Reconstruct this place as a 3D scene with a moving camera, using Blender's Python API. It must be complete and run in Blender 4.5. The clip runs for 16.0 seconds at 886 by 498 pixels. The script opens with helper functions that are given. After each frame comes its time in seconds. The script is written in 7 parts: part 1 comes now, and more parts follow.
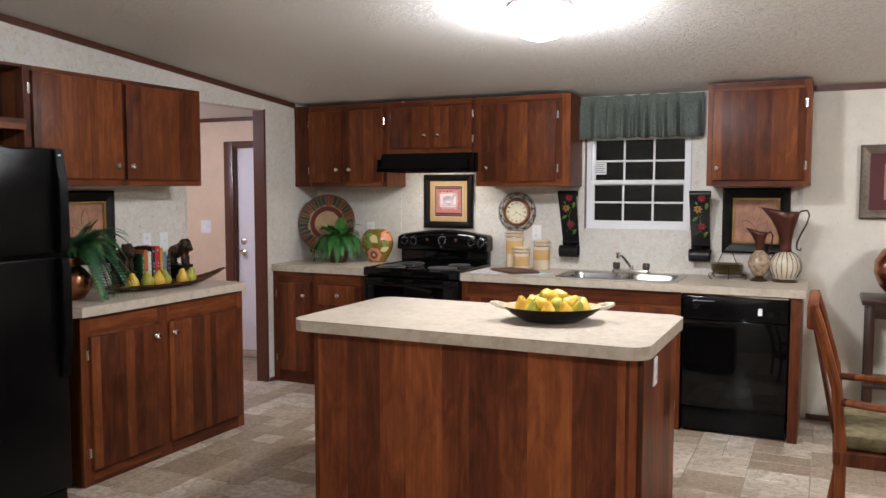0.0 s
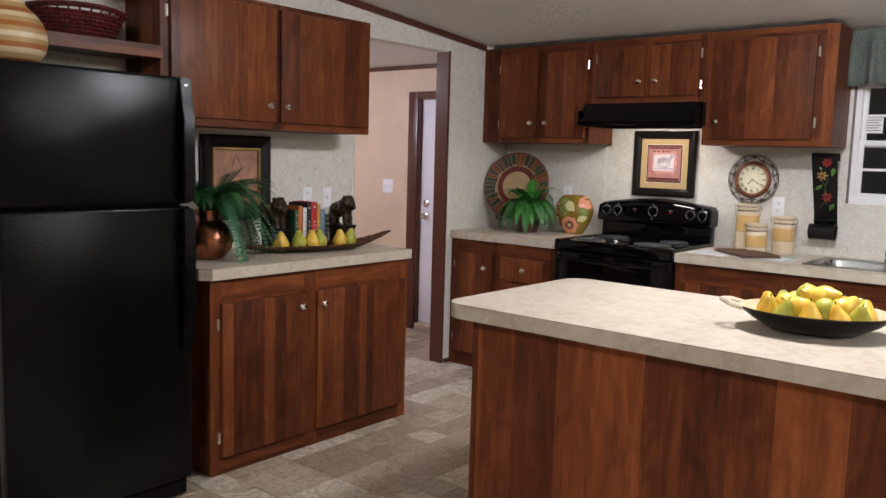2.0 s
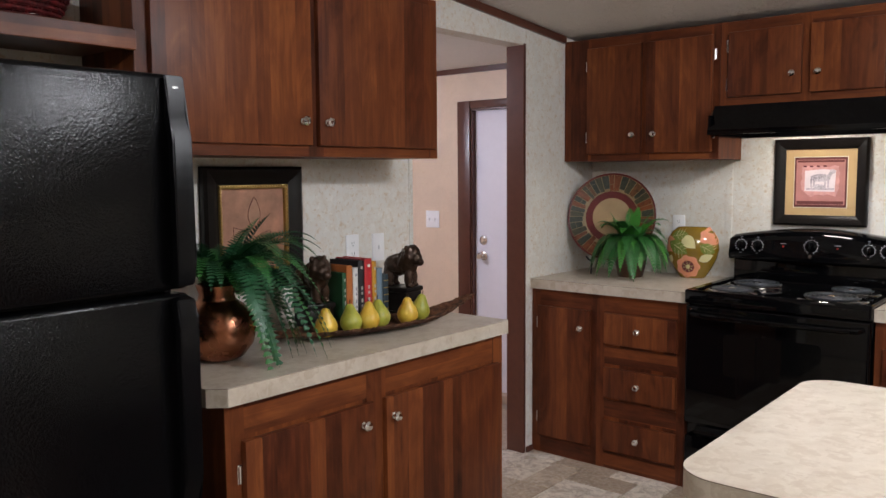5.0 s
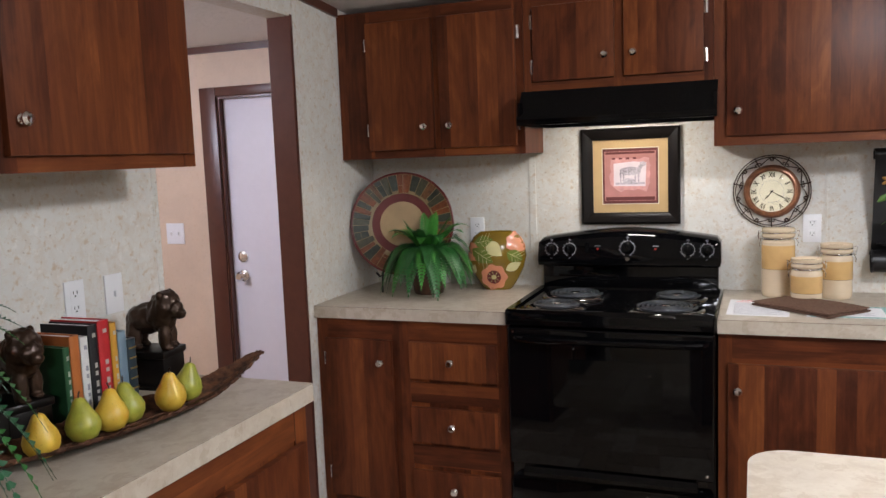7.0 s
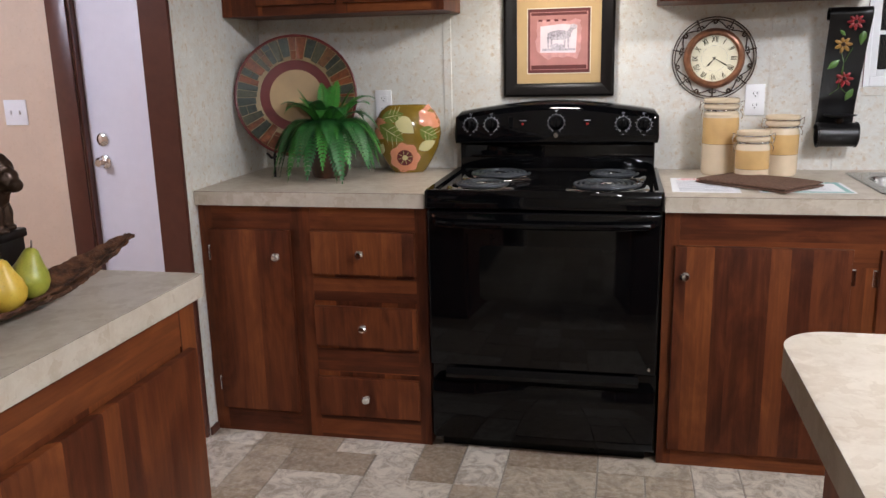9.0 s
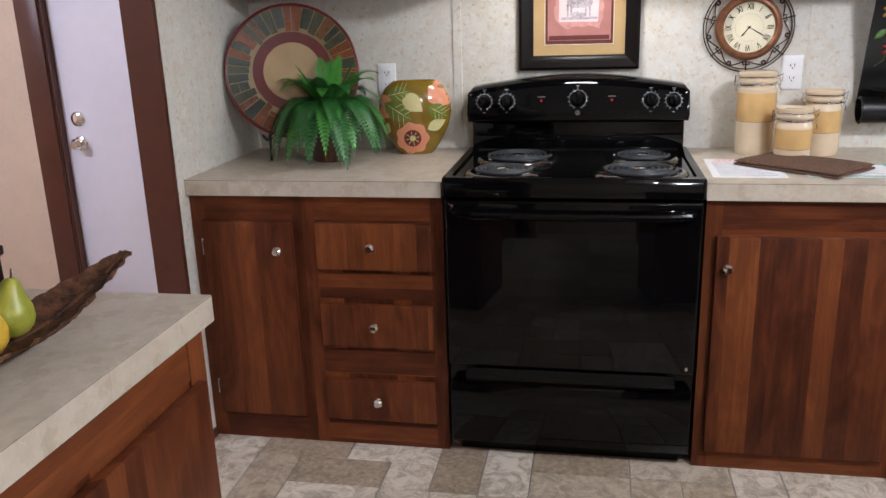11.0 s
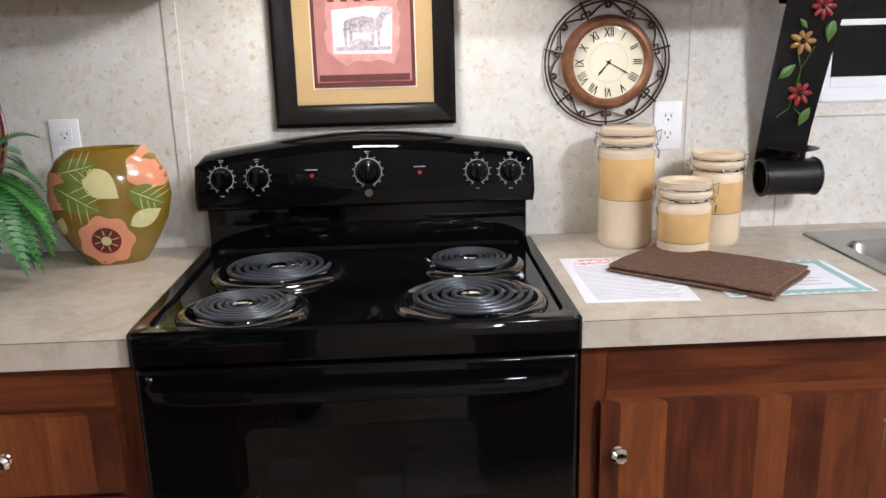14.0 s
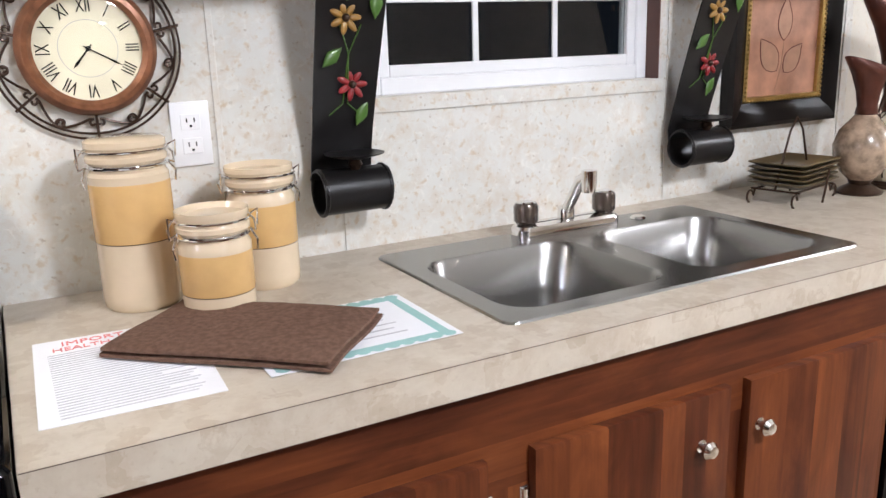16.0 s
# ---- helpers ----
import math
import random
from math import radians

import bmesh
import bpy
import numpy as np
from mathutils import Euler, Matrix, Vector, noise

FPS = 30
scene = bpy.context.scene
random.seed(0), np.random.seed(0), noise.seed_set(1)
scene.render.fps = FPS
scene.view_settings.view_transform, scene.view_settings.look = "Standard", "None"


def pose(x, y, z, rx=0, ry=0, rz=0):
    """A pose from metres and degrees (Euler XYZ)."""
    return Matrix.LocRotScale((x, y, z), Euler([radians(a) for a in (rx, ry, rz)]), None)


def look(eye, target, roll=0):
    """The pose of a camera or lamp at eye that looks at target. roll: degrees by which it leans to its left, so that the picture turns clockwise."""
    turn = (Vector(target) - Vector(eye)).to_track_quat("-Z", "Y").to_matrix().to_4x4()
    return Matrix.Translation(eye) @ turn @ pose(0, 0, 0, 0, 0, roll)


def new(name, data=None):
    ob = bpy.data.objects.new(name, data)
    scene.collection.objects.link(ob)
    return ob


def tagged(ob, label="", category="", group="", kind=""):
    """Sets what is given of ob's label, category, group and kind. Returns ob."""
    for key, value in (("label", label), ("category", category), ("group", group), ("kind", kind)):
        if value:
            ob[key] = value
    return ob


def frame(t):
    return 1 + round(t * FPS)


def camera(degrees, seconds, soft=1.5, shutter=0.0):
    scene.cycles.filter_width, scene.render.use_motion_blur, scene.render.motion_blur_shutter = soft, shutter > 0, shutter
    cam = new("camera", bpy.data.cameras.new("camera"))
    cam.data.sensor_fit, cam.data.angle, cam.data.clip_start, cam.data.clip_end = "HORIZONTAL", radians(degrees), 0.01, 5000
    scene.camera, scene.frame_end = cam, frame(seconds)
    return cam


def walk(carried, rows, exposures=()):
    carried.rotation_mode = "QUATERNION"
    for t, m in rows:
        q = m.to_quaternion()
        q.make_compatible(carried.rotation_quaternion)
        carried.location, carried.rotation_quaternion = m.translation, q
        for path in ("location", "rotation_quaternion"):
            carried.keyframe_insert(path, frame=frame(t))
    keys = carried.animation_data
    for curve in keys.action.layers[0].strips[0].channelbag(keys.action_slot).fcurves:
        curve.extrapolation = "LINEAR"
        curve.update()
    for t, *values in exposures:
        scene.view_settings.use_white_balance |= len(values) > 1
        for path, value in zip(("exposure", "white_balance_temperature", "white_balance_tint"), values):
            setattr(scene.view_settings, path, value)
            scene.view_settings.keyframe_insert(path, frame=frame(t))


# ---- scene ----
cam = camera(57.2, 16.0)
PATH = [
    (0, (-0.022, -0.212, 1.498), (-0.878, 1.59, 1.35), -0.0),
    (0.5, (-0.095, 0.031, 1.462), (-1.032, 1.789, 1.281), 0.7),
    (1, (-0.195, 0.262, 1.44), (-1.235, 1.957, 1.227), 1.1),
    (1.5, (-0.298, 0.477, 1.427), (-1.475, 2.078, 1.195), 1.3),
    (2, (-0.432, 0.64, 1.408), (-1.706, 2.165, 1.182), 1.6),
    (2.5, (-0.618, 0.802, 1.384), (-1.945, 2.281, 1.157), 1.4),
    (3, (-0.792, 0.923, 1.386), (-2.151, 2.379, 1.202), 1.1),
    (3.2, (-0.863, 0.984, 1.384), (-2.245, 2.419, 1.213), 0.8),
    (5.3, (-1.729, 1.455, 1.46), (-2.957, 3.024, 1.282), -0.7),
    (5.5, (-1.818, 1.502, 1.442), (-3.005, 3.103, 1.276), -0.8),
    (6, (-1.984, 1.659, 1.46), (-3.033, 3.351, 1.271), -1.7),
    (6.5, (-2.118, 1.78, 1.486), (-2.976, 3.575, 1.282), -2.2),
    (7, (-2.189, 1.945, 1.517), (-2.906, 3.798, 1.29), -2.2),
    (7.5, (-2.256, 2.083, 1.513), (-2.847, 3.978, 1.265), -1.7),
    (8, (-2.339, 2.178, 1.467), (-2.829, 4.098, 1.201), -1.2),
    (8.5, (-2.411, 2.247, 1.407), (-2.851, 4.17, 1.08), -1.0),
    (9, (-2.446, 2.307, 1.351), (-2.871, 4.207, 0.892), -1.4),
    (9.2, (-2.446, 2.318, 1.315), (-2.874, 4.204, 0.805), -1.7),
    (11.3, (-2.665, 2.598, 1.434), (-3.024, 4.486, 0.878), -1.8),
    (11.5, (-2.687, 2.659, 1.452), (-3.052, 4.554, 0.926), -1.6),
    (12, (-2.749, 2.863, 1.448), (-3.085, 4.78, 0.988), -1.5),
    (12.5, (-2.775, 3.062, 1.421), (-2.996, 5.002, 0.989), -1.7),
    (13, (-2.753, 3.28, 1.412), (-2.927, 5.213, 0.931), -1.5),
    (13.5, (-2.67, 3.44, 1.419), (-2.753, 5.374, 0.916), -1.2),
    (14, (-2.6, 3.581, 1.39), (-2.522, 5.515, 0.886), -1.5),
    (14.5, (-2.545, 3.712, 1.358), (-2.233, 5.615, 0.827), -1.5),
    (15, (-2.483, 3.821, 1.344), (-1.925, 5.668, 0.817), -1.0),
    (15.5, (-2.398, 3.938, 1.335), (-1.656, 5.718, 0.804), -1.5),
    (16, (-2.278, 4.033, 1.323), (-1.357, 5.736, 0.819), -1.9),
]
EXPOSURES = [(0, 0.26, 6420, 10), (3, 0.27, 6420, 10), (5.5, 0.29, 6330, 10), (7, 0.33, 6280, 10), (9, 0.44, 6180, 10), (11.5, 0.54, 6100, 10), (12.5, 0.66, 6080, 10), (14.5, 0.74, 6080, 10), (16, 0.77, 6100, 10)]
walk(cam, [(t, look(eye, target, roll)) for t, eye, target, roll in PATH], EXPOSURES)

# ---- world, lights and exposure ----
world = bpy.data.worlds.new("night")
world.use_nodes = True
scene.world = world
world.node_tree.nodes["Background"].inputs[0].default_value = (0.02, 0.025, 0.035, 1)
world.node_tree.nodes["Background"].inputs[1].default_value = 0.15
# living and hall strengths belong to unseen lamps added as fill
LAMP_KITCHEN, LAMP_DINING, FILL_LIVING, FILL_HALL = 150.0, 165.0, 255.0, 75.0
LAMP_HOOD = 62.0

W = 5.52            # inner face of the back wall
WL = -3.92          # inner face of the left wall
EAST, SOUTH, WEST = 4.2, -3.2, -6.4
CT = 0.914          # worktop height


def ceil_z(y):
    return 2.152 + 0.0872 * (W - y)


# ---- node helpers ----
def mat(name):
    m = bpy.data.materials.new(name)
    m.use_nodes = True
    nt = m.node_tree
    return m, nt, nt.nodes["Principled BSDF"]


def nd(nt, kind, **kw):
    n = nt.nodes.new(kind)
    for k, v in kw.items():
        if k == "op":
            n.operation = v
        elif k == "blend":
            n.blend_type = v
        elif k == "inp":
            for i, val in v.items():
                n.inputs[i].default_value = val
    return n


def ramp(nt, fac, stops, interp="LINEAR"):
    r = nt.nodes.new("ShaderNodeValToRGB")
    r.color_ramp.interpolation = interp
    els = r.color_ramp.elements
    while len(els) < len(stops):
        els.new(0.5)
    for e, (p, c) in zip(els, stops):
        e.position, e.color = p, (*c, 1)
    nt.links.new(fac, r.inputs[0])
    return r.outputs[0]


def coords(nt, scale=(1, 1, 1), world_space=False):
    if world_space:
        src = nt.nodes.new("ShaderNodeNewGeometry").outputs["Position"]
    else:
        src = nt.nodes.new("ShaderNodeTexCoord").outputs["Object"]
    mp = nt.nodes.new("ShaderNodeMapping")
    mp.inputs["Scale"].default_value = scale
    nt.links.new(src, mp.inputs[0])
    return mp.outputs[0]


def noise_tex(nt, vec, scale, detail=4, rough=0.55, dist=0.0):
    n = nt.nodes.new("ShaderNodeTexNoise")
    n.inputs["Scale"].default_value = scale
    n.inputs["Detail"].default_value = detail
    n.inputs["Roughness"].default_value = rough
    n.inputs["Distortion"].default_value = dist
    nt.links.new(vec, n.inputs["Vector"])
    return n.outputs["Fac"]


def mixc(nt, fac, a, b, blend="MIX"):
    m = nt.nodes.new("ShaderNodeMix")
    m.data_type, m.blend_type = "RGBA", blend
    for sock, v in ((m.inputs[0], fac), (m.inputs[6], a), (m.inputs[7], b)):
        if isinstance(v, (int, float)):
            sock.default_value = v
        elif isinstance(v, tuple):
            sock.default_value = (*v, 1)
        else:
            nt.links.new(v, sock)
    return m.outputs[2]


def math_n(nt, op, a, b=0.0):
    m = nt.nodes.new("ShaderNodeMath")
    m.operation = op
    for i, v in enumerate((a, b)):
        if isinstance(v, (int, float)):
            m.inputs[i].default_value = v
        else:
            nt.links.new(v, m.inputs[i])
    return m.outputs[0]


def bump(nt, bs, height, strength=0.3, dist=0.002):
    b = nt.nodes.new("ShaderNodeBump")
    b.inputs["Strength"].default_value, b.inputs["Distance"].default_value = strength, dist
    nt.links.new(height, b.inputs["Height"])
    nt.links.new(b.outputs[0], bs.inputs["Normal"])


def plain(name, col, rough=0.5, metal=0.0, var=0.12, scale=30.0, coat=0.0, bumps=0.0, spec=0.5, rvar=0.15):
    """A plain surface with two scales of slight variation."""
    m, nt, bs = mat(name)
    v = coords(nt)
    f1, f2 = noise_tex(nt, v, scale), noise_tex(nt, v, scale / 9, 3)
    f = math_n(nt, "ADD", math_n(nt, "MULTIPLY", f1, 0.5), math_n(nt, "MULTIPLY", f2, 0.5))
    lo, hi = tuple(c * (1 - var) for c in col), tuple(min(1, c * (1 + var)) for c in col)
    nt.links.new(ramp(nt, f, [(0.3, lo), (0.7, hi)]), bs.inputs["Base Color"])
    rr = nt.nodes.new("ShaderNodeMapRange")
    rr.inputs[3].default_value, rr.inputs[4].default_value = max(0.02, rough * (1 - rvar)), min(1, rough * (1 + rvar))
    nt.links.new(f1, rr.inputs[0])
    nt.links.new(rr.outputs[0], bs.inputs["Roughness"])
    bs.inputs["Metallic"].default_value = metal
    bs.inputs["Coat Weight"].default_value = coat
    bs.inputs["Coat Roughness"].default_value = 0.08
    bs.inputs["Specular IOR Level"].default_value = spec
    if bumps:
        bump(nt, bs, f1, bumps, 0.003)
    return m


def wood(name, along="z", dark=1.0, strip=0.075, rough=0.4):
    """Planked laminate: strips of uneven tone with fine grain running along one axis."""
    m, nt, bs = mat(name)
    geo = nt.nodes.new("ShaderNodeTexCoord")
    info = nt.nodes.new("ShaderNodeObjectInfo")
    sep = nt.nodes.new("ShaderNodeSeparateXYZ")
    nt.links.new(geo.outputs["Object"], sep.inputs[0])
    u = math_n(nt, "ADD", sep.outputs[0], sep.outputs[1])
    if along == "z":
        across, length = u, sep.outputs[2]
    else:
        across, length = sep.outputs[2], u
    off = math_n(nt, "MULTIPLY", info.outputs["Random"], 7.0)
    a2 = math_n(nt, "ADD", across, off)
    wob = nt.nodes.new("ShaderNodeTexNoise")
    wob.noise_dimensions = "1D"
    wob.inputs["Scale"].default_value = 9.0
    nt.links.new(a2, wob.inputs["W"])
    cell = math_n(nt, "FLOOR", math_n(nt, "ADD", math_n(nt, "DIVIDE", a2, strip), math_n(nt, "MULTIPLY", wob.outputs["Fac"], 1.6)))
    wn = nt.nodes.new("ShaderNodeTexWhiteNoise")
    wn.noise_dimensions = "1D"
    nt.links.new(cell, wn.inputs["W"])
    comb = nt.nodes.new("ShaderNodeCombineXYZ")
    nt.links.new(math_n(nt, "MULTIPLY", a2, 60.0), comb.inputs[0])
    nt.links.new(math_n(nt, "MULTIPLY", length, 2.6), comb.inputs[1])
    nt.links.new(math_n(nt, "MULTIPLY", wn.outputs["Value"], 23.0), comb.inputs[2])
    grain = noise_tex(nt, comb.outputs[0], 1.0, 6, 0.62, 0.6)
    comb2 = nt.nodes.new("ShaderNodeCombineXYZ")
    nt.links.new(math_n(nt, "MULTIPLY", a2, 11.0), comb2.inputs[0])
    nt.links.new(math_n(nt, "MULTIPLY", length, 3.2), comb2.inputs[1])
    nt.links.new(cell, comb2.inputs[2])
    cloud = noise_tex(nt, comb2.outputs[0], 1.0, 4, 0.6, 1.2)
    tone = math_n(nt, "ADD", math_n(nt, "MULTIPLY", wn.outputs["Value"], 0.27),
                  math_n(nt, "ADD", math_n(nt, "MULTIPLY", grain, 0.35), math_n(nt, "MULTIPLY", cloud, 0.5)))
    d = dark
    col = ramp(nt, tone, [(0.27, (0.022 * d, 0.0056 * d, 0.003 * d)), (0.47, (0.076 * d, 0.0195 * d, 0.0078 * d)),
                          (0.66, (0.15 * d, 0.0425 * d, 0.0135 * d)), (0.86, (0.265 * d, 0.083 * d, 0.023 * d))])
    nt.links.new(col, bs.inputs["Base Color"])
    bs.inputs["Roughness"].default_value = rough
    bs.inputs["Specular IOR Level"].default_value = 0.18
    bump(nt, bs, grain, 0.10, 0.001)
    return m


def wallpaper(name, base, spot, amount=1.0):
    """Vinyl-faced wall board with a soft marbled print and small flecks."""
    m, nt, bs = mat(name)
    v = coords(nt, world_space=True)
    big, mid, fine = noise_tex(nt, v, 6, 4, 0.6, 0.8), noise_tex(nt, v, 30, 5, 0.7, 0.5), noise_tex(nt, v, 95, 3)
    fleck, speck, pale = noise_tex(nt, v, 52, 3, 0.55, 0.3), noise_tex(nt, v, 88, 2, 0.5, 0.0), noise_tex(nt, v, 40, 4, 0.65, 0.9)
    c = mixc(nt, ramp(nt, big, [(0.35, (0, 0, 0)), (0.7, (1, 1, 1))]), base, tuple(x * 0.92 for x in base))
    c = mixc(nt, math_n(nt, "MULTIPLY", ramp(nt, mid, [(0.45, (0, 0, 0)), (0.68, (1, 1, 1))]), 0.85 * amount), c, spot)
    c = mixc(nt, math_n(nt, "MULTIPLY", ramp(nt, pale, [(0.55, (0, 0, 0)), (0.7, (1, 1, 1))]), 0.6 * amount), c, tuple(min(0.85, x * 1.14) for x in base))
    ochre = tuple(x * f for x, f in zip(spot, (0.84, 0.68, 0.46)))
    c = mixc(nt, math_n(nt, "MULTIPLY", ramp(nt, fleck, [(0.58, (0, 0, 0)), (0.70, (1, 1, 1))]), 0.62 * amount), c, ochre)
    dark = tuple(x * f for x, f in zip(spot, (0.55, 0.46, 0.36)))
    c = mixc(nt, math_n(nt, "MULTIPLY", ramp(nt, speck, [(0.66, (0, 0, 0)), (0.76, (1, 1, 1))]), 0.6 * amount), c, dark)
    nt.links.new(c, bs.inputs["Base Color"])
    bs.inputs["Roughness"].default_value = 0.55
    bump(nt, bs, fine, 0.08, 0.001)
    return m


# ---- materials ----
M_WALL = wallpaper("marbled_wall_board", (0.70, 0.685, 0.635), (0.62, 0.55, 0.46))
# tan for the unseen walls, picked darker so black appliances reflect less
M_TAN = wallpaper("dimmed_tan_wall", (0.46, 0.40, 0.32), (0.42, 0.35, 0.27), 0.5)
M_WALLR = wallpaper("cream_wall_board", (0.74, 0.70, 0.61), (0.71, 0.655, 0.56), 0.5)
M_PINK = wallpaper("peach_wall_board", (0.67, 0.515, 0.385), (0.63, 0.48, 0.35), 0.35)
M_WOODV = wood("wood_vertical_grain", "z")
M_WOODH = wood("wood_horizontal_grain", "x", 1.0, 0.05)
# cabinet wood with lamp light put into its colour: 1.62 times brighter
M_WOODI_LIT = wood("lit_wood_island_panel", "z", 1.62, 0.14)
M_TRIM = plain("brown_trim", (0.085, 0.026, 0.015), 0.32, var=0.2)
M_WHITE = plain("white_plastic", (0.82, 0.82, 0.83), 0.35, var=0.03)
M_DOOR = plain("white_painted_door", (0.74, 0.72, 0.78), 0.4, var=0.03)
M_CHROME = plain("chrome", (0.82, 0.81, 0.80), 0.1, 1.0, var=0.05)
M_NICKEL = plain("brushed_steel", (0.32, 0.315, 0.305), 0.27, 1.0, var=0.03, scale=160, rvar=0.02)
M_BLACK = plain("black_enamel", (0.002, 0.002, 0.0024), 0.05, var=0.1, spec=0.25, rvar=0.04)
M_BLACKP = plain("black_plastic", (0.0035, 0.0035, 0.004), 0.26, var=0.15, spec=0.14, rvar=0.05)
M_DARKGLASS = plain("dark_oven_glass", (0.003, 0.003, 0.003), 0.04, var=0.1, spec=0.25)
M_DRIP = plain("black_enamel_drip_bowl", (0.004, 0.004, 0.0045), 0.07, var=0.2, rvar=0.05, spec=0.6, coat=1.0)
M_TICK = plain("grey_dial_print", (0.42, 0.42, 0.44), 0.7)
M_COIL = plain("burner_coil", (0.05, 0.055, 0.064), 0.34, 0.4, var=0.2)
M_IRON = plain("black_iron", (0.008, 0.007, 0.007), 0.35, 0.0, var=0.25, bumps=0.05, spec=0.3)
M_BRONZE = plain("dark_bronze", (0.05, 0.027, 0.016), 0.3, 0.5, var=0.4, scale=60, bumps=0.3)
M_COPPER = plain("hammered_copper", (0.43, 0.18, 0.10), 0.27, 1.0, var=0.2, scale=22, rvar=0.08)
M_CREAM = plain("cream_glaze", (0.68, 0.55, 0.385), 0.2, var=0.06, coat=0.4)
M_YELLOWG = plain("mustard_glaze", (0.64, 0.405, 0.165), 0.25, var=0.14, scale=18, coat=0.4)
M_GOLD = plain("gilt_beading", (0.45, 0.30, 0.10), 0.35, 0.8, var=0.25, scale=120, bumps=0.3)
M_FRAMEB = plain("black_frame_lacquer", (0.007, 0.0055, 0.005), 0.3, var=0.2, spec=0.22)
M_FRAMES = plain("antique_silver_frame", (0.16, 0.125, 0.10), 0.4, 0.5, var=0.4, scale=60, bumps=0.3)
M_MATT = plain("tan_picture_mat", (0.44, 0.30, 0.14), 0.8, var=0.05)
M_PAPER = plain("white_paper", (0.82, 0.82, 0.84), 0.7, var=0.03)
M_INK = plain("grey_print", (0.30, 0.30, 0.33), 0.8)
M_REDINK = plain("red_print", (0.75, 0.22, 0.22), 0.8)
M_TEAL = plain("teal_border_print", (0.30, 0.50, 0.48), 0.8)
M_FERN = plain("fern_green", (0.016, 0.085, 0.032), 0.42, var=0.5, scale=40)
M_FERN2 = plain("bright_fern_green", (0.05, 0.22, 0.03), 0.42, var=0.5, scale=40)
M_FERN3 = plain("deep_fern_green", (0.026, 0.128, 0.026), 0.42, var=0.5, scale=40)
M_RED = plain("red_lacquer", (0.12, 0.013, 0.012), 0.3, var=0.3)
M_STONEW = plain("ivory_ceramic", (0.62, 0.55, 0.42), 0.35, var=0.2)
M_CHAIR = wood("chair_wood", "z", 1.25, 0.5)
M_MAHOG = plain("dark_mahogany", (0.035, 0.013, 0.009), 0.3, var=0.35, scale=14)


def ceiling_mat():
    m, nt, bs = mat("textured_ceiling")
    v = coords(nt, world_space=True)
    blot, fine = noise_tex(nt, v, 38, 4, 0.6, 0.4), noise_tex(nt, v, 130, 3)
    nt.links.new(ramp(nt, fine, [(0.3, (0.78, 0.765, 0.74)), (0.7, (0.84, 0.83, 0.805))]), bs.inputs["Base Color"])
    bs.inputs["Roughness"].default_value = 0.62
    h = math_n(nt, "ADD", ramp(nt, blot, [(0.5, (0, 0, 0)), (0.58, (1, 1, 1))]), math_n(nt, "MULTIPLY", fine, 0.3))
    bump(nt, bs, h, 0.8, 0.005)
    return m


def counter_mat():
    m, nt, bs = mat("laminate_worktop")
    v = coords(nt, world_space=True)
    big, mid, fine = noise_tex(nt, v, 9, 5, 0.62, 1.0), noise_tex(nt, v, 34, 5, 0.65, 0.5), noise_tex(nt, v, 120, 3)
    vor = nt.nodes.new("ShaderNodeTexVoronoi")
    vor.distance = "CHEBYCHEV"
    vor.inputs["Scale"].default_value = 30
    nt.links.new(v, vor.inputs["Vector"])
    tone = ramp(nt, vor.outputs["Color"], [(0.0, (0, 0, 0)), (0.55, (0, 0, 0)), (0.7, (1, 1, 1))])
    c = mixc(nt, ramp(nt, big, [(0.34, (0, 0, 0)), (0.66, (1, 1, 1))]), (0.555, 0.488, 0.395), (0.455, 0.382, 0.298))
    c = mixc(nt, math_n(nt, "MULTIPLY", ramp(nt, mid, [(0.42, (0, 0, 0)), (0.66, (1, 1, 1))]), 0.45), c, (0.595, 0.54, 0.455))
    c = mixc(nt, math_n(nt, "MULTIPLY", math_n(nt, "MULTIPLY", tone, ramp(nt, mid, [(0.5, (1, 1, 1)), (0.6, (0, 0, 0))])), 0.4), c, (0.385, 0.305, 0.22))
    c = mixc(nt, math_n(nt, "MULTIPLY", ramp(nt, fine, [(0.6, (0, 0, 0)), (0.75, (1, 1, 1))]), 0.3), c, (0.36, 0.28, 0.20))
    nt.links.new(c, bs.inputs["Base Color"])
    bs.inputs["Roughness"].default_value = 0.36
    bs.inputs["Specular IOR Level"].default_value = 0.4
    return m


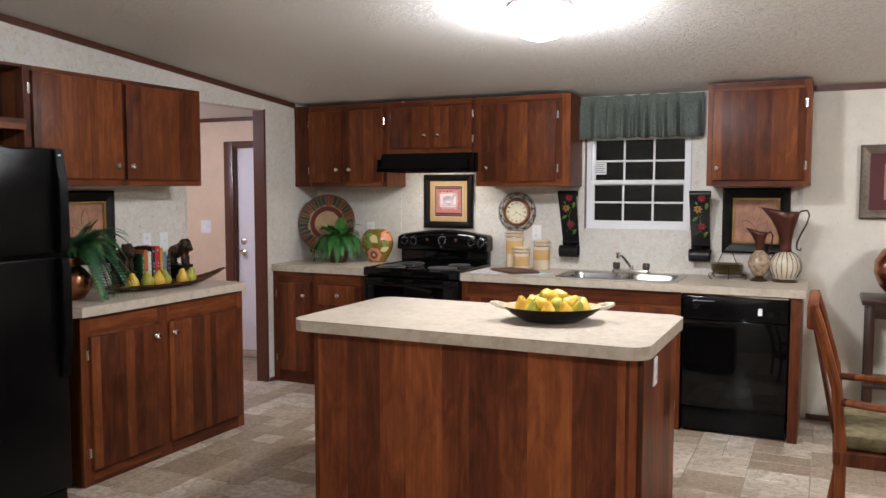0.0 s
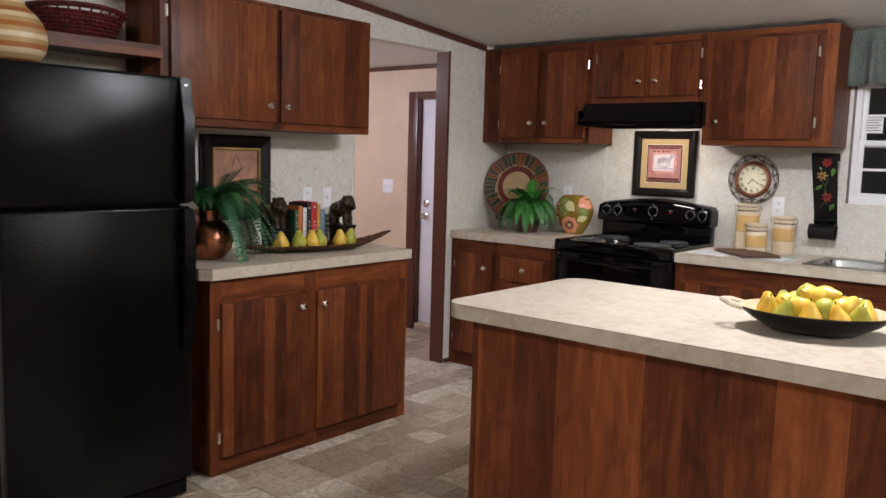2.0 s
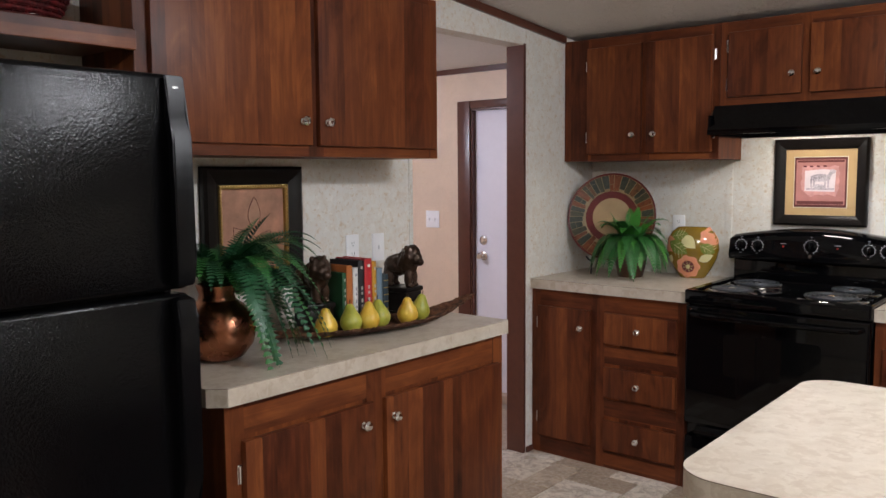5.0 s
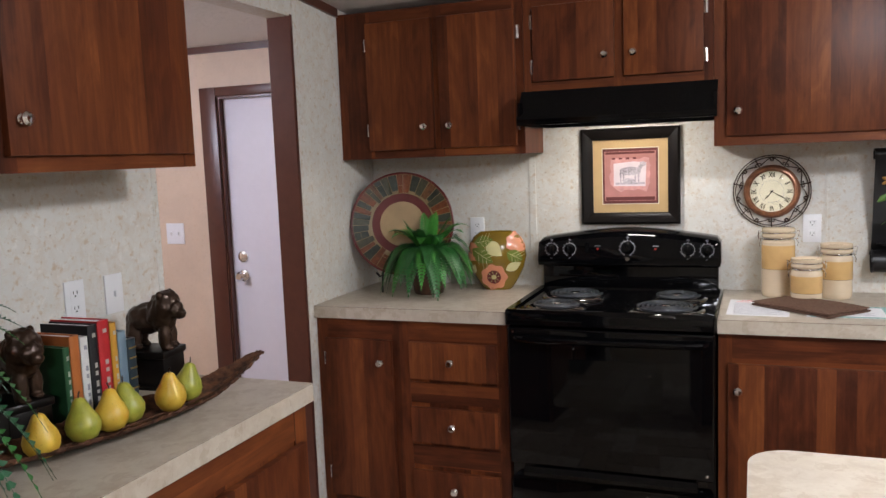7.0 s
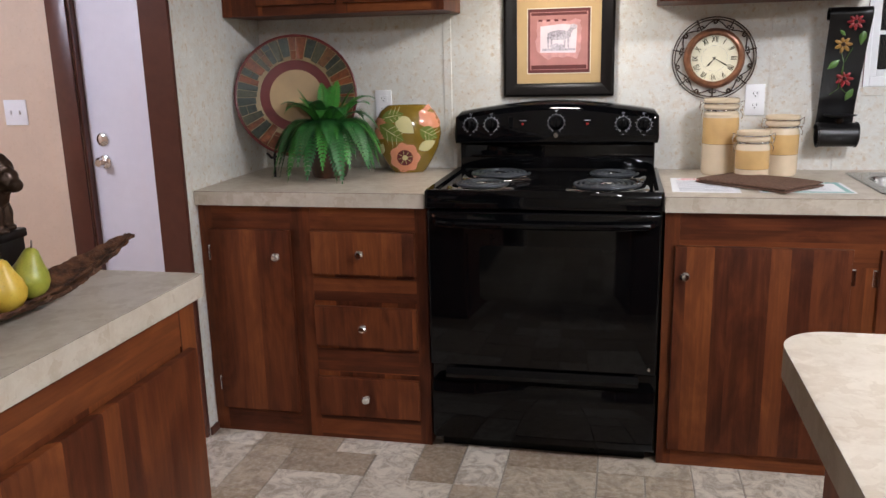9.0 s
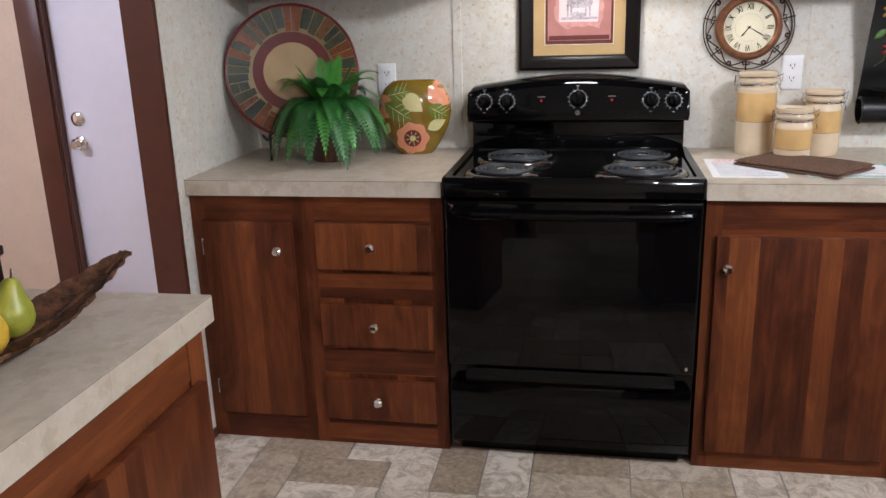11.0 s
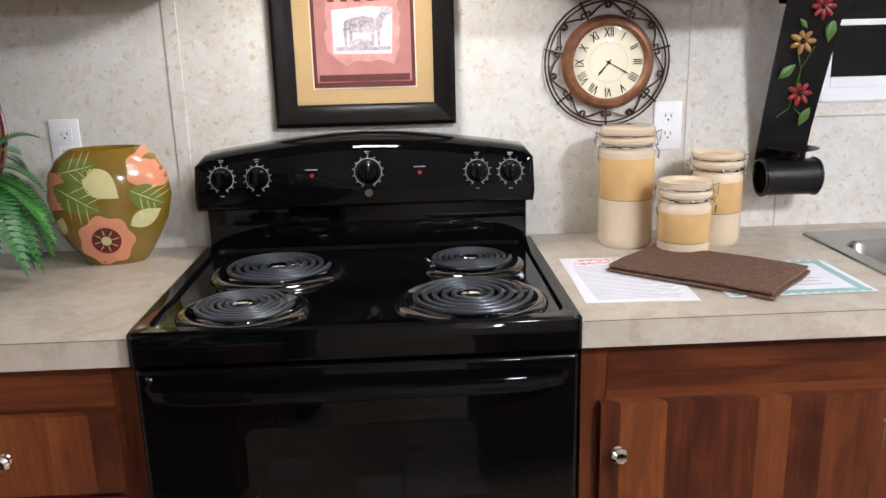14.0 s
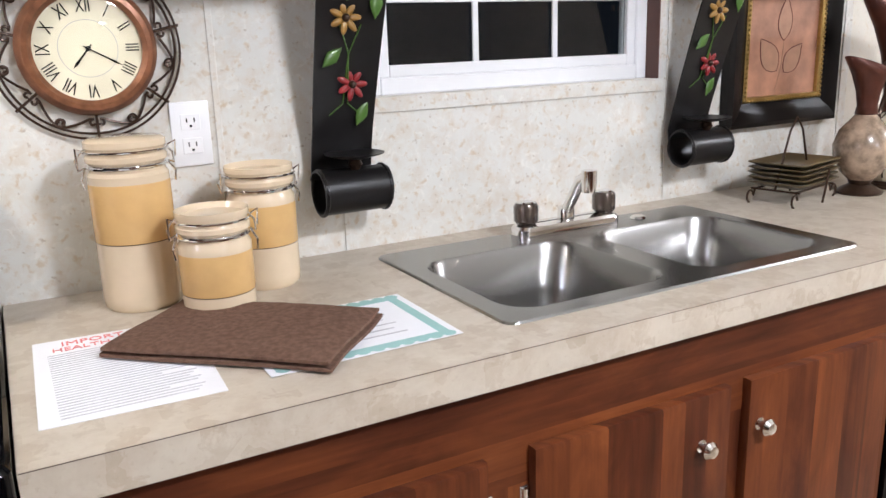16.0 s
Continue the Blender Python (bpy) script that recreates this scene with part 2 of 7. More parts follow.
def tile_mat():
    m, nt, bs = mat("stone_look_tile")
    v = coords(nt, world_space=True)
    info = nt.nodes.new("ShaderNodeObjectInfo")
    geo = nt.nodes.new("ShaderNodeNewGeometry")
    rnd = math_n(nt, "FRACT", math_n(nt, "ADD", info.outputs["Random"], math_n(nt, "MULTIPLY", geo.outputs["Random Per Island"], 3.7)))
    base = ramp(nt, rnd, [(0.0, (0.30, 0.22, 0.148)), (0.3, (0.37, 0.282, 0.196)), (0.5, (0.45, 0.36, 0.26)), (0.72, (0.60, 0.52, 0.415)), (1.0, (0.69, 0.615, 0.51))])
    cl, fn = noise_tex(nt, v, 14, 7, 0.72, 1.5), noise_tex(nt, v, 55, 5, 0.65)
    c = mixc(nt, math_n(nt, "MULTIPLY", ramp(nt, cl, [(0.42, (0, 0, 0)), (0.6, (1, 1, 1))]), 0.7), base, (0.19, 0.13, 0.08))
    c = mixc(nt, math_n(nt, "MULTIPLY", ramp(nt, fn, [(0.45, (0, 0, 0)), (0.68, (1, 1, 1))]), 0.38), c, (0.64, 0.585, 0.50))
    nt.links.new(c, bs.inputs["Base Color"])
    bs.inputs["Roughness"].default_value = 0.3
    bump(nt, bs, cl, 0.1, 0.002)
    return m


def glass_mat():
    m, nt, bs = mat("window_glass")
    bs.inputs["Base Color"].default_value = (0.9, 0.92, 0.9, 1)
    bs.inputs["Roughness"].default_value = 0.0
    bs.inputs["Transmission Weight"].default_value = 1.0
    bs.inputs["IOR"].default_value = 1.45
    return m


def glow(name, col, power):
    m, nt, bs = mat(name)
    bs.inputs["Base Color"].default_value = (0.85, 0.85, 0.82, 1)
    bs.inputs["Emission Color"].default_value = (*col, 1)
    bs.inputs["Emission Strength"].default_value = power
    return m


def pebbled_black():
    m, nt, bs = mat("pebbled_black_appliance_paint")
    v = coords(nt)
    f, g = noise_tex(nt, v, 185, 2, 0.5), noise_tex(nt, v, 75, 2, 0.5)
    bs.inputs["Base Color"].default_value = (0.003, 0.003, 0.0034, 1)
    bs.inputs["Roughness"].default_value = 0.15
    bs.inputs["Specular IOR Level"].default_value = 0.14
    bump(nt, bs, math_n(nt, "ADD", f, math_n(nt, "MULTIPLY", g, 0.25)), 0.3, 0.0028)
    return m


def pear_mat(name, a, b):
    m, nt, bs = mat(name)
    v = coords(nt)
    f, s = noise_tex(nt, v, 18, 3, 0.5, 0.5), noise_tex(nt, v, 300, 2)
    c = ramp(nt, f, [(0.36, a), (0.62, b)])
    c = mixc(nt, math_n(nt, "MULTIPLY", ramp(nt, s, [(0.62, (0, 0, 0)), (0.7, (1, 1, 1))]), 0.4), c, (0.22, 0.13, 0.03))
    nt.links.new(c, bs.inputs["Base Color"])
    bs.inputs["Roughness"].default_value = 0.38
    bs.inputs["Subsurface Weight"].default_value = 0.05
    return m


def cloth_mat(name, a, b, scale=70.0, rough=0.95, weave=0.5):
    m, nt, bs = mat(name)
    v = coords(nt)
    f, g = noise_tex(nt, v, scale, 3), noise_tex(nt, v, scale * 6, 2)
    nt.links.new(ramp(nt, f, [(0.35, a), (0.65, b)]), bs.inputs["Base Color"])
    bs.inputs["Roughness"].default_value = rough
    bs.inputs["Specular IOR Level"].default_value = 0.2
    bump(nt, bs, g, weave, 0.003)
    return m


M_CEIL, M_TOP, M_TILE, M_GLASS, M_PEBBLE = ceiling_mat(), counter_mat(), tile_mat(), glass_mat(), pebbled_black()
M_GROUT = plain("grey_joint", (0.34, 0.30, 0.25), 0.8)
M_PEARY = pear_mat("yellow_pear_skin", (0.62, 0.38, 0.035), (0.70, 0.49, 0.075))
M_PEARG = pear_mat("green_pear_skin", (0.28, 0.30, 0.035), (0.48, 0.45, 0.07))
M_TOWEL = cloth_mat("brown_towelling", (0.125, 0.069, 0.047), (0.182, 0.105, 0.073), 110, 0.95, 0.8)
M_VALANCE = cloth_mat("sage_valance_cloth", (0.10, 0.12, 0.108), (0.17, 0.195, 0.172), 110)
M_CUSHION = cloth_mat("green_seat_cloth", (0.095, 0.08, 0.042), (0.18, 0.15, 0.082), 25)
M_LEAFTRAY = cloth_mat("woven_leaf_fibre", (0.03, 0.013, 0.008), (0.14, 0.06, 0.03), 45, 0.6, 1.0)
M_WICKER = cloth_mat("dark_red_wicker", (0.03, 0.005, 0.005), (0.14, 0.016, 0.018), 60, 0.4, 1.0)
M_LAMP_K, M_LAMP_D = glow("lit_kitchen_shade", (0.94, 0.945, 0.99), LAMP_KITCHEN), glow("lit_dining_shade", (0.96, 0.945, 0.97), LAMP_DINING)
M_LAMP_HOOD = glow("lit_hood_lens", (1.0, 0.93, 0.84), LAMP_HOOD)
M_FILL_L, M_FILL_H = glow("living_fill_glow", (0.94, 0.945, 0.99), FILL_LIVING), glow("hall_fill_glow", (0.86, 0.88, 1.06), FILL_HALL)


# ---- mesh helpers ----
def to_mesh(name, bm, material, smooth=True):
    me = bpy.data.meshes.new(name)
    bmesh.ops.recalc_face_normals(bm, faces=bm.faces)
    bm.to_mesh(me)
    bm.free()
    me.materials.append(material)
    if smooth:
        me.polygons.foreach_set("use_smooth", [True] * len(me.polygons))
        me.set_sharp_from_angle(angle=radians(35))
    return me


def part(name, bm, material, parent, label="", smooth=True):
    """Links a bmesh as one mesh object under a thing or a part."""
    ob = new(name, to_mesh(name, bm, material, smooth))
    ob.parent = parent
    return tagged(ob, label)


def thing(name, label, category, m=None, group="", kind=""):
    ob = new(name)
    ob.empty_display_size = 0.05
    if m is not None:
        ob.matrix_world = m
    return tagged(ob, label, category, group, kind)


def solid(name, bm, material, label, category, m=None, group="", kind="", smooth=True):
    ob = new(name, to_mesh(name, bm, material, smooth))
    if m is not None:
        ob.matrix_world = m
    return tagged(ob, label, category, group, kind)


def box(x0, x1, y0, y1, z0, z1, bev=0.0, seg=2, bm=None):
    own = bm or bmesh.new()
    tmp = bmesh.new()
    bmesh.ops.create_cube(tmp, size=1, matrix=Matrix.Translation(((x0 + x1) / 2, (y0 + y1) / 2, (z0 + z1) / 2)) @ Matrix.Diagonal((x1 - x0, y1 - y0, z1 - z0, 1)))
    if bev:
        bmesh.ops.bevel(tmp, geom=tmp.edges[:], offset=bev, segments=seg, affect="EDGES", profile=0.5)
    merge(own, tmp)
    return own


def merge(bm, other, m=None):
    """Adds another bmesh's geometry, moved by m, and frees it."""
    if m is not None:
        other.transform(m)
    me = bpy.data.meshes.new("tmp")
    other.to_mesh(me)
    other.free()
    bm.from_mesh(me)
    bpy.data.meshes.remove(me)
    return bm


def lathe(profile, seg=32, bm=None, sx=1.0, sy=1.0):
    """Turns a profile of (radius, height) round z; radius 0 closes it."""
    bm = bm or bmesh.new()
    rings = []
    for r, z in profile:
        if r < 1e-5:
            rings.append([bm.verts.new((0, 0, z))])
        else:
            rings.append([bm.verts.new((sx * r * math.cos(2 * math.pi * k / seg), sy * r * math.sin(2 * math.pi * k / seg), z)) for k in range(seg)])
    for a, b in zip(rings, rings[1:]):
        for k in range(seg):
            k2 = (k + 1) % seg
            if len(a) == 1 and len(b) > 1:
                bm.faces.new((a[0], b[k], b[k2]))
            elif len(b) == 1 and len(a) > 1:
                bm.faces.new((a[k], b[0], a[k2]))
            elif len(a) > 1:
                bm.faces.new((a[k], b[k], b[k2], a[k2]))
    return bm


def tube(points, r, seg=8, bm=None, closed=False, taper=None):
    """A round bar along a line of points."""
    bm = bm or bmesh.new()
    pts = [Vector(p) for p in points]
    n = len(pts)
    rings, up = [], Vector((0.13, 0.21, 0.97)).normalized()
    for i, p in enumerate(pts):
        a = pts[i - 1] if (i or closed) else p
        b = pts[(i + 1) % n] if (i < n - 1 or closed) else p
        d = (b - a).normalized()
        side = d.cross(up)
        if side.length < 1e-3:
            side = d.cross(Vector((1, 0, 0)))
        side.normalize()
        up2 = side.cross(d)
        rr = r * (taper[i] if taper else 1.0)
        rings.append([bm.verts.new(p + rr * (math.cos(2 * math.pi * k / seg) * side + math.sin(2 * math.pi * k / seg) * up2)) for k in range(seg)])
    for i in range(n if closed else n - 1):
        a, b = rings[i], rings[(i + 1) % n]
        for k in range(seg):
            bm.faces.new((a[k], a[(k + 1) % seg], b[(k + 1) % seg], b[k]))
    if not closed:
        bm.faces.new(rings[0])
        bm.faces.new(rings[-1])
    return bm


def prism(outline, y0, y1, bm=None):
    """An (x, z) outline drawn out along y."""
    bm = bm or bmesh.new()
    a = [bm.verts.new((x, y0, z)) for x, z in outline]
    b = [bm.verts.new((x, y1, z)) for x, z in outline]
    n = len(outline)
    bm.faces.new(a)
    bm.faces.new(b[::-1])
    for k in range(n):
        bm.faces.new((a[k], b[k], b[(k + 1) % n], a[(k + 1) % n]))
    return bm


def plate_xy(outline, z0, z1, bm=None):
    bm = bm or bmesh.new()
    a = [bm.verts.new((x, y, z0)) for x, y in outline]
    b = [bm.verts.new((x, y, z1)) for x, y in outline]
    n = len(outline)
    bm.faces.new(a[::-1])
    bm.faces.new(b)
    for k in range(n):
        bm.faces.new((a[k], a[(k + 1) % n], b[(k + 1) % n], b[k]))
    return bm


def rounded(x0, x1, y0, y1, r, seg=8):
    pts = []
    for cx, cy, a0 in ((x1 - r, y1 - r, 0), (x0 + r, y1 - r, 90), (x0 + r, y0 + r, 180), (x1 - r, y0 + r, 270)):
        pts += [(cx + r * math.cos(radians(a0 + 90 * k / seg)), cy + r * math.sin(radians(a0 + 90 * k / seg))) for k in range(seg + 1)]
    return pts


def arc(cx, cz, r, a0, a1, n=10):
    return [(cx + r * math.cos(radians(a0 + (a1 - a0) * k / n)), cz + r * math.sin(radians(a0 + (a1 - a0) * k / n))) for k in range(n + 1)]


def letters(name, text, size, m, material, parent, depth=0.0006, label=""):
    """Raised lettering in the built-in font, as a mesh."""
    cu = bpy.data.curves.new(name, "FONT")
    cu.body, cu.size, cu.extrude, cu.align_x, cu.align_y, cu.resolution_u = text, size, depth, "CENTER", "CENTER", 2
    tmp = bpy.data.objects.new(name, cu)
    me = bpy.data.meshes.new_from_object(tmp)
    bpy.data.objects.remove(tmp)
    me.materials.clear()
    me.materials.append(material)
    ob = new(name, me)
    ob.parent = parent
    ob.matrix_basis = m
    return tagged(ob, label)


# ---- setting: walls, ceiling, floor ----
def wall_along_x(name, segs, material, y0, y1, label):
    bm = bmesh.new()
    for x0, x1, z0, z1 in segs:
        top0, top1 = (z1, z1) if z1 is not None else (ceil_z(y0), ceil_z(y1))
        vs = [bm.verts.new(c) for c in ((x0, y0, z0), (x1, y0, z0), (x1, y1, z0), (x0, y1, z0), (x0, y0, top0), (x1, y0, top0), (x1, y1, top1), (x0, y1, top1))]
        for f in ((0, 1, 2, 3), (4, 5, 6, 7), (0, 1, 5, 4), (1, 2, 6, 5), (2, 3, 7, 6), (3, 0, 4, 7)):
            bm.faces.new([vs[k] for k in f])
    return solid(name, bm, material, label, "wall", kind="structure", smooth=False)


def wall_along_y(name, segs, material, x0, x1, label):
    bm = bmesh.new()
    for y0, y1, z0, z1 in segs:
        ta, tb = (z1, z1) if z1 is not None else (ceil_z(y0), ceil_z(y1))
        vs = [bm.verts.new(c) for c in ((x0, y0, z0), (x1, y0, z0), (x1, y1, z0), (x0, y1, z0), (x0, y0, ta), (x1, y0, ta), (x1, y1, tb), (x0, y1, tb))]
        for f in ((0, 1, 2, 3), (4, 5, 6, 7), (0, 1, 5, 4), (1, 2, 6, 5), (2, 3, 7, 6), (3, 0, 4, 7)):
            bm.faces.new([vs[k] for k in f])
    return solid(name, bm, material, label, "wall", kind="structure", smooth=False)


WX0, WX1, WZ0, WZ1 = -1.615, -0.877, 1.212, 1.905   # window opening
DX0, DX1, DZ1 = -4.795, -4.045, 1.866                 # back door opening
OY0, OY1, OZ1 = 3.97, 4.84, 2.10                     # opening to the hall

wall_along_x("wall_north", [(WL - 0.06, WX0, 0, None), (WX0, WX1, 0, WZ0), (WX0, WX1, WZ1, None), (WX1, -0.19, 0, None)], M_WALL, W, W + 0.13, "cream marbled vinyl wall board behind the kitchen counter")
wall_along_x("wall_north_dining", [(-0.19, EAST, 0, None)], M_WALLR, W, W + 0.13, "plain cream wall beside the dining area")
wall_along_x("wall_north_hall", [(WEST, DX0, 0, None), (DX0, DX1, DZ1, None), (DX1, WL - 0.06, 0, None)], M_PINK, W, W + 0.13, "peach wall board round the back door")
wall_along_y("wall_west", [(SOUTH, OY0, 0, None), (OY0, OY1, OZ1, None), (OY1, W, 0, None)], M_WALL, WL - 0.06, WL, "cream marbled wall board with the opening to the hall")
wall_along_y("wall_hall_east", [(2.4, OY0, 0, None), (OY0, OY1, OZ1, None), (OY1, W, 0, None)], M_PINK, WL - 0.095, WL - 0.06, "peach hall side of the partition")
wall_along_y("wall_hall_west", [(2.4, W, 0, None)], M_PINK, WEST - 0.1, WEST, "peach hall wall")
wall_along_x("wall_hall_south", [(WEST, WL - 0.095, 0, None)], M_PINK, 2.3, 2.4, "peach hall wall")
# unseen east and south walls close the room; assumed tan dims reflections
wall_along_y("wall_east", [(SOUTH, W, 0, None)], M_TAN, EAST, EAST + 0.1, "unseen tan closing wall behind the camera, darkened to cut reflections")
wall_along_x("wall_south", [(WL - 0.06, EAST, 0, None)], M_TAN, SOUTH - 0.1, SOUTH, "unseen tan closing wall behind the camera, darkened to cut reflections")

bm = bmesh.new()
x0, x1, y0, y1 = WEST - 0.1, EAST + 0.1, SOUTH - 0.1, W + 0.13
vs = [bm.verts.new(c) for c in ((x0, y0, ceil_z(y0)), (x1, y0, ceil_z(y0)), (x1, y1, ceil_z(y1)), (x0, y1, ceil_z(y1)),
                                (x0, y0, ceil_z(y0) + 0.12), (x1, y0, ceil_z(y0) + 0.12), (x1, y1, ceil_z(y1) + 0.12), (x0, y1, ceil_z(y1) + 0.12))]
for f in ((0, 1, 2, 3), (4, 5, 6, 7), (0, 1, 5, 4), (1, 2, 6, 5), (2, 3, 7, 6), (3, 0, 4, 7)):
    bm.faces.new([vs[k] for k in f])
solid("ceiling", bm, M_CEIL, "off-white sloping ceiling with knockdown texture", "ceiling", kind="structure", smooth=False)
floor = solid("floor", box(WEST - 0.1, EAST + 0.1, SOUTH - 0.1, W + 0.13, -0.12, -0.004), M_GROUT, "brown and grey stone-look tile floor in mixed sizes", "floor", kind="structure", smooth=False)


def trim(name, bm, label, material=None):
    return solid(name, bm, material or M_TRIM, label, "trim", kind="structure", smooth=False)


def sloped_strip(x0, x1, y0, y1, h):
    bm = bmesh.new()
    e = 0.002
    vs = [bm.verts.new(c) for c in ((x0, y0, ceil_z(y0) - h), (x1, y0, ceil_z(y0) - h), (x1, y1, ceil_z(y1) - h), (x0, y1, ceil_z(y1) - h),
                                    (x0, y0, ceil_z(y0) - e), (x1, y0, ceil_z(y0) - e), (x1, y1, ceil_z(y1) - e), (x0, y1, ceil_z(y1) - e))]
    for f in ((0, 1, 2, 3), (4, 5, 6, 7), (0, 1, 5, 4), (1, 2, 6, 5), (2, 3, 7, 6), (3, 0, 4, 7)):
        bm.faces.new([vs[k] for k in f])
    return bm


trim("trim_crown_west", sloped_strip(WL, WL + 0.014, SOUTH, W - 0.31, 0.04), "dark brown crown strip along the sloping ceiling")
trim("trim_crown_north", sloped_strip(-0.13, EAST, W - 0.014, W, 0.04), "dark brown crown strip under the ceiling")
solid("ceiling_hall", box(WEST, WL - 0.096, 2.4, W, 2.125, 2.16), M_CEIL, "off-white textured hall ceiling", "ceiling", kind="structure", smooth=False)
trim("trim_crown_hall", box(WEST, WL - 0.096, W - 0.014, W, 2.09, 2.124), "dark brown crown strip in the hall")
trim("trim_opening_jamb", box(WL - 0.103, WL + 0.004, OY1 - 0.02, OY1, 0, OZ1, 0.003), "glossy dark brown jamb of the hall opening")
trim("trim_opening_head", box(WL - 0.097, WL + 0.002, OY0 + 0.012, OY1 - 0.02, OZ1 - 0.008, OZ1 - 0.001), "cream edge board over the hall opening", M_WALL)
trim("trim_corner_bead", box(WL - 0.097, WL + 0.004, OY0 - 0.012, OY0 + 0.012, 0, OZ1 - 0.001, 0.003), "cream corner bead at the hall opening", M_WALL)
trim("trim_corner_bead_end", box(WL - 0.0, WL + 0.004, OY1 + 0.001, OY1 + 0.03, 0, ceil_z(OY1) - 0.04, 0.0015), "cream corner bead beside the brown jamb", M_WALL)
for k, (a, b, wd) in enumerate(((-3.128, 1.515, 0.032), (-1.925, 1.515, 0.012), (-1.69, 1.18, 0.012), (-0.845, 1.9, 0.012), (-0.19, 2.1, 0.03))):
    trim("trim_batten_%d" % (k + 1), box(a - wd / 2, a + wd / 2, W - 0.0035, W, CT, b, 0.0012), "cream seam strip on the wall board", M_WALL)
trim("trim_batten_west", box(WL, WL + 0.0035, 2.545, 2.57, 0, 2.4, 0.0012), "cream seam strip on the wall board", M_WALL)
trim("trim_under_window", box(WX0 - 0.012, WX1 + 0.012, W - 0.005, W, WZ0 - 0.03, WZ0 - 0.001, 0.0015), "cream sill strip under the window", M_WALL)
trim("baseboard_dining", box(-0.12, EAST, W - 0.012, W, 0, 0.035, 0.003), "dark brown baseboard strip")
trim("baseboard_hall", box(WEST, DX0 - 0.1, W - 0.012, W, 0, 0.035, 0.003), "dark brown baseboard strip")
trim("baseboard_partition", box(WL, WL + 0.012, OY1 + 0.002, 4.9, 0, 0.03, 0.003), "dark brown baseboard strip")

# back door
door = thing("door_1", "closed white steel back door in dark brown frame", "door", kind="structure")
DY = W + 0.03
part("slab", box(DX0 + 0.012, DX1 - 0.012, DY, DY + 0.045, 0.057, DZ1 - 0.012, 0.003), M_DOOR, door)
bm = box(DX0 - 0.1, DX0, W - 0.016, W - 0.001, 0, DZ1 + 0.048, 0.004)
bm = box(DX0, DX1 - 0.002, W - 0.016, W - 0.001, DZ1, DZ1 + 0.048, 0.004, bm=bm)
part("casing", bm, M_TRIM, door, "dark brown door casing")
bm = box(DX0, DX0 + 0.012, W - 0.001, W + 0.12, 0, DZ1)
bm = box(DX1 - 0.012, DX1, W - 0.001, W + 0.12, 0, DZ1, bm=bm)
bm = box(DX0 + 0.012, DX1 - 0.012, W - 0.001, W + 0.12, DZ1 - 0.012, DZ1, bm=bm)
part("jamb", bm, M_TRIM, door, smooth=False)
part("threshold", box(DX0 + 0.012, DX1 - 0.012, W - 0.02, W + 0.1, 0, 0.055, 0.006), plain("pale_worn_threshold", (0.40, 0.31, 0.24), 0.5, var=0.25, scale=20), door, "pale worn threshold")
for zz, nm in ((1.03, "deadbolt"), (0.93, "door_knob")):
    bm = merge(bmesh.new(), lathe([(0, 0.016), (0.018, 0.016), (0.03, 0.008), (0.032, 0), (0, 0)], 20), pose(-4.715, DY, zz, 90, 0, 0))
    if nm == "door_knob":
        merge(bm, lathe([(0, 0.05), (0.016, 0.05), (0.024, 0.035), (0.014, 0.02), (0.01, 0), (0, 0)], 20), pose(-4.715, DY - 0.01, zz, 90, 0, 0))
    part(nm, bm, M_CHROME, door, "polished nickel " + nm)

# window
win = thing("window_1", "white double-hung window with grilles, dark night outside", "window", kind="structure")
WY = W + 0.04
bm = bmesh.new()
fw = 0.032
for a, b, c, d in ((WX0, WX0 + fw, WZ0, WZ1), (WX1 - fw, WX1, WZ0, WZ1)):
    box(a, b, WY, WY + 0.07, c, d, 0.003, 1, bm)
for c, d in ((WZ0, WZ0 + 0.035), (WZ1 - fw, WZ1)):
    box(WX0 + fw, WX1 - fw, WY, WY + 0.07, c, d, 0.003, 1, bm)
part("window_frame", bm, M_WHITE, win)
mid = 1.54
for nm, za, zb, yy in (("lower_sash", WZ0 + 0.035, mid + 0.02, WY + 0.006), ("upper_sash", mid - 0.018, WZ1 - fw, WY + 0.034)):
    xa, xb = WX0 + fw, WX1 - fw
    bm = bmesh.new()
    sw = 0.024
    box(xa, xa + sw, yy, yy + 0.024, za, zb, 0.002, 1, bm)
    box(xb - sw, xb, yy, yy + 0.024, za, zb, 0.002, 1, bm)
    box(xa + sw, xb - sw, yy, yy + 0.024, za, za + sw, 0.002, 1, bm)
    box(xa + sw, xb - sw, yy, yy + 0.024, zb - 0.03, zb, 0.002, 1, bm)
    sash = part(nm, bm, M_WHITE, win)
    bm = bmesh.new()
    gx0, gx1, gz0, gz1 = xa + sw, xb - sw, za + sw, zb - 0.03
    for k in (1, 2):
        gx = gx0 + (gx1 - gx0) * k / 3
        box(gx - 0.007, gx + 0.007, yy + 0.003, yy + 0.009, gz0, gz1, 0.001, 1, bm)
    gz = (gz0 + gz1) / 2
    box(gx0, gx1, yy + 0.0035, yy + 0.0085, gz - 0.007, gz + 0.007, 0.001, 1, bm)
    part("grille", bm, M_WHITE, sash)
    pane = part("pane", box(gx0, gx1, yy + 0.012, yy + 0.016, gz0, gz1), M_GLASS, sash, smooth=False)
    pane.visible_shadow = False
bm = box(WX0 - 0.001, WX0 + 0.002, W - 0.002, WY, WZ0, WZ1)
bm = box(WX1 - 0.002, WX1 + 0.001, W - 0.002, WY, WZ0, WZ1, bm=bm)
part("reveal", bm, M_TRIM, win, "dark brown window reveal", smooth=False)
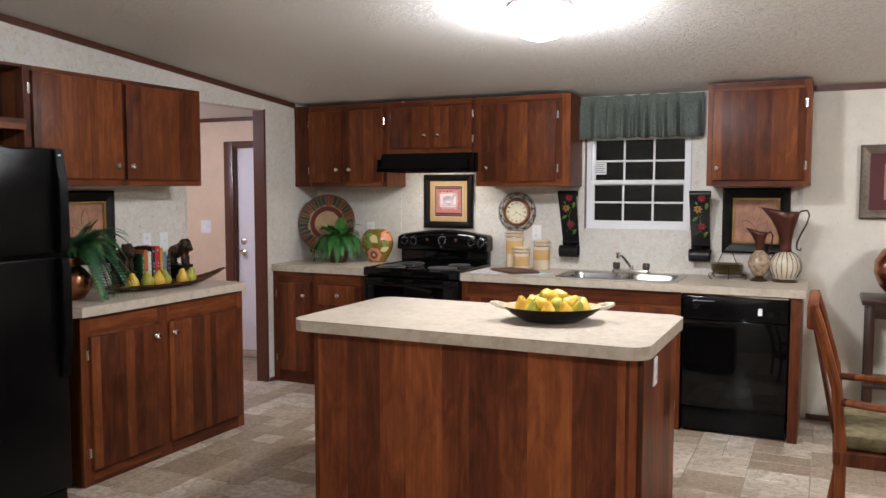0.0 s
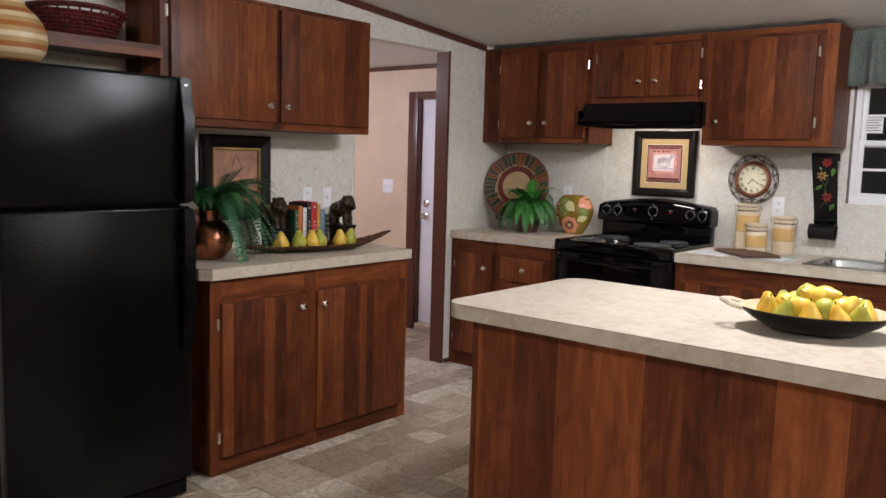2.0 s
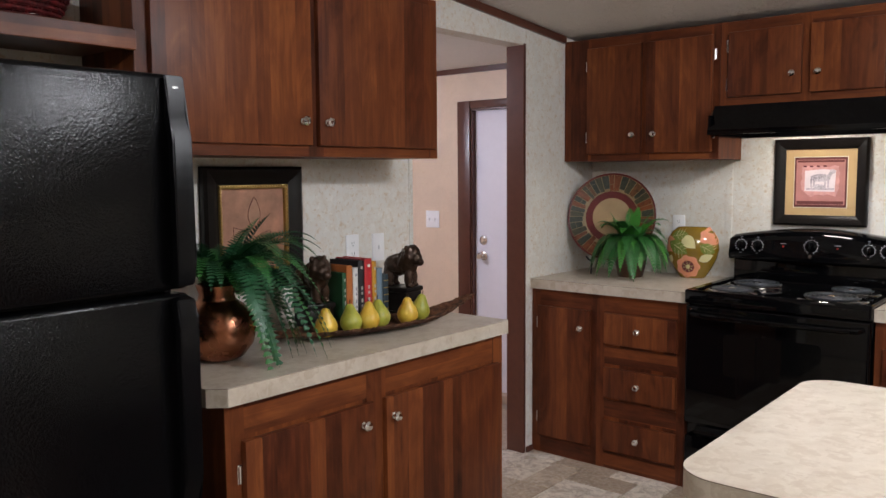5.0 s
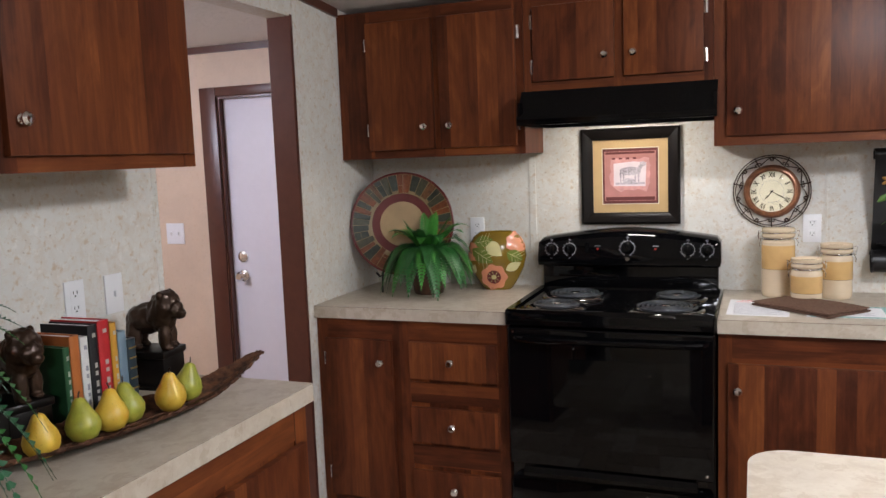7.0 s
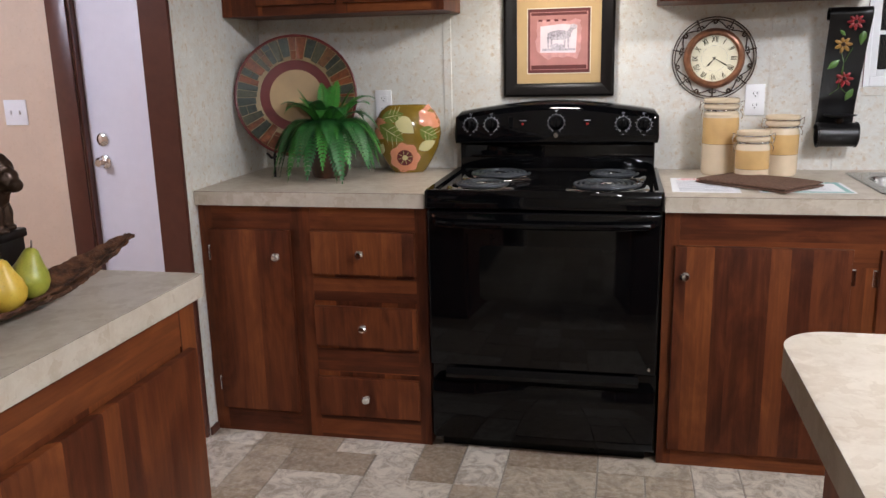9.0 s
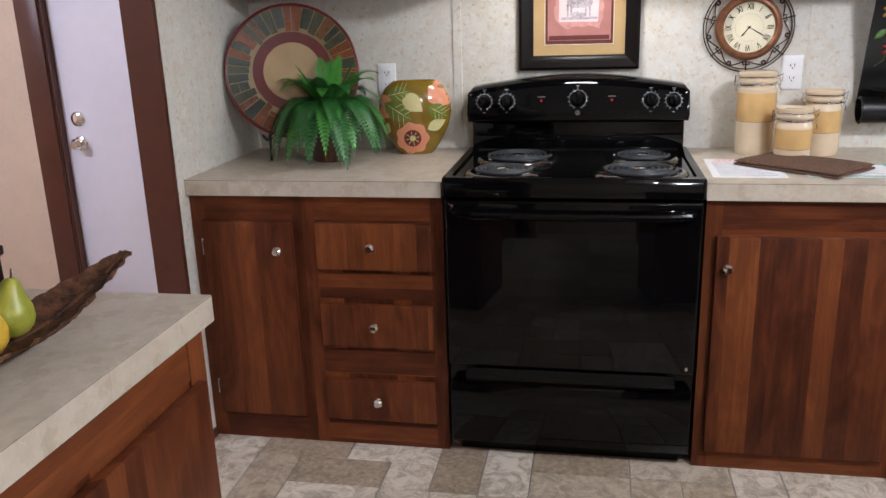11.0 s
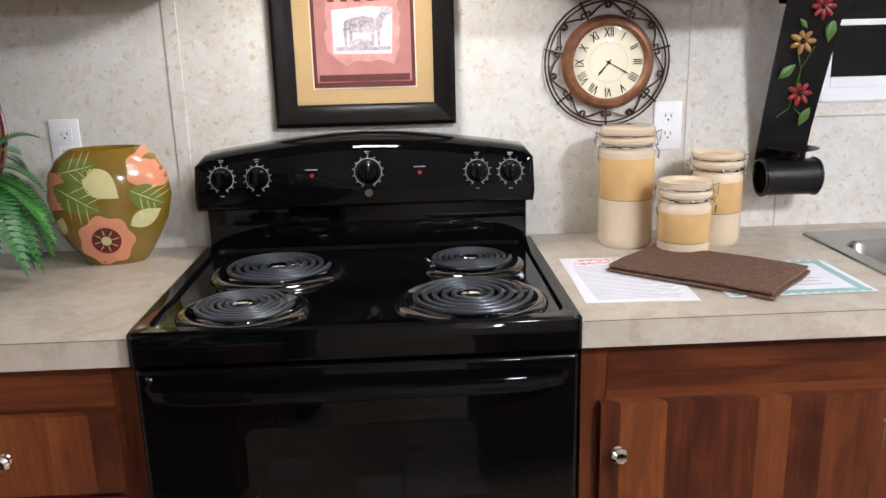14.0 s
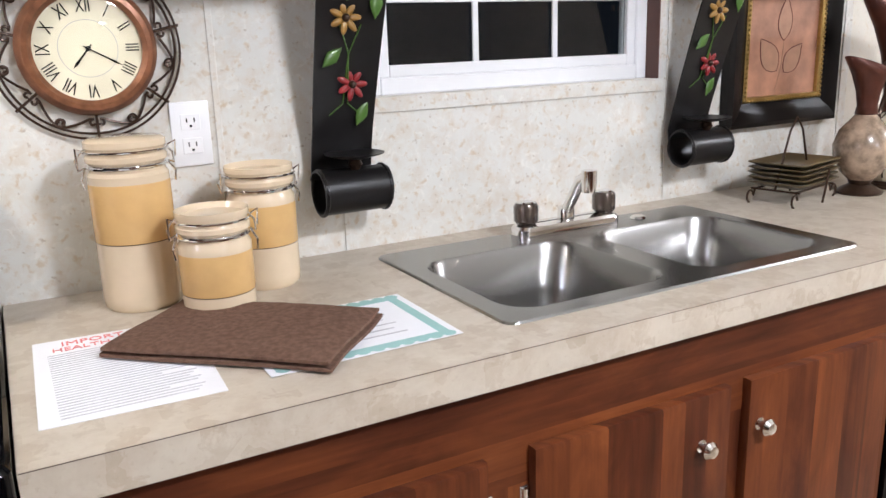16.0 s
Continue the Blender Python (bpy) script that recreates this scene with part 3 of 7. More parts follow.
stk = solid("window_sticker", box(-1.57, -1.478, WY + 0.0305, WY + 0.033, 1.60, 1.685), M_PAPER, "white paper sticker on the window glass", "sticker", smooth=False)
bm = bmesh.new()
for k in range(5):
    box(-1.562, -1.486 - 0.012 * (k % 2), WY + 0.0298, WY + 0.0304, 1.612 + 0.014 * k, 1.618 + 0.014 * k, bm=bm)
part("print_bars", bm, M_INK, stk, "grey lines of small print", smooth=False)


# ---- cabinets ----
def knob_at(parent, x, y, z):
    k = part("knob", lathe([(0, 0.027), (0.010, 0.026), (0.0155, 0.019), (0.0145, 0.014), (0.007, 0.010), (0.0065, 0.003), (0.011, 0.0), (0, 0)], 18), M_CHROME, parent, "round polished nickel knob")
    k.matrix_basis = pose(x, y, z, 90, 0, 0)
    return k


def hinge_at(parent, x, y, z):
    bm = box(x - 0.007, x + 0.007, y - 0.003, y, z - 0.027, z + 0.027, 0.001, 1)
    merge(bm, lathe([(0, -0.024), (0.005, -0.024), (0.005, 0.024), (0, 0.024)], 10), Matrix.Translation((x, y - 0.004, z)))
    return part("hinge", bm, M_CHROME, parent, "nickel hinge")


def front(name, parent, x0, x1, z0, z1, knob, hinge_side=None, material=None):
    """A slab door or drawer front, 19 mm thick with eased edges; local y points into the cabinet."""
    bm = box(x0, x1, -0.019, -0.0005, z0, z1)
    ed = [e for e in bm.edges if all(v.co.y < -0.01 for v in e.verts)]
    bmesh.ops.bevel(bm, geom=ed, offset=0.006, segments=2, affect="EDGES", profile=0.6)
    d = part(name, bm, material or M_WOODV, parent)
    knob_at(d, knob[0], -0.019, knob[1])
    if hinge_side:
        hx = x0 - 0.008 if hinge_side == "l" else x1 + 0.008
        hh = min(0.09, (z1 - z0) * 0.2)
        for zz in (z0 + hh, z1 - hh):
            hinge_at(d, hx, 0.001, zz)
    return d


def cabinet(name, label, m, w, depth, z0, z1, rails, stiles, fronts, group):
    """A framed cabinet: body, horizontal rails (z0, z1), vertical stiles (x0, x1) and its doors or drawers."""
    t = thing(name, label, "cabinet", m, group)
    part("body", box(0, w, 0.004, depth, z0, z1, 0.0015, 1), M_WOODV, t)
    for a, b in stiles:
        part("stile", box(a, b, 0.0, 0.0035, z0, z1), M_WOODV, t, smooth=False)
    for a, b in rails:
        for (p, _), (_, q) in zip([(s[1], 0) for s in stiles[:-1]], [(0, s[0]) for s in stiles[1:]]):
            part("rail", box(p, q, 0.0004, 0.0035, a, b), M_WOODH, t, smooth=False)
    for kind, x0, x1, a, b, knob, side in fronts:
        front(kind, t, x0, x1, a, b, knob, side)
    return t


FY, UY = 4.905, 5.215     # front of base and wall cabinets on the back wall
BASE = [(0.0, 0.085), (0.77, 0.862)]
ox = -3.918
cabinet("base_cabinet", "dark reddish-brown wood base cabinet with door and three drawers", pose(ox, FY, 0), 0.835, W - FY - 0.002, 0.0, 0.862,
        BASE + [(0.26, 0.345), (0.525, 0.61)], [(0, 0.05), (0.345, 0.42), (0.795, 0.835)],
        [("door", -3.876 - ox, -3.572 - ox, 0.098, 0.778, (-3.622 - ox, 0.685), "l")] +
        [("drawer", -3.495 - ox, -3.123 - ox, a, b, (-3.315 - ox, (a + b) / 2), None) for a, b in ((0.097, 0.243), (0.362, 0.508), (0.626, 0.777))], "base cabinets")
ox = -2.308
cabinet("base_cabinet", "dark reddish-brown wood base cabinet with single door beside stove", pose(ox, FY, 0), 0.594, W - FY - 0.002, 0.0, 0.862,
        BASE, [(0, 0.045), (0.552, 0.594)], [("door", -2.276 - ox, -1.756 - ox, 0.062, 0.757, (-2.243 - ox, 0.662), "r")], "base cabinets")
ox = -1.714
sink_base = cabinet("base_cabinet", "dark reddish-brown wood sink base cabinet with two doors", pose(ox, FY, 0), 0.885, W - FY - 0.002, 0.0, 0.75,
        [(0.0, 0.085)], [(0, 0.04), (0.42, 0.475), (0.845, 0.885)],
        [("door", -1.679 - ox, -1.288 - ox, 0.062, 0.757, (-1.352 - ox, 0.668), "l"), ("door", -1.244 - ox, -0.868 - ox, 0.062, 0.757, (-1.217 - ox, 0.672), "r")], "base cabinets")
part("top_rail", box(-2.262 - ox, -0.829 - ox, -0.0012, -0.0002, 0.70, 0.862), M_WOODH, sink_base, "long wood rail under the worktop edge", smooth=False)
solid("end_panel", box(-0.207, -0.152, FY - 0.005, W - 0.002, 0.0, 0.862, 0.002), M_WOODV, "dark reddish-brown wood end panel beside dishwasher", "panel")

LX = -3.345
lm = pose(LX, 2.605, 0, 0, 0, 90)
oy = 2.605
cabinet("base_cabinet", "dark reddish-brown wood base cabinet with two doors on the west wall", lm, 1.228, LX - WL - 0.002, 0.0, 0.862,
        BASE, [(0, 0.06), (0.515, 0.60), (1.168, 1.228)],
        [("door", 2.655 - oy, 3.135 - oy, 0.078, 0.758, (3.091 - oy, 0.695), "l"), ("door", 3.19 - oy, 3.80 - oy, 0.078, 0.758, (3.225 - oy, 0.695), "r")], "base cabinets")

UP = [(1.515, 1.565), (2.09, 2.149)]
ox = -3.918
cabinet("wall_cabinet", "dark reddish-brown wood wall cabinet with two doors in the corner", pose(ox, UY, 0), 0.845, W - UY - 0.002, 1.515, 2.149,
        UP, [(0, 0.16), (0.44, 0.49), (0.80, 0.845)],
        [("door", -3.775 - ox, -3.468 - ox, 1.55, 2.098, (-3.512 - ox, 1.645), "l"), ("door", -3.44 - ox, -3.105 - ox, 1.55, 2.098, (-3.396 - ox, 1.645), "r")], "wall cabinets")
ox = -3.071
cabinet("wall_cabinet", "short dark reddish-brown wood cabinet with two doors over the hood", pose(ox, UY, 0), 0.733, W - UY - 0.002, 1.762, 2.149,
        [(1.762, 1.802), (2.09, 2.149)], [(0, 0.03), (0.36, 0.405), (0.70, 0.733)],
        [("door", -3.03 - ox, -2.705 - ox, 1.80, 2.098, (-2.742 - ox, 1.888), "l"), ("door", -2.668 - ox, -2.372 - ox, 1.80, 2.098, (-2.632 - ox, 1.888), "r")], "wall cabinets")
ox = -2.336
cabinet("wall_cabinet", "dark reddish-brown wood wall cabinet with single door beside window", pose(ox, UY, 0), 0.70, W - UY - 0.002, 1.515, 2.149,
        UP, [(0, 0.05), (0.64, 0.70)], [("door", -2.292 - ox, -1.735 - ox, 1.55, 2.098, (-2.25 - ox, 1.645), "r")], "wall cabinets")
ox = -0.738
cabinet("wall_cabinet", "dark reddish-brown wood wall cabinet over the dishwasher end", pose(ox, UY, 0), 0.603, W - UY - 0.002, 1.515, 2.162,
        UP, [(0, 0.05), (0.555, 0.603)], [("door", -0.70 - ox, -0.17 - ox, 1.55, 2.108, (-0.672 - ox, 1.628), "r")], "wall cabinets")
ULX = -3.632
oy = 2.56
cabinet("wall_cabinet", "dark reddish-brown wood wall cabinet with two doors on the west wall", pose(ULX, oy, 0, 0, 0, 90), 1.248, ULX - WL - 0.002, 1.515, 2.11,
        UP[:1] + [(2.075, 2.11)], [(0, 0.05), (0.60, 0.665), (1.20, 1.248)],
        [("door", 2.60 - oy, 3.165 - oy, 1.55, 2.085, (3.125 - oy, 1.627), "l"), ("door", 3.195 - oy, 3.785 - oy, 1.55, 2.085, (3.23 - oy, 1.627), "r")], "wall cabinets")
t = thing("open_wall_shelf", "brown wood shelf over the refrigerator", "shelf")
part("board", box(WL + 0.002, ULX, 1.62, 2.556, 1.80, 1.815, 0.001, 1), M_WOODH, t)
part("front_rail", box(ULX, ULX + 0.019, 1.60, 2.558, 1.788, 1.842, 0.002, 1), M_WOODH, t)
part("top_board", box(WL + 0.002, ULX, 1.62, 2.556, 2.095, 2.11, 0.001, 1), M_WOODH, t)
part("side_panel", box(WL + 0.002, ULX + 0.019, 1.585, 1.598, 1.515, 2.11, 0.001, 1), M_WOODV, t)


# ---- worktops ----
def worktop(name, label, outline, bm=None):
    t = thing(name, label, "worktop")
    bm = bm or plate_xy(outline, CT - 0.05, CT)
    part("slab", bm, M_TOP, t)
    return t


def edge_line(parent, pts):
    """The thin dark seam where the laminate top meets its edge strip."""
    bm = bmesh.new()
    for (xa, ya), (xb, yb) in zip(pts, pts[1:]):
        tube([(xa, ya, CT - 0.0012), (xb, yb, CT - 0.0012)], 0.0005, 4, bm)
    part("seam_line", bm, M_MAHOG, parent, "thin dark laminate seam", smooth=False)


t = worktop("worktop", "beige mottled laminate worktop in the corner beside the stove", rounded(-3.919, -3.083, 4.885, W - 0.001, 0.002, 1))
edge_line(t, [(-3.917, 4.8848), (-3.084, 4.8848)])
SX0, SX1, SY0, SY1 = -1.65, -0.885, 4.985, 5.42
bm = box(-2.311, SX0, 4.885, W - 0.001, CT - 0.05, CT)
box(SX1, -0.128, 4.885, W - 0.001, CT - 0.05, CT, bm=bm)
box(SX0, SX1, 4.885, SY0, CT - 0.05, CT, bm=bm)
box(SX0, SX1, SY1, W - 0.001, CT - 0.05, CT, bm=bm)
bmesh.ops.remove_doubles(bm, verts=bm.verts, dist=1e-5)
t = worktop("worktop", "long beige mottled laminate worktop with steel sink", None, bm)
edge_line(t, [(-2.31, 4.8848), (-0.1278, 4.8848), (-0.1278, W - 0.002)])
t = worktop("worktop", "beige mottled laminate worktop on the west wall cabinet", [(WL + 0.001, 2.562), (-3.36, 2.562), (-3.318, 2.60), (-3.318, 3.836), (WL + 0.001, 3.836)])
edge_line(t, [(-3.36, 2.5618), (-3.3178, 2.60), (-3.3178, 3.836)])

# island
isl = thing("kitchen_island", "kitchen island with beige laminate top and dark wood panels", "kitchen island")
IX0, IX1, IY0, IY1 = -2.200, -0.605, 2.755, 3.628
part("worktop_slab", plate_xy(rounded(IX0, IX1, IY0, IY1, 0.085, 10), CT - 0.05, CT), M_TOP, isl, "beige laminate top with rounded corners")
rim = [(x + 0.0003, y) for x, y in rounded(IX0 - 0.0003, IX1 + 0.0003, IY0 - 0.0003, IY1 + 0.0003, 0.085, 10)]
edge_line(isl, rim + rim[:1])
BX0, BX1, BY0, BY1 = -2.125, -0.636, 2.845, 3.555
part("body", box(BX0 + 0.004, BX1 - 0.004, BY0 + 0.004, BY1 - 0.004, 0.0, CT - 0.051), M_WOODV, isl, smooth=False)
# island panels use the wood brightened in colour for living room light
part("back_panel", box(BX0 + 0.022, BX1 - 0.022, BY0, BY0 + 0.0035, 0.0, CT - 0.0515), M_WOODI_LIT, isl, "reddish-brown planked wood panel", smooth=False)
for a, b, c, d in ((BX0, BX0 + 0.021, BY0 - 0.003, BY0 + 0.02), (BX1 - 0.021, BX1, BY0 - 0.003, BY0 + 0.02)):
    part("corner_strip", box(a, b, c, d, 0.0, CT - 0.0515, 0.003), M_WOODV, isl)
part("side_panel", box(BX1 - 0.0035, BX1, BY0 + 0.021, BY1, 0.0, CT - 0.0515), M_WOODI_LIT, isl, smooth=False)
part("side_panel", box(BX0, BX0 + 0.0035, BY0 + 0.021, BY1, 0.0, CT - 0.0515), M_WOODI_LIT, isl, smooth=False)
for a, b, kx, s in ((-2.10, -1.43, -1.48, "l"), (-1.39, -0.67, -1.34, "r")):
    d = front("door", isl, -b, -a, 0.09, 0.76, (-kx, 0.67), None)
    d.matrix_basis = pose(0, BY1, 0, 0, 0, 180)


# ---- outlets and switches ----
def outlet(name, label, cat, m, w=0.068, h=0.113, sockets=2, toggles=0, group="wall outlets"):
    t = thing(name, label, cat, m, group)
    part("cover_plate", box(-w / 2, w / 2, -0.006, 0, -h / 2, h / 2, 0.002), M_WHITE, t)
    for k in range(sockets):
        zc = 0.021 - 0.042 * k
        s = part("socket", box(-0.017, 0.017, -0.0075, -0.0055, zc - 0.014, zc + 0.014, 0.0008, 1), M_WHITE, t)
        bm = bmesh.new()
        for dx in (-0.0065, 0.0065):
            box(dx - 0.001, dx + 0.001, -0.0079, -0.0074, zc - 0.001, zc + 0.007, bm=bm)
        box(-0.002, 0.002, -0.0079, -0.0074, zc - 0.009, zc - 0.005, bm=bm)
        part("slots", bm, M_BLACKP, s, smooth=False)
    for k in range(toggles):
        xc = (k - (toggles - 1) / 2) * 0.046
        part("toggle", box(xc - 0.004, xc + 0.004, -0.016, -0.0055, -0.009, 0.009, 0.0015, 1), M_WHITE, t)
    return t


outlet("wall_outlet", "white duplex outlet on the wall beside the clock", "outlet", pose(-1.975, W, 1.172))
outlet("wall_outlet", "white duplex outlet behind the fern and vase", "outlet", pose(-3.395, W, 1.172))
outlet("wall_outlet", "white duplex outlet over the west worktop", "outlet", pose(WL, 3.62, 1.163, 0, 0, 90))
outlet("wall_switch", "white light switch over the west worktop", "switch", pose(WL, 3.765, 1.16, 0, 0, 90), sockets=0, toggles=1)
outlet("wall_switch", "white double light switch on the peach hall wall", "switch", pose(-5.12, W, 1.155), w=0.115, sockets=0, toggles=2)
outlet("wall_outlet", "white outlet on the island end panel", "outlet", pose(BX1, 3.06, 0.768, 0, 0, 90))

# ---- refrigerator ----
fr = thing("refrigerator", "black pebbled top-freezer refrigerator", "refrigerator")
FX, FA, FB = -3.235, 1.735, 2.448
part("body", box(-3.885, FX - 0.068, FA + 0.004, FB - 0.004, 0.02, 1.672, 0.006), M_PEBBLE, fr)
part("base_grille", box(FX - 0.075, FX - 0.03, FA + 0.01, FB - 0.01, 0.012, 0.075, 0.004), M_BLACKP, fr)
for nm, za, zb in (("fridge_door", 0.085, 1.188), ("freezer_door", 1.198, 1.682)):
    d = part(nm, box(FX - 0.066, FX, FA, FB, za, zb, 0.012, 3), M_PEBBLE, fr)
    bm = bmesh.new()
    ya, yb = FB - 0.052, FB - 0.004
    h0, h1 = (0.62, 1.182) if nm == "fridge_door" else (1.204, 1.678)
    top = nm == "freezer_door"
    prof = [(FX + 0.002, h0), (FX + 0.03, h0 + 0.006), (FX + 0.038, h0 + 0.06), (FX + 0.038, h1 - 0.14), (FX + 0.02, h1 - 0.09), (FX + 0.012, h1), (FX + 0.001, h1),
            (FX + 0.001, h1 - 0.10), (FX + 0.021, h1 - 0.155), (FX + 0.021, h0 + 0.05), (FX + 0.001, h0 + 0.03)]
    if not top:
        c = h0 + h1
        prof = [(x, c - z) for x, z in prof]
    prism(prof, ya, yb, bm)
    bmesh.ops.bevel(bm, geom=bm.edges[:], offset=0.0035, segments=2, affect="EDGES")
    part("handle", bm, M_BLACKP, d, "black plastic handle")
part("badge", box(FX + 0.012, FX + 0.0145, FB - 0.037, FB - 0.019, 1.635, 1.655, 0.002), M_CHROME, fr, "small chrome badge")

# ---- stove ----
st = thing("electric_stove", "black enamel electric range with four coil burners", "stove")
S0, S1, SC = -3.076, -2.316, -2.696
part("body", box(S0, S1, 4.915, 5.505, 0.03, 0.905, 0.003), M_BLACK, st)
part("drawer_front", box(S0 + 0.004, S1 - 0.004, 4.878, 4.914, 0.05, 0.262, 0.008), M_BLACK, st)
bm = prism([(4.876, 0.265), (4.855, 0.285), (4.855, 0.298), (4.876, 0.318)], S0 + 0.06, S1 - 0.06)
bm.transform(Matrix(((0, 1, 0, 0), (1, 0, 0, 0), (0, 0, 1, 0), (0, 0, 0, 1))))
part("drawer_lip", bm, M_BLACK, st)
part("toe_base", box(S0 + 0.03, S1 - 0.03, 4.93, 5.4, 0.0, 0.03), M_BLACKP, st)
od = part("oven_door", box(S0 + 0.003, S1 - 0.003, 4.868, 4.913, 0.322, 0.862, 0.01, 3), M_BLACK, st)
part("window_glass", plate_xy(rounded(-2.897, -2.497, 0.562, 0.748, 0.02, 5), -4.8685, -4.8665), M_DARKGLASS, od, "dark oven window").matrix_basis = Matrix(((1, 0, 0, 0), (0, 0, -1, 0), (0, 1, 0, 0), (0, 0, 0, 1)))
bm = tube([(S0 + 0.03, 4.872, 0.828), (S0 + 0.045, 4.845, 0.826), (S0 + 0.1, 4.832, 0.824), (SC, 4.826, 0.823), (S1 - 0.1, 4.832, 0.824), (S1 - 0.045, 4.845, 0.826), (S1 - 0.03, 4.872, 0.828)], 0.0125, 10)
part("handle", bm, M_BLACK, od, "black bar handle")
for s in (-1, 1):
    part("screw_cap", merge(bmesh.new(), lathe([(0, 0.003), (0.004, 0.003), (0.006, 0), (0, 0)], 12), pose(SC + s * 0.352, 4.868, 0.345 if s > 0 else 0.845, 90)), M_CHROME, od)
# cooktop: tray with raised rim
out, inn = rounded(S0 - 0.002, S1 + 0.002, 4.862, 5.44, 0.012, 4), rounded(S0 + 0.022, S1 - 0.022, 4.895, 5.42, 0.03, 4)
bm = bmesh.new()
loops = [[bm.verts.new((x, y, z)) for x, y in ring] for ring, z in ((out, 0.872), (out, 0.925), ([(x + (SC - x) * 0.012, y + (5.15 - y) * 0.012) for x, y in out], 0.931), (inn, 0.928), ([(x + (SC - x) * 0.01, y + (5.15 - y) * 0.01) for x, y in inn], 0.919))]
for a, b in zip(loops, loops[1:]):
    for k in range(len(a)):
        bm.faces.new((a[k], a[(k + 1) % len(a)], b[(k + 1) % len(b)], b[k]))
bm.faces.new(loops[-1])
bm.faces.new(loops[0][::-1])
part("cooktop", bm, M_BLACK, st)
# backguard
bgp = [(S0 + 0.004, 1.028), (S1 - 0.004, 1.028), (S1, 1.05), (S1 - 0.002, 1.125), (S1 - 0.018, 1.146)]
bgp += [(S1 - 0.06 - (S1 - S0 - 0.12) * k / 16, 1.153 + 0.03 * math.sin(math.pi * k / 16)) for k in range(17)]
bgp += [(S0 + 0.018, 1.146), (S0 + 0.002, 1.125), (S0, 1.05)]
bm = bmesh.new()
rings = []
for k in range(7):
    th = math.pi / 2 * k / 6
    ring = []
    for x, z in bgp:
        top = z > 1.14
        rr = 0.05 if top else 0.009
        ins = rr * (1 - math.sin(th))
        zz = z - ins if top else z + (ins if z < 1.04 else 0)
        xx = x + (0.009 * (1 - math.sin(th)) if x < SC else -0.009 * (1 - math.sin(th))) * (1 if abs(x - SC) > 0.3 else 0)
        ring.append(bm.verts.new((xx, 5.372 + 0.02 * (zz - 1.03) / 0.12 + rr * (1 - math.cos(th)), zz)))
    rings.append(ring)
rings.append([bm.verts.new((x, 5.498, z)) for x, z in bgp])
bm.faces.new(rings[0])
bm.faces.new(rings[-1][::-1])
for a, b in zip(rings, rings[1:]):
    for k in range(len(bgp)):
        bm.faces.new((a[k], b[k], b[(k + 1) % len(bgp)], a[(k + 1) % len(bgp)]))
bg = part("backguard", bm, M_BLACK, st)
part("back_riser", box(S0 + 0.012, S1 - 0.012, 5.425, 5.495, 0.9, 1.03, 0.008), M_BLACK, st)


def panel_y(z):
    return 5.372 + 0.02 * (z - 1.03) / 0.12


def dial(x, z, r, label):
    d = part("control_knob", merge(bmesh.new(), lathe([(0, 0.024), (r * 0.7, 0.024), (r * 0.82, 0.019), (r * 0.9, 0.006), (r, 0.003), (r, 0), (0, 0)], 28), pose(0, 0, 0, 90)), M_BLACK, bg, label)
    d.matrix_basis = pose(x, panel_y(z), z, -9.46)
    part("grip", box(-0.005, 0.005, -0.034, -0.023, -r * 0.75, r * 0.75, 0.003), M_BLACK, d)
    bm = bmesh.new()
    tube([((r + 0.004) * math.cos(radians(q)), -0.0006, (r + 0.004) * math.sin(radians(q))) for q in range(-72, 253, 12)], 0.0008, 4, bm)
    for k in range(13):
        a = radians(-66 + 26 * k)
        rr = r + 0.0075
        merge(bm, box(-0.0008, 0.0008, -0.0012, 0.0006, -0.0025, 0.0025), Matrix.Translation((rr * math.cos(a), 0.0, rr * math.sin(a))) @ Matrix.Rotation(-a + math.pi / 2, 4, "Y"))
    part("dial_marks", bm, M_TICK, d, "grey dial ticks", smooth=False)
    bm = bmesh.new()
    for k, (ww, zz) in enumerate(((0.012, r + 0.019), (0.007, r + 0.0145), (0.009, -r - 0.016))):
        box(-ww / 2, ww / 2, -0.0012, 0.0006, zz - 0.0009, zz + 0.0009, bm=bm)
    part("print_bars", bm, M_INK, d, "small white print", smooth=False)


for x, z, r in ((-3.014, 1.098, 0.022), (-2.935, 1.098, 0.022), (-2.446, 1.098, 0.022), (-2.371, 1.096, 0.022), (-2.69, 1.104, 0.026)):
    dial(x, z, r, "black control knob")
M_REDLED = plain("red_indicator_lens", (0.42, 0.02, 0.02), 0.3)
for x in (-2.815, -2.575):
    part("indicator", box(x - 0.004, x + 0.004, panel_y(1.10) - 0.0015, panel_y(1.10), 1.096, 1.103), M_REDLED, bg, "small red indicator", smooth=False)
    part("print_bars", box(x - 0.013, x + 0.013, panel_y(1.112) - 0.001, panel_y(1.112) + 0.0005, 1.111, 1.1135), M_INK, bg, smooth=False)
bm = box(-2.868, -2.853, panel_y(1.10) - 0.003, panel_y(1.10) + 0.001, 1.082, 1.125, 0.001, 1)
part("rocker_switch", bm, M_BLACKP, bg)
part("badge", merge(bmesh.new(), lathe([(0, 0.002), (0.009, 0.002), (0.0095, 0), (0, 0)], 20), pose(-2.69, panel_y(1.058), 1.058, 90)), M_NICKEL, bg, "round silver badge")
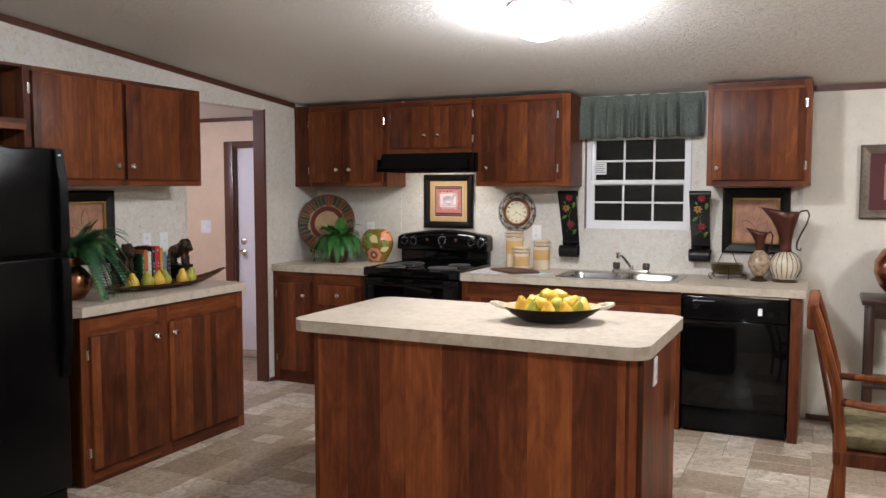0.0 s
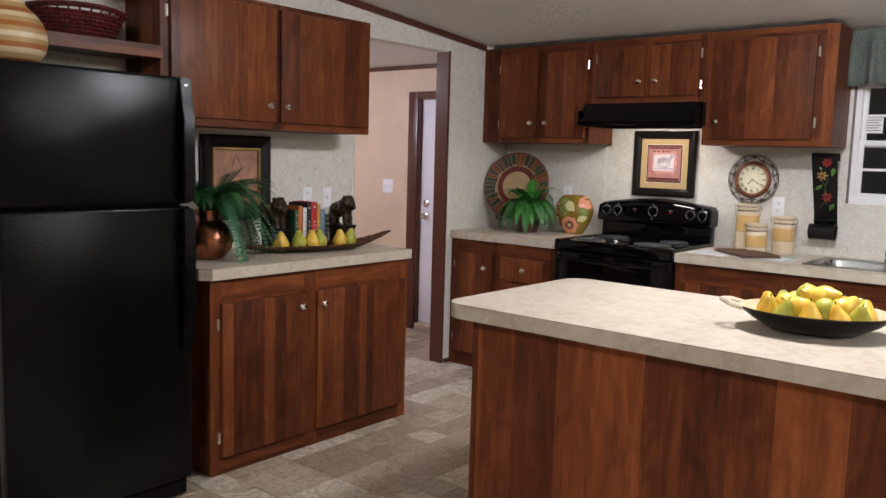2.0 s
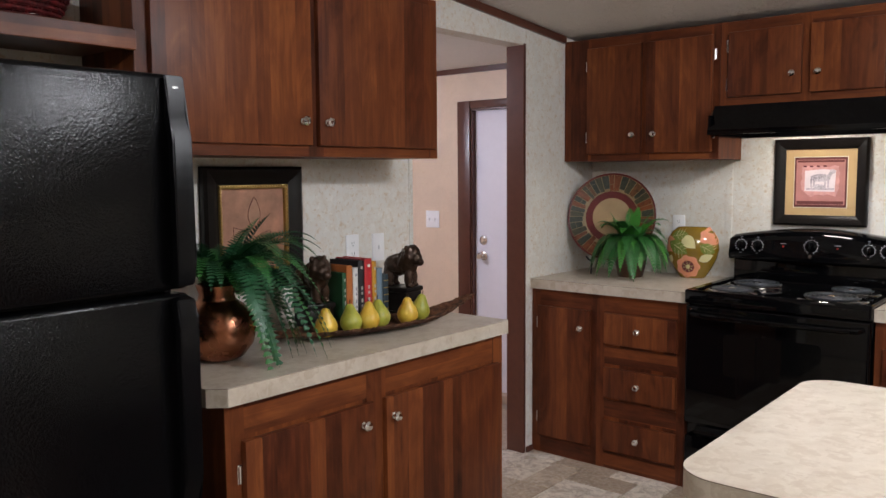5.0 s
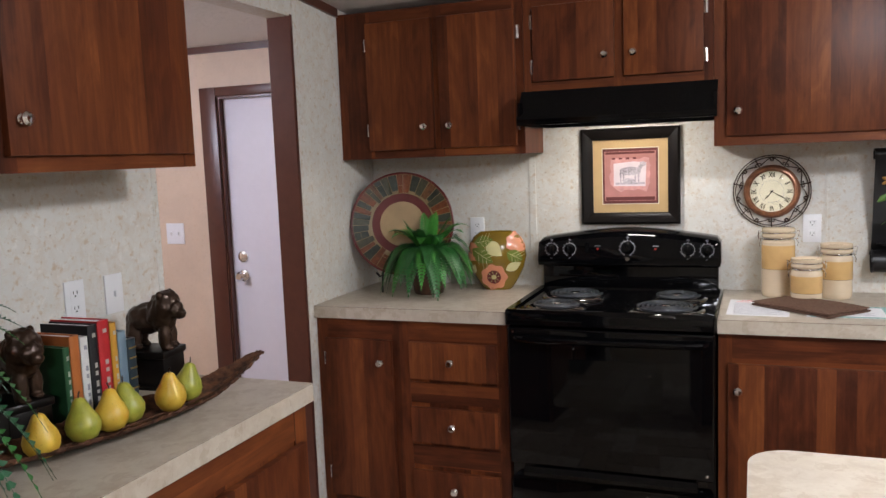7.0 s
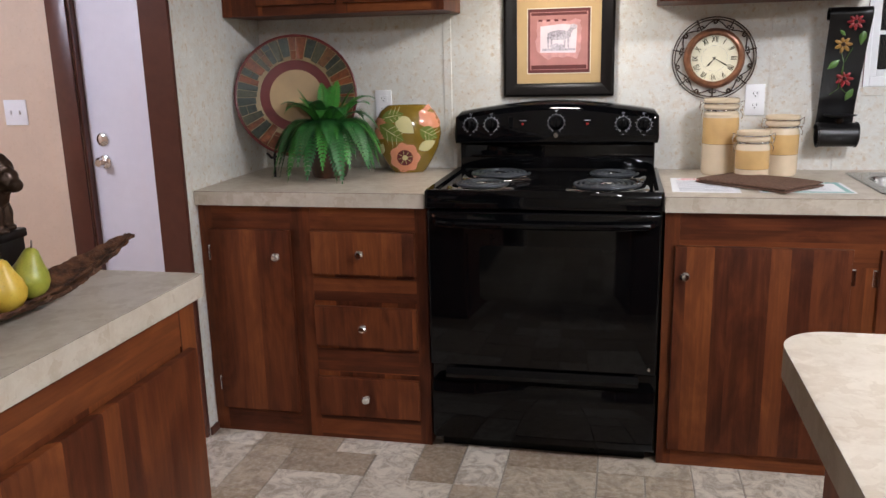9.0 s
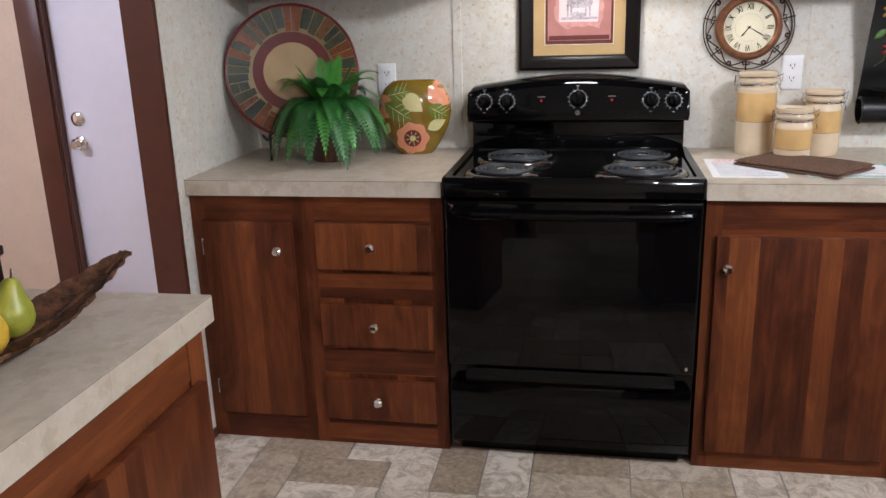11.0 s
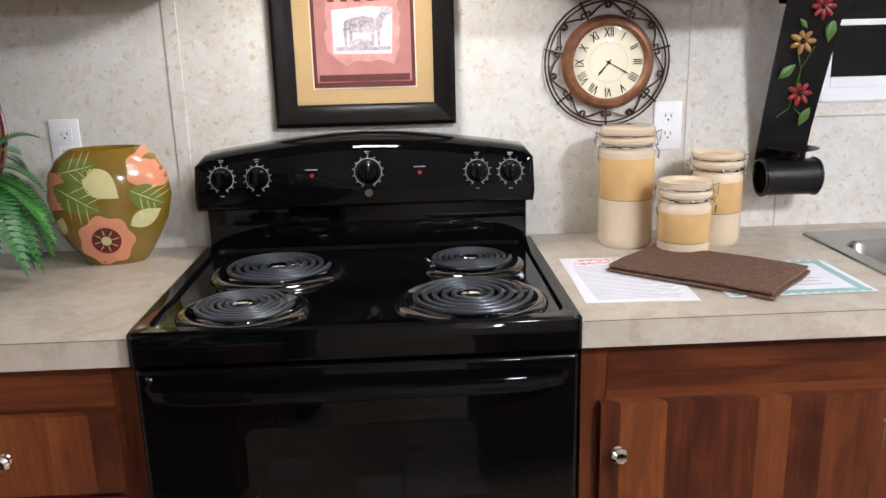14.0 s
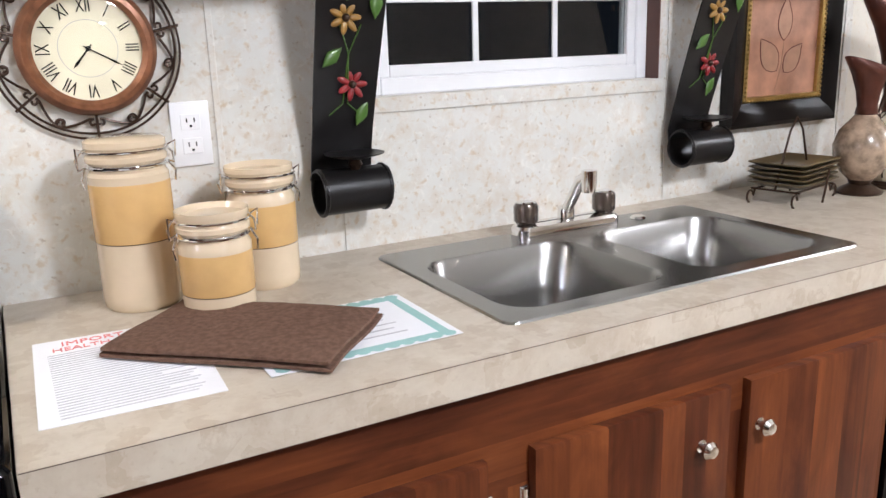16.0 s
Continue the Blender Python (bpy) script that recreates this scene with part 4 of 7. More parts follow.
for x, y, r in ((-2.905, 4.985, 0.088), (-2.88, 5.235, 0.108), (-2.495, 4.995, 0.11), (-2.475, 5.245, 0.084)):
    b = thing("burner", "", "", None)
    b.parent = st
    b.location = (x, y, 0.919)
    for key in ("label", "category"):
        if key in b:
            del b[key]
    part("drip_bowl", lathe([(0.02, -0.004), (r * 0.6, -0.002), (r + 0.006, 0.006), (r + 0.014, 0.011), (r + 0.022, 0.0105), (r + 0.03, 0.005), (r + 0.032, 0.0005)], 40), M_DRIP, b, "shiny black enamel drip bowl")
    turns = 5
    pts = []
    for k in range(turns * 32 + 1):
        a = 2 * math.pi * k / 32
        rr = 0.022 + (r - 0.022) * k / (turns * 32)
        pts.append((rr * math.cos(a), rr * math.sin(a), 0.0165))
    part("coil", tube(pts, 0.0047, 8), M_COIL, b, "dark spiral heating coil")
    part("medallion", lathe([(0, 0.022), (0.014, 0.0215), (0.019, 0.019), (0.02, 0.011), (0, 0.011)], 20), M_CHROME, b, "small chrome centre disc")
    bm = bmesh.new()
    for k in range(3):
        merge(bm, box(0.012, r, -0.0015, 0.0015, 0.008, 0.012), Matrix.Rotation(radians(40 + 120 * k), 4, "Z"))
    part("support", bm, M_CHROME, b, smooth=False)

# ---- range hood ----
hd = thing("range_hood", "black under-cabinet range hood", "range hood")
bm = prism([(5.12, 1.757), (W - 0.003, 1.757), (W - 0.003, 1.622), (W - 0.013, 1.622), (W - 0.013, 1.70), (5.14, 1.70), (5.052, 1.642), (5.05, 1.622), (5.035, 1.622), (5.035, 1.645)], -3.058, -2.318)
bm.transform(Matrix(((0, 1, 0, 0), (1, 0, 0, 0), (0, 0, 1, 0), (0, 0, 0, 1))))
for xa, xb in ((-3.058, -3.046), (-2.33, -2.318)):
    box(xa + 0.0005, xb - 0.0005, 5.045, W - 0.005, 1.6225, 1.71, bm=bm)
part("shell", bm, M_BLACK, hd)
part("lamp_lens", box(-2.765, -2.605, 5.15, 5.24, 1.676, 1.6995, 0.003), M_LAMP_HOOD, hd, "lit white lamp lens")
part("front_lip", box(-3.057, -2.319, 5.0315, 5.0345, 1.624, 1.632, 0.001, 1), M_BLACK, hd)

# ---- dishwasher ----
dw = thing("dishwasher", "black dishwasher under the worktop", "dishwasher")
D0, D1 = -0.815, -0.218
part("body", box(D0 + 0.004, D1 - 0.004, FY + 0.03, W - 0.02, 0.02, 0.855), M_BLACKP, dw, smooth=False)
part("door_panel", box(D0, D1, FY - 0.004, FY + 0.029, 0.165, 0.702, 0.004), M_BLACK, dw)
cp = part("control_panel", box(D0, D1, FY - 0.016, FY + 0.029, 0.706, 0.846, 0.008), M_BLACKP, dw, "black control panel")
part("kick_panel", box(D0 + 0.002, D1 - 0.002, FY + 0.012, FY + 0.029, 0.015, 0.16, 0.003), M_BLACKP, dw)
part("trim_strip", box(D0, D1, FY - 0.006, FY + 0.02, 0.848, 0.857, 0.001, 1), M_CHROME, dw, "thin steel strip")
part("dial", merge(bmesh.new(), lathe([(0, 0.02), (0.016, 0.02), (0.019, 0.004), (0.024, 0), (0, 0)], 24), pose(D1 - 0.095, FY - 0.016, 0.765, 90)), M_BLACK, cp)
part("latch", box(D1 - 0.055, D1 - 0.03, FY - 0.022, FY - 0.0155, 0.745, 0.785, 0.003), M_BLACKP, cp)
part("label_sticker", box(D1 - 0.165, D1 - 0.142, FY - 0.0172, FY - 0.0158, 0.748, 0.79), M_PAPER, cp, "white paper sticker", smooth=False)
bm = bmesh.new()
for k in range(9):
    box(D0 + 0.06 + 0.014 * k, D0 + 0.071 + 0.014 * k, FY - 0.0172, FY - 0.0158, 0.818, 0.823, bm=bm)
part("vent_slots", bm, M_INK, cp, smooth=False)


# ---- ceiling lights ----
def ceiling_light(x, y, glowing, label, category="ceiling light"):
    z = ceil_z(y) if x > WL else 2.125
    t = thing("ceiling_light", label, category, pose(x, y, z, math.degrees(-math.atan(0.0872)) if x > WL else 0, 0, 0), "ceiling lights")
    part("base_plate", lathe([(0, -0.001), (0.155, -0.001), (0.155, -0.018), (0.145, -0.022), (0, -0.022)], 40), M_WHITE, t)
    part("glass_shade", lathe([(0.14, -0.023), (0.145, -0.045), (0.132, -0.092), (0.098, -0.13), (0.045, -0.15), (0, -0.154)], 40), glowing, t, "lit white glass dome")
    part("finial", lathe([(0, -0.174), (0.008, -0.17), (0.012, -0.162), (0.006, -0.155), (0, -0.154)], 14), M_WHITE, t)
    return t


ceiling_light(-1.25, 3.42, M_LAMP_K, "lit white glass dome light on the kitchen ceiling")
ceiling_light(1.7, 3.6, M_LAMP_D, "lit white glass dome light on the dining ceiling")
# added behind the camera as ambient fill; its ceiling dome is assumed
ceiling_light(-0.6, -0.9, M_FILL_L, "unseen dome light added on the living room ceiling for fill")
# added out of sight, to light the hall with a cool tint
ceiling_light(-5.3, 4.0, M_FILL_H, "unseen dome light added on the hall ceiling for cool fill")


# ---- pictures ----
def framed(name, label, m, w, h, fw, frame_mat, bevel=0.012, depth=0.028):
    """A frame of four mitred bars round a backing; local x right, z up, y into the wall."""
    t = thing(name, label, "picture", m, "framed pictures")
    for k, (lx, turn) in enumerate(((w, 0), (h, 90), (w, 180), (h, 270))):
        half, off = lx / 2, (h if k % 2 == 0 else w) / 2
        bm = bmesh.new()
        prof = [(0, 0), (0, depth * 0.75), (fw * 0.18, depth), (fw * 0.55, depth * 0.9), (fw * 0.85, depth * 0.55), (fw, depth * 0.5), (fw, 0)]
        rings = []
        for s in (-1, 1):
            rings.append([bm.verts.new((s * (half - a), -b, -off + a)) for a, b in prof])
        n = len(prof)
        for i in range(n):
            bm.faces.new((rings[0][i], rings[1][i], rings[1][(i + 1) % n], rings[0][(i + 1) % n]))
        bm.faces.new(rings[0])
        bm.faces.new(rings[1][::-1])
        bm.transform(Matrix.Rotation(radians(turn), 4, "Y"))
        part("frame_bar", bm, frame_mat, t)
    return t


def flat(name, parent, x0, x1, z0, z1, y, material, label="", th=0.0008):
    return part(name, box(x0, x1, y - th, y, z0, z1), material, parent, label, smooth=False)


def blob_outline(rx, rz, n, jitter, seed, cx=0.0, cz=0.0):
    r = random.Random(seed)
    return [(cx + rx * (1 + r.uniform(-jitter, jitter)) * math.cos(2 * math.pi * k / n), cz + rz * (1 + r.uniform(-jitter, jitter)) * math.sin(2 * math.pi * k / n)) for k in range(n)]


M_PINKP = plain("rose_print", (0.36, 0.15, 0.135), 0.8, var=0.2, scale=25)
M_ROSE = plain("pale_rose_print", (0.47, 0.235, 0.215), 0.8, var=0.35, scale=45)
M_MAROON = plain("maroon_print", (0.10, 0.022, 0.02), 0.8, var=0.3)
M_PAPERP = plain("aged_pink_paper", (0.58, 0.50, 0.52), 0.8, var=0.1)
M_SKETCH = plain("sketch_grey", (0.34, 0.30, 0.33), 0.8, var=0.8, scale=160)
M_TERRA = plain("terracotta_canvas", (0.40, 0.20, 0.125), 0.6, var=0.55, scale=16, bumps=0.2)
M_LEAFP = plain("faded_leaf_paint", (0.40, 0.22, 0.14), 0.7, var=0.25, scale=40)
M_PANEG = plain("picture_plum_mat", (0.09, 0.02, 0.025), 0.7)

p = framed("framed_picture", "black framed print of a grazing animal over the stove", pose(-2.6925, W - 0.002, 1.4015), 0.417, 0.413, 0.05, M_FRAMEB)
flat("mat_board", p, -0.16, 0.16, -0.158, 0.158, -0.006, M_MATT, "tan mat board")
flat("mat_bevel", p, -0.097, 0.097, -0.098, 0.098, -0.0075, M_STONEW)
flat("print_edge", p, -0.0945, 0.0945, -0.0955, 0.0955, -0.0083, M_MAROON)
flat("print", p, -0.088, 0.088, -0.086, 0.086, -0.0095, M_PINKP, "rose coloured print")
flat("band", p, -0.084, 0.084, -0.084, -0.072, -0.0105, M_MAROON)
flat("band", p, -0.084, 0.084, 0.076, 0.084, -0.0105, M_MAROON)
rt = random.Random(3)
torn = [(-0.066 + 0.0165 * k, 0.062 + rt.uniform(-0.004, 0.004)) for k in range(9)] + [(0.066 + rt.uniform(-0.004, 0.004), 0.05 - 0.0145 * k) for k in range(6)]
torn += [(0.055 - 0.0145 * k, -0.05 + rt.uniform(-0.007, 0.006)) for k in range(8)] + [(-0.068 + rt.uniform(-0.004, 0.004), -0.028 + 0.0145 * k) for k in range(6)]
part("torn_paper", prism(torn, -0.0112, -0.0105), M_ROSE, p, smooth=False)
part("paper", prism([(-0.056, -0.034), (0.052, -0.036), (0.056, 0.046), (0.01, 0.05), (-0.056, 0.044)], -0.012, -0.0113), M_PAPERP, p, "pale paper scrap", smooth=False)
bm = prism([(x * 1.3, z * 1.3 - 0.004) for x, z in blob_outline(0.028, 0.0115, 16, 0.06, 5, 0.0, 0.016)], -0.0128, -0.0121)
prism([(x * 1.2, z * 1.2) for x, z in blob_outline(0.009, 0.007, 10, 0.08, 6, 0.037, 0.034)], -0.0128, -0.0121, bm)
prism([(0.02, 0.02), (0.032, 0.012), (0.046, 0.036), (0.036, 0.043)], -0.0129, -0.0122, bm)
for x in (-0.032, -0.022, 0.018, 0.029):
    prism([(x - 0.0035, 0.012), (x + 0.0035, 0.012), (x + 0.002, -0.022), (x - 0.002, -0.022)], -0.0127, -0.012, bm)
part("sketch", bm, M_SKETCH, p, "grey ink sketch of a standing animal", smooth=False)
part("sketch", prism(blob_outline(0.022, 0.009, 14, 0.12, 9, -0.004, -0.016), -0.0129, -0.0123), M_SKETCH, p, smooth=False)
flat("sketch_ground", p, -0.05, 0.05, -0.029, -0.0225, -0.0121, M_SKETCH)
for k in range(4):
    flat("print_bar", p, -0.062 + 0.024 * k, -0.05 + 0.024 * k, 0.058, 0.064, -0.0113, M_MAROON)

for c in p.children:
    if not c.name.startswith(("frame_bar", "mat_board")):
        c.scale = (1.24, 1.0, 1.24)


def leaf_picture(label, m):
    t = framed("framed_picture", label, m, 0.418, 0.428, 0.062, M_FRAMEB, depth=0.032)
    for k, (lx, off, turn) in enumerate(((0.294, 0.152, 0), (0.304, 0.147, 90), (0.294, 0.152, 180), (0.304, 0.147, 270))):
        bm = box(-lx / 2, lx / 2, -0.02, -0.004, -off, -off + 0.014, 0.003, 1)
        n = 26
        for i in range(n):
            bmesh.ops.create_icosphere(bm, subdivisions=1, radius=0.0042, matrix=Matrix.Translation((-lx / 2 + lx * (i + 0.5) / n, -0.0205, -off + 0.0045)))
        bm.transform(Matrix.Rotation(radians(turn), 4, "Y"))
        part("beading", bm, M_GOLD, t, "gilt beaded inner edge")
    flat("canvas", t, -0.135, 0.135, -0.14, 0.14, -0.005, M_TERRA, "terracotta canvas")
    for cx, cz, ln, wd, ang in ((-0.05, -0.035, 0.105, 0.032, 128), (0.042, -0.045, 0.095, 0.028, 48), (0.005, 0.055, 0.11, 0.026, 88)):
        pts = []
        for k in range(17):
            s = k / 16
            pts.append((-ln / 2 + ln * s, wd * math.sin(math.pi * s ** 0.8)))
        pts += [(x, -z) for x, z in pts[-2:0:-1]]
        a = radians(ang)
        part("painted_leaf", prism([(cx + x * math.cos(a) - z * math.sin(a), cz + x * math.sin(a) + z * math.cos(a)) for x, z in pts], -0.0068, -0.0059), M_LEAFP, t, smooth=False)
        part("leaf_outline", tube([(cx + x * math.cos(a) - z * math.sin(a), -0.0066, cz + x * math.sin(a) + z * math.cos(a)) for x, z in pts], 0.0011, 4, closed=True), M_MAROON, t)
    part("painted_stem", tube([(-0.02, -0.0065, -0.13), (0.0, -0.0065, -0.06), (0.005, -0.0065, 0.0)], 0.0015, 5), M_LEAFP, t)
    return t


leaf_picture("black framed leaf painting with gilt beading over the worktop end", pose(-0.457, W - 0.002, 1.287))
leaf_picture("black framed leaf painting with gilt beading behind the fern", pose(WL + 0.002, 3.142, 1.272, 0, 0, 90))
p = framed("framed_picture", "antique silver framed picture with plum mat in the dining area", pose(0.42, W - 0.002, 1.54), 0.55, 0.46, 0.055, M_FRAMES)
flat("mat_board", p, -0.23, 0.23, -0.18, 0.18, -0.006, M_PANEG, "plum mat board")
flat("print", p, -0.14, 0.14, -0.11, 0.11, -0.0075, M_LEAFP)

# ---- wall clock ----
ck = thing("wall_clock", "round wall clock with scrolled iron rim and Roman numerals", "clock", pose(-2.127, W - 0.001, 1.324))
turn_y = Matrix.Rotation(radians(90), 4, "X")
part("case", merge(bmesh.new(), lathe([(0, 0.0), (0.099, 0.0), (0.108, 0.012), (0.107, 0.022), (0.098, 0.034), (0.09, 0.036), (0.083, 0.028), (0.082, 0.018), (0, 0.018)], 56), turn_y), plain("worn_copper_wood", (0.24, 0.10, 0.05), 0.32, 0.35, var=0.6, scale=45, bumps=0.15), ck, "worn copper-brown round case")
part("face", merge(bmesh.new(), lathe([(0, 0.0198), (0.082, 0.0198), (0.082, 0.018), (0, 0.018)], 48), turn_y), plain("aged_clock_face", (0.66, 0.60, 0.44), 0.5, var=0.1, scale=14), ck, "aged cream dial")
part("dial_ring", merge(bmesh.new(), lathe([(0.0445, 0.0198), (0.0445, 0.0203), (0.0452, 0.0203), (0.0452, 0.0198)], 40), turn_y), M_INK, ck, smooth=False)
for k, tx in enumerate(("XII", "I", "II", "III", "IIII", "V", "VI", "VII", "VIII", "IX", "X", "XI")):
    a = radians(90 - 30 * k)
    letters("numeral", tx, 0.0235, pose(0.066 * math.cos(a), -0.0203, 0.066 * math.sin(a), 90, 0, 0) @ Matrix.Rotation(a - math.pi / 2, 4, "Z") @ Matrix.Diagonal((0.8, 1.3, 1, 1)), M_BLACKP, ck)
for nm, ang, ln, wd in (("hour_hand", 220, 0.04, 0.0012), ("minute_hand", 120, 0.058, 0.0009)):
    a = radians(90 - ang)
    bm = prism([(-0.008, -wd), (ln * 0.6, -wd * 1.3), (ln * 0.75, -wd * 2.2), (ln, 0), (ln * 0.75, wd * 2.2), (ln * 0.6, wd * 1.3), (-0.008, wd)], -0.0225, -0.0215)
    bm.transform(Matrix.Rotation(-a, 4, "Y"))
    part(nm, bm, M_BLACKP, ck, smooth=False)
part("hub", merge(bmesh.new(), lathe([(0, 0.024), (0.004, 0.0235), (0.004, 0.02), (0, 0.02)], 14), turn_y), M_BLACKP, ck)
gl = part("glass", merge(bmesh.new(), lathe([(0.083, 0.028), (0.06, 0.0325), (0.03, 0.035), (0, 0.0355)], 40), turn_y), M_GLASS, ck, "domed clear glass")
gl.visible_shadow = False
for r in (0.138, 0.1465):
    part("rim_wire", tube([(r * math.cos(2 * math.pi * k / 64), -0.01, r * math.sin(2 * math.pi * k / 64)) for k in range(64)], 0.0022, 6, closed=True), M_BRONZE, ck, "bronze rim wire")
for k in range(14):
    a0, step, flip = 2 * math.pi * k / 14, 2 * math.pi / 14, (-1) ** k
    line = []
    for i in range(15):
        q, rr = -5.6 + 5.6 * i / 14, 0.0028 + 0.0048 * i / 14
        line.append((0.1285 + rr * math.cos(q), 0.0 + rr * math.sin(q)))
    line += [(0.1361 - 0.0215 * i / 8, 0.005 + 0.038 * i / 8) for i in range(1, 9)]
    for i in range(13):
        q, rr = math.pi - 0.3 + 4.8 * i / 12, 0.0064 - 0.0038 * i / 12
        line.append((0.1205 + rr * math.cos(q), 0.0495 + rr * math.sin(q)))
    pts = []
    for r, u in line:
        q = a0 + flip * (u / 0.125 - step / 2)
        pts.append((r * math.cos(q), -0.009, r * math.sin(q)))
    part("scroll", tube(pts, 0.0023, 5), M_BRONZE, ck)
    if k % 2 == 0:
        q = a0 + step / 2
        part("spoke", tube([(r * math.cos(q), -0.01, r * math.sin(q)) for r in (0.105, 0.134, 0.1515)], 0.0026, 5), M_BRONZE, ck)

# ---- iron candle sconces ----
M_PETALR = plain("red_flower_enamel", (0.22, 0.012, 0.015), 0.3, var=0.2)
M_PETALY = plain("ochre_flower_enamel", (0.27, 0.145, 0.03), 0.35, var=0.25)
M_LEAFE = plain("green_leaf_enamel", (0.06, 0.135, 0.02), 0.3, var=0.25)


def lean(z):
    """How far the iron band stands off the wall: it leans out towards its top."""
    return -0.022 - 0.125 * max(0.0, (z - 1.08) / 0.38) ** 1.15


def sconce(x):
    t = thing("candle_sconce", "black iron wall sconce with painted flowers and scrolled foot", "sconce", pose(x, W, 0), "sconces")
    line = [(lean(1.462) + 0.02 + 0.02 * math.cos(radians(d)), 1.462 + 0.02 * math.sin(radians(d))) for d in range(-60, 180, 24)]
    line += [(lean(1.46 - 0.37 * k / 10), 1.46 - 0.37 * k / 10) for k in range(0, 11)]
    line += [(-0.073 + 0.043 * math.cos(radians(d)), 1.05 + 0.043 * math.sin(radians(d))) for d in range(0, -331, -22)]
    bm = bmesh.new()
    th, hw = 0.003, 0.066
    n = len(line)
    rings = []
    for i, (y, z) in enumerate(line):
        ya, za = line[max(0, i - 1)]
        yb, zb = line[min(n - 1, i + 1)]
        d = Vector((yb - ya, zb - za)).normalized()
        nn = Vector((d.y, -d.x)) * th
        taper = 0.92 + 0.14 * abs(math.cos(math.pi * i / n))
        rings.append([bm.verts.new(c) for c in ((-hw * taper, y, z), (hw * taper, y, z), (hw * taper, y + nn.x, z + nn.y), (-hw * taper, y + nn.x, z + nn.y))])
    for a, b in zip(rings, rings[1:]):
        for k in range(4):
            bm.faces.new((a[k], a[(k + 1) % 4], b[(k + 1) % 4], b[k]))
    bm.faces.new(rings[0])
    bm.faces.new(rings[-1])
    part("band", bm, M_IRON, t, "bent black iron band")
    for s in (-1, 1):
        part("roll_rim", merge(bmesh.new(), tube([(0, 0.043 * math.cos(2 * math.pi * k / 28), 0.043 * math.sin(2 * math.pi * k / 28)) for k in range(28)], 0.003, 6, closed=True), Matrix.Translation((s * 0.063, -0.073, 1.05))), M_IRON, t)
    dish = part("candle_dish", lathe([(0, 1.112), (0.03, 1.112), (0.055, 1.119), (0.056, 1.121), (0.03, 1.115), (0, 1.115)], 28), M_IRON, t)
    dish.location = (0.004, -0.085, 0)
    part("stem", merge(bmesh.new(), lathe([(0.008, 1.09), (0.014, 1.1), (0.008, 1.112)], 14), Matrix.Translation((0.004, -0.085, 0))), M_BRONZE, t)

    def petals(cx, cz, r, n, material, yy):
        bm = bmesh.new()
        for k in range(n):
            a = 2 * math.pi * k / n
            tmp = bmesh.new()
            bmesh.ops.create_icosphere(tmp, subdivisions=2, radius=1)
            merge(bm, tmp, Matrix.Translation((cx + r * 0.6 * math.cos(a), yy - 0.004, cz + r * 0.6 * math.sin(a))) @ Matrix.Rotation(-a, 4, "Y") @ Matrix.Diagonal((r * 0.46, 0.004, r * 0.22, 1)))
        fl = part("flower", bm, material, t)
        tmp = bmesh.new()
        bmesh.ops.create_icosphere(tmp, subdivisions=2, radius=r * 0.26)
        part("flower_centre", merge(bmesh.new(), tmp, Matrix.Translation((cx, yy - 0.006, cz))), M_BRONZE, fl)

    def leaf(cx, cz, ang, ln, yy):
        tmp = bmesh.new()
        bmesh.ops.create_icosphere(tmp, subdivisions=2, radius=1)
        for v in tmp.verts:
            v.co.z *= max(0.15, 1 - abs(v.co.x) ** 1.7)
        part("leaf", merge(bmesh.new(), tmp, Matrix.Translation((cx, yy - 0.004, cz)) @ Matrix.Rotation(-radians(ang), 4, "Y") @ Matrix.Diagonal((ln / 2, 0.003, ln * 0.22, 1))), M_LEAFE, t)

    petals(0.015, 1.435, 0.027, 8, M_PETALR, lean(1.435) - 0.004)
    petals(-0.012, 1.362, 0.029, 7, M_PETALY, lean(1.362) - 0.004)
    petals(0.01, 1.245, 0.029, 7, M_PETALR, lean(1.245) - 0.004)
    leaf(-0.032, 1.295, 40, 0.055, lean(1.295) - 0.004)
    leaf(0.034, 1.19, 60, 0.055, lean(1.19) - 0.004)
    leaf(0.045, 1.385, 80, 0.06, lean(1.385) - 0.004)
    leaf(-0.02, 1.40, 130, 0.03, lean(1.40) - 0.004)
    for s in (-1, 1):
        part("vine", tube([(u * s, lean(z) - 0.005, z) for u, z in ((0.03, 1.19), (0.005, 1.21), (0.0, 1.30), (0.02, 1.35))], 0.0014, 5), M_LEAFE, t)
    return t


sconce(-1.704)
sconce(-0.80)

# ---- valance ----
va = thing("window_valance", "gathered sage green cloth valance over the window", "valance")


def gathered(z_list, x0, x1, amp):
    bm = bmesh.new()
    n = 420
    rnd = random.Random(4)
    ph = [rnd.uniform(0, 6.3) for _ in range(8)]
    rows = []
    for z, a, yb in z_list:
        row = []
        for i in range(n + 1):
            s = i / n
            u = s * 78 + 3.2 * math.sin(s * 9 + ph[0]) + 0.8 * math.sin(s * 23 + ph[1])
            y = yb - a * (0.5 + 0.5 * math.sin(u)) - 0.3 * a * math.sin(u * 1.7 + ph[2] + z * 4)
            row.append(bm.verts.new((x0 + (x1 - x0) * s + 0.003 * math.sin(u + 1), y, z + 0.005 * math.sin(u * 0.5 + ph[3]))))
        rows.append(row)
    for a, b in zip(rows, rows[1:]):
        for i in range(n):
            bm.faces.new((a[i], a[i + 1], b[i + 1], b[i]))
    return bm


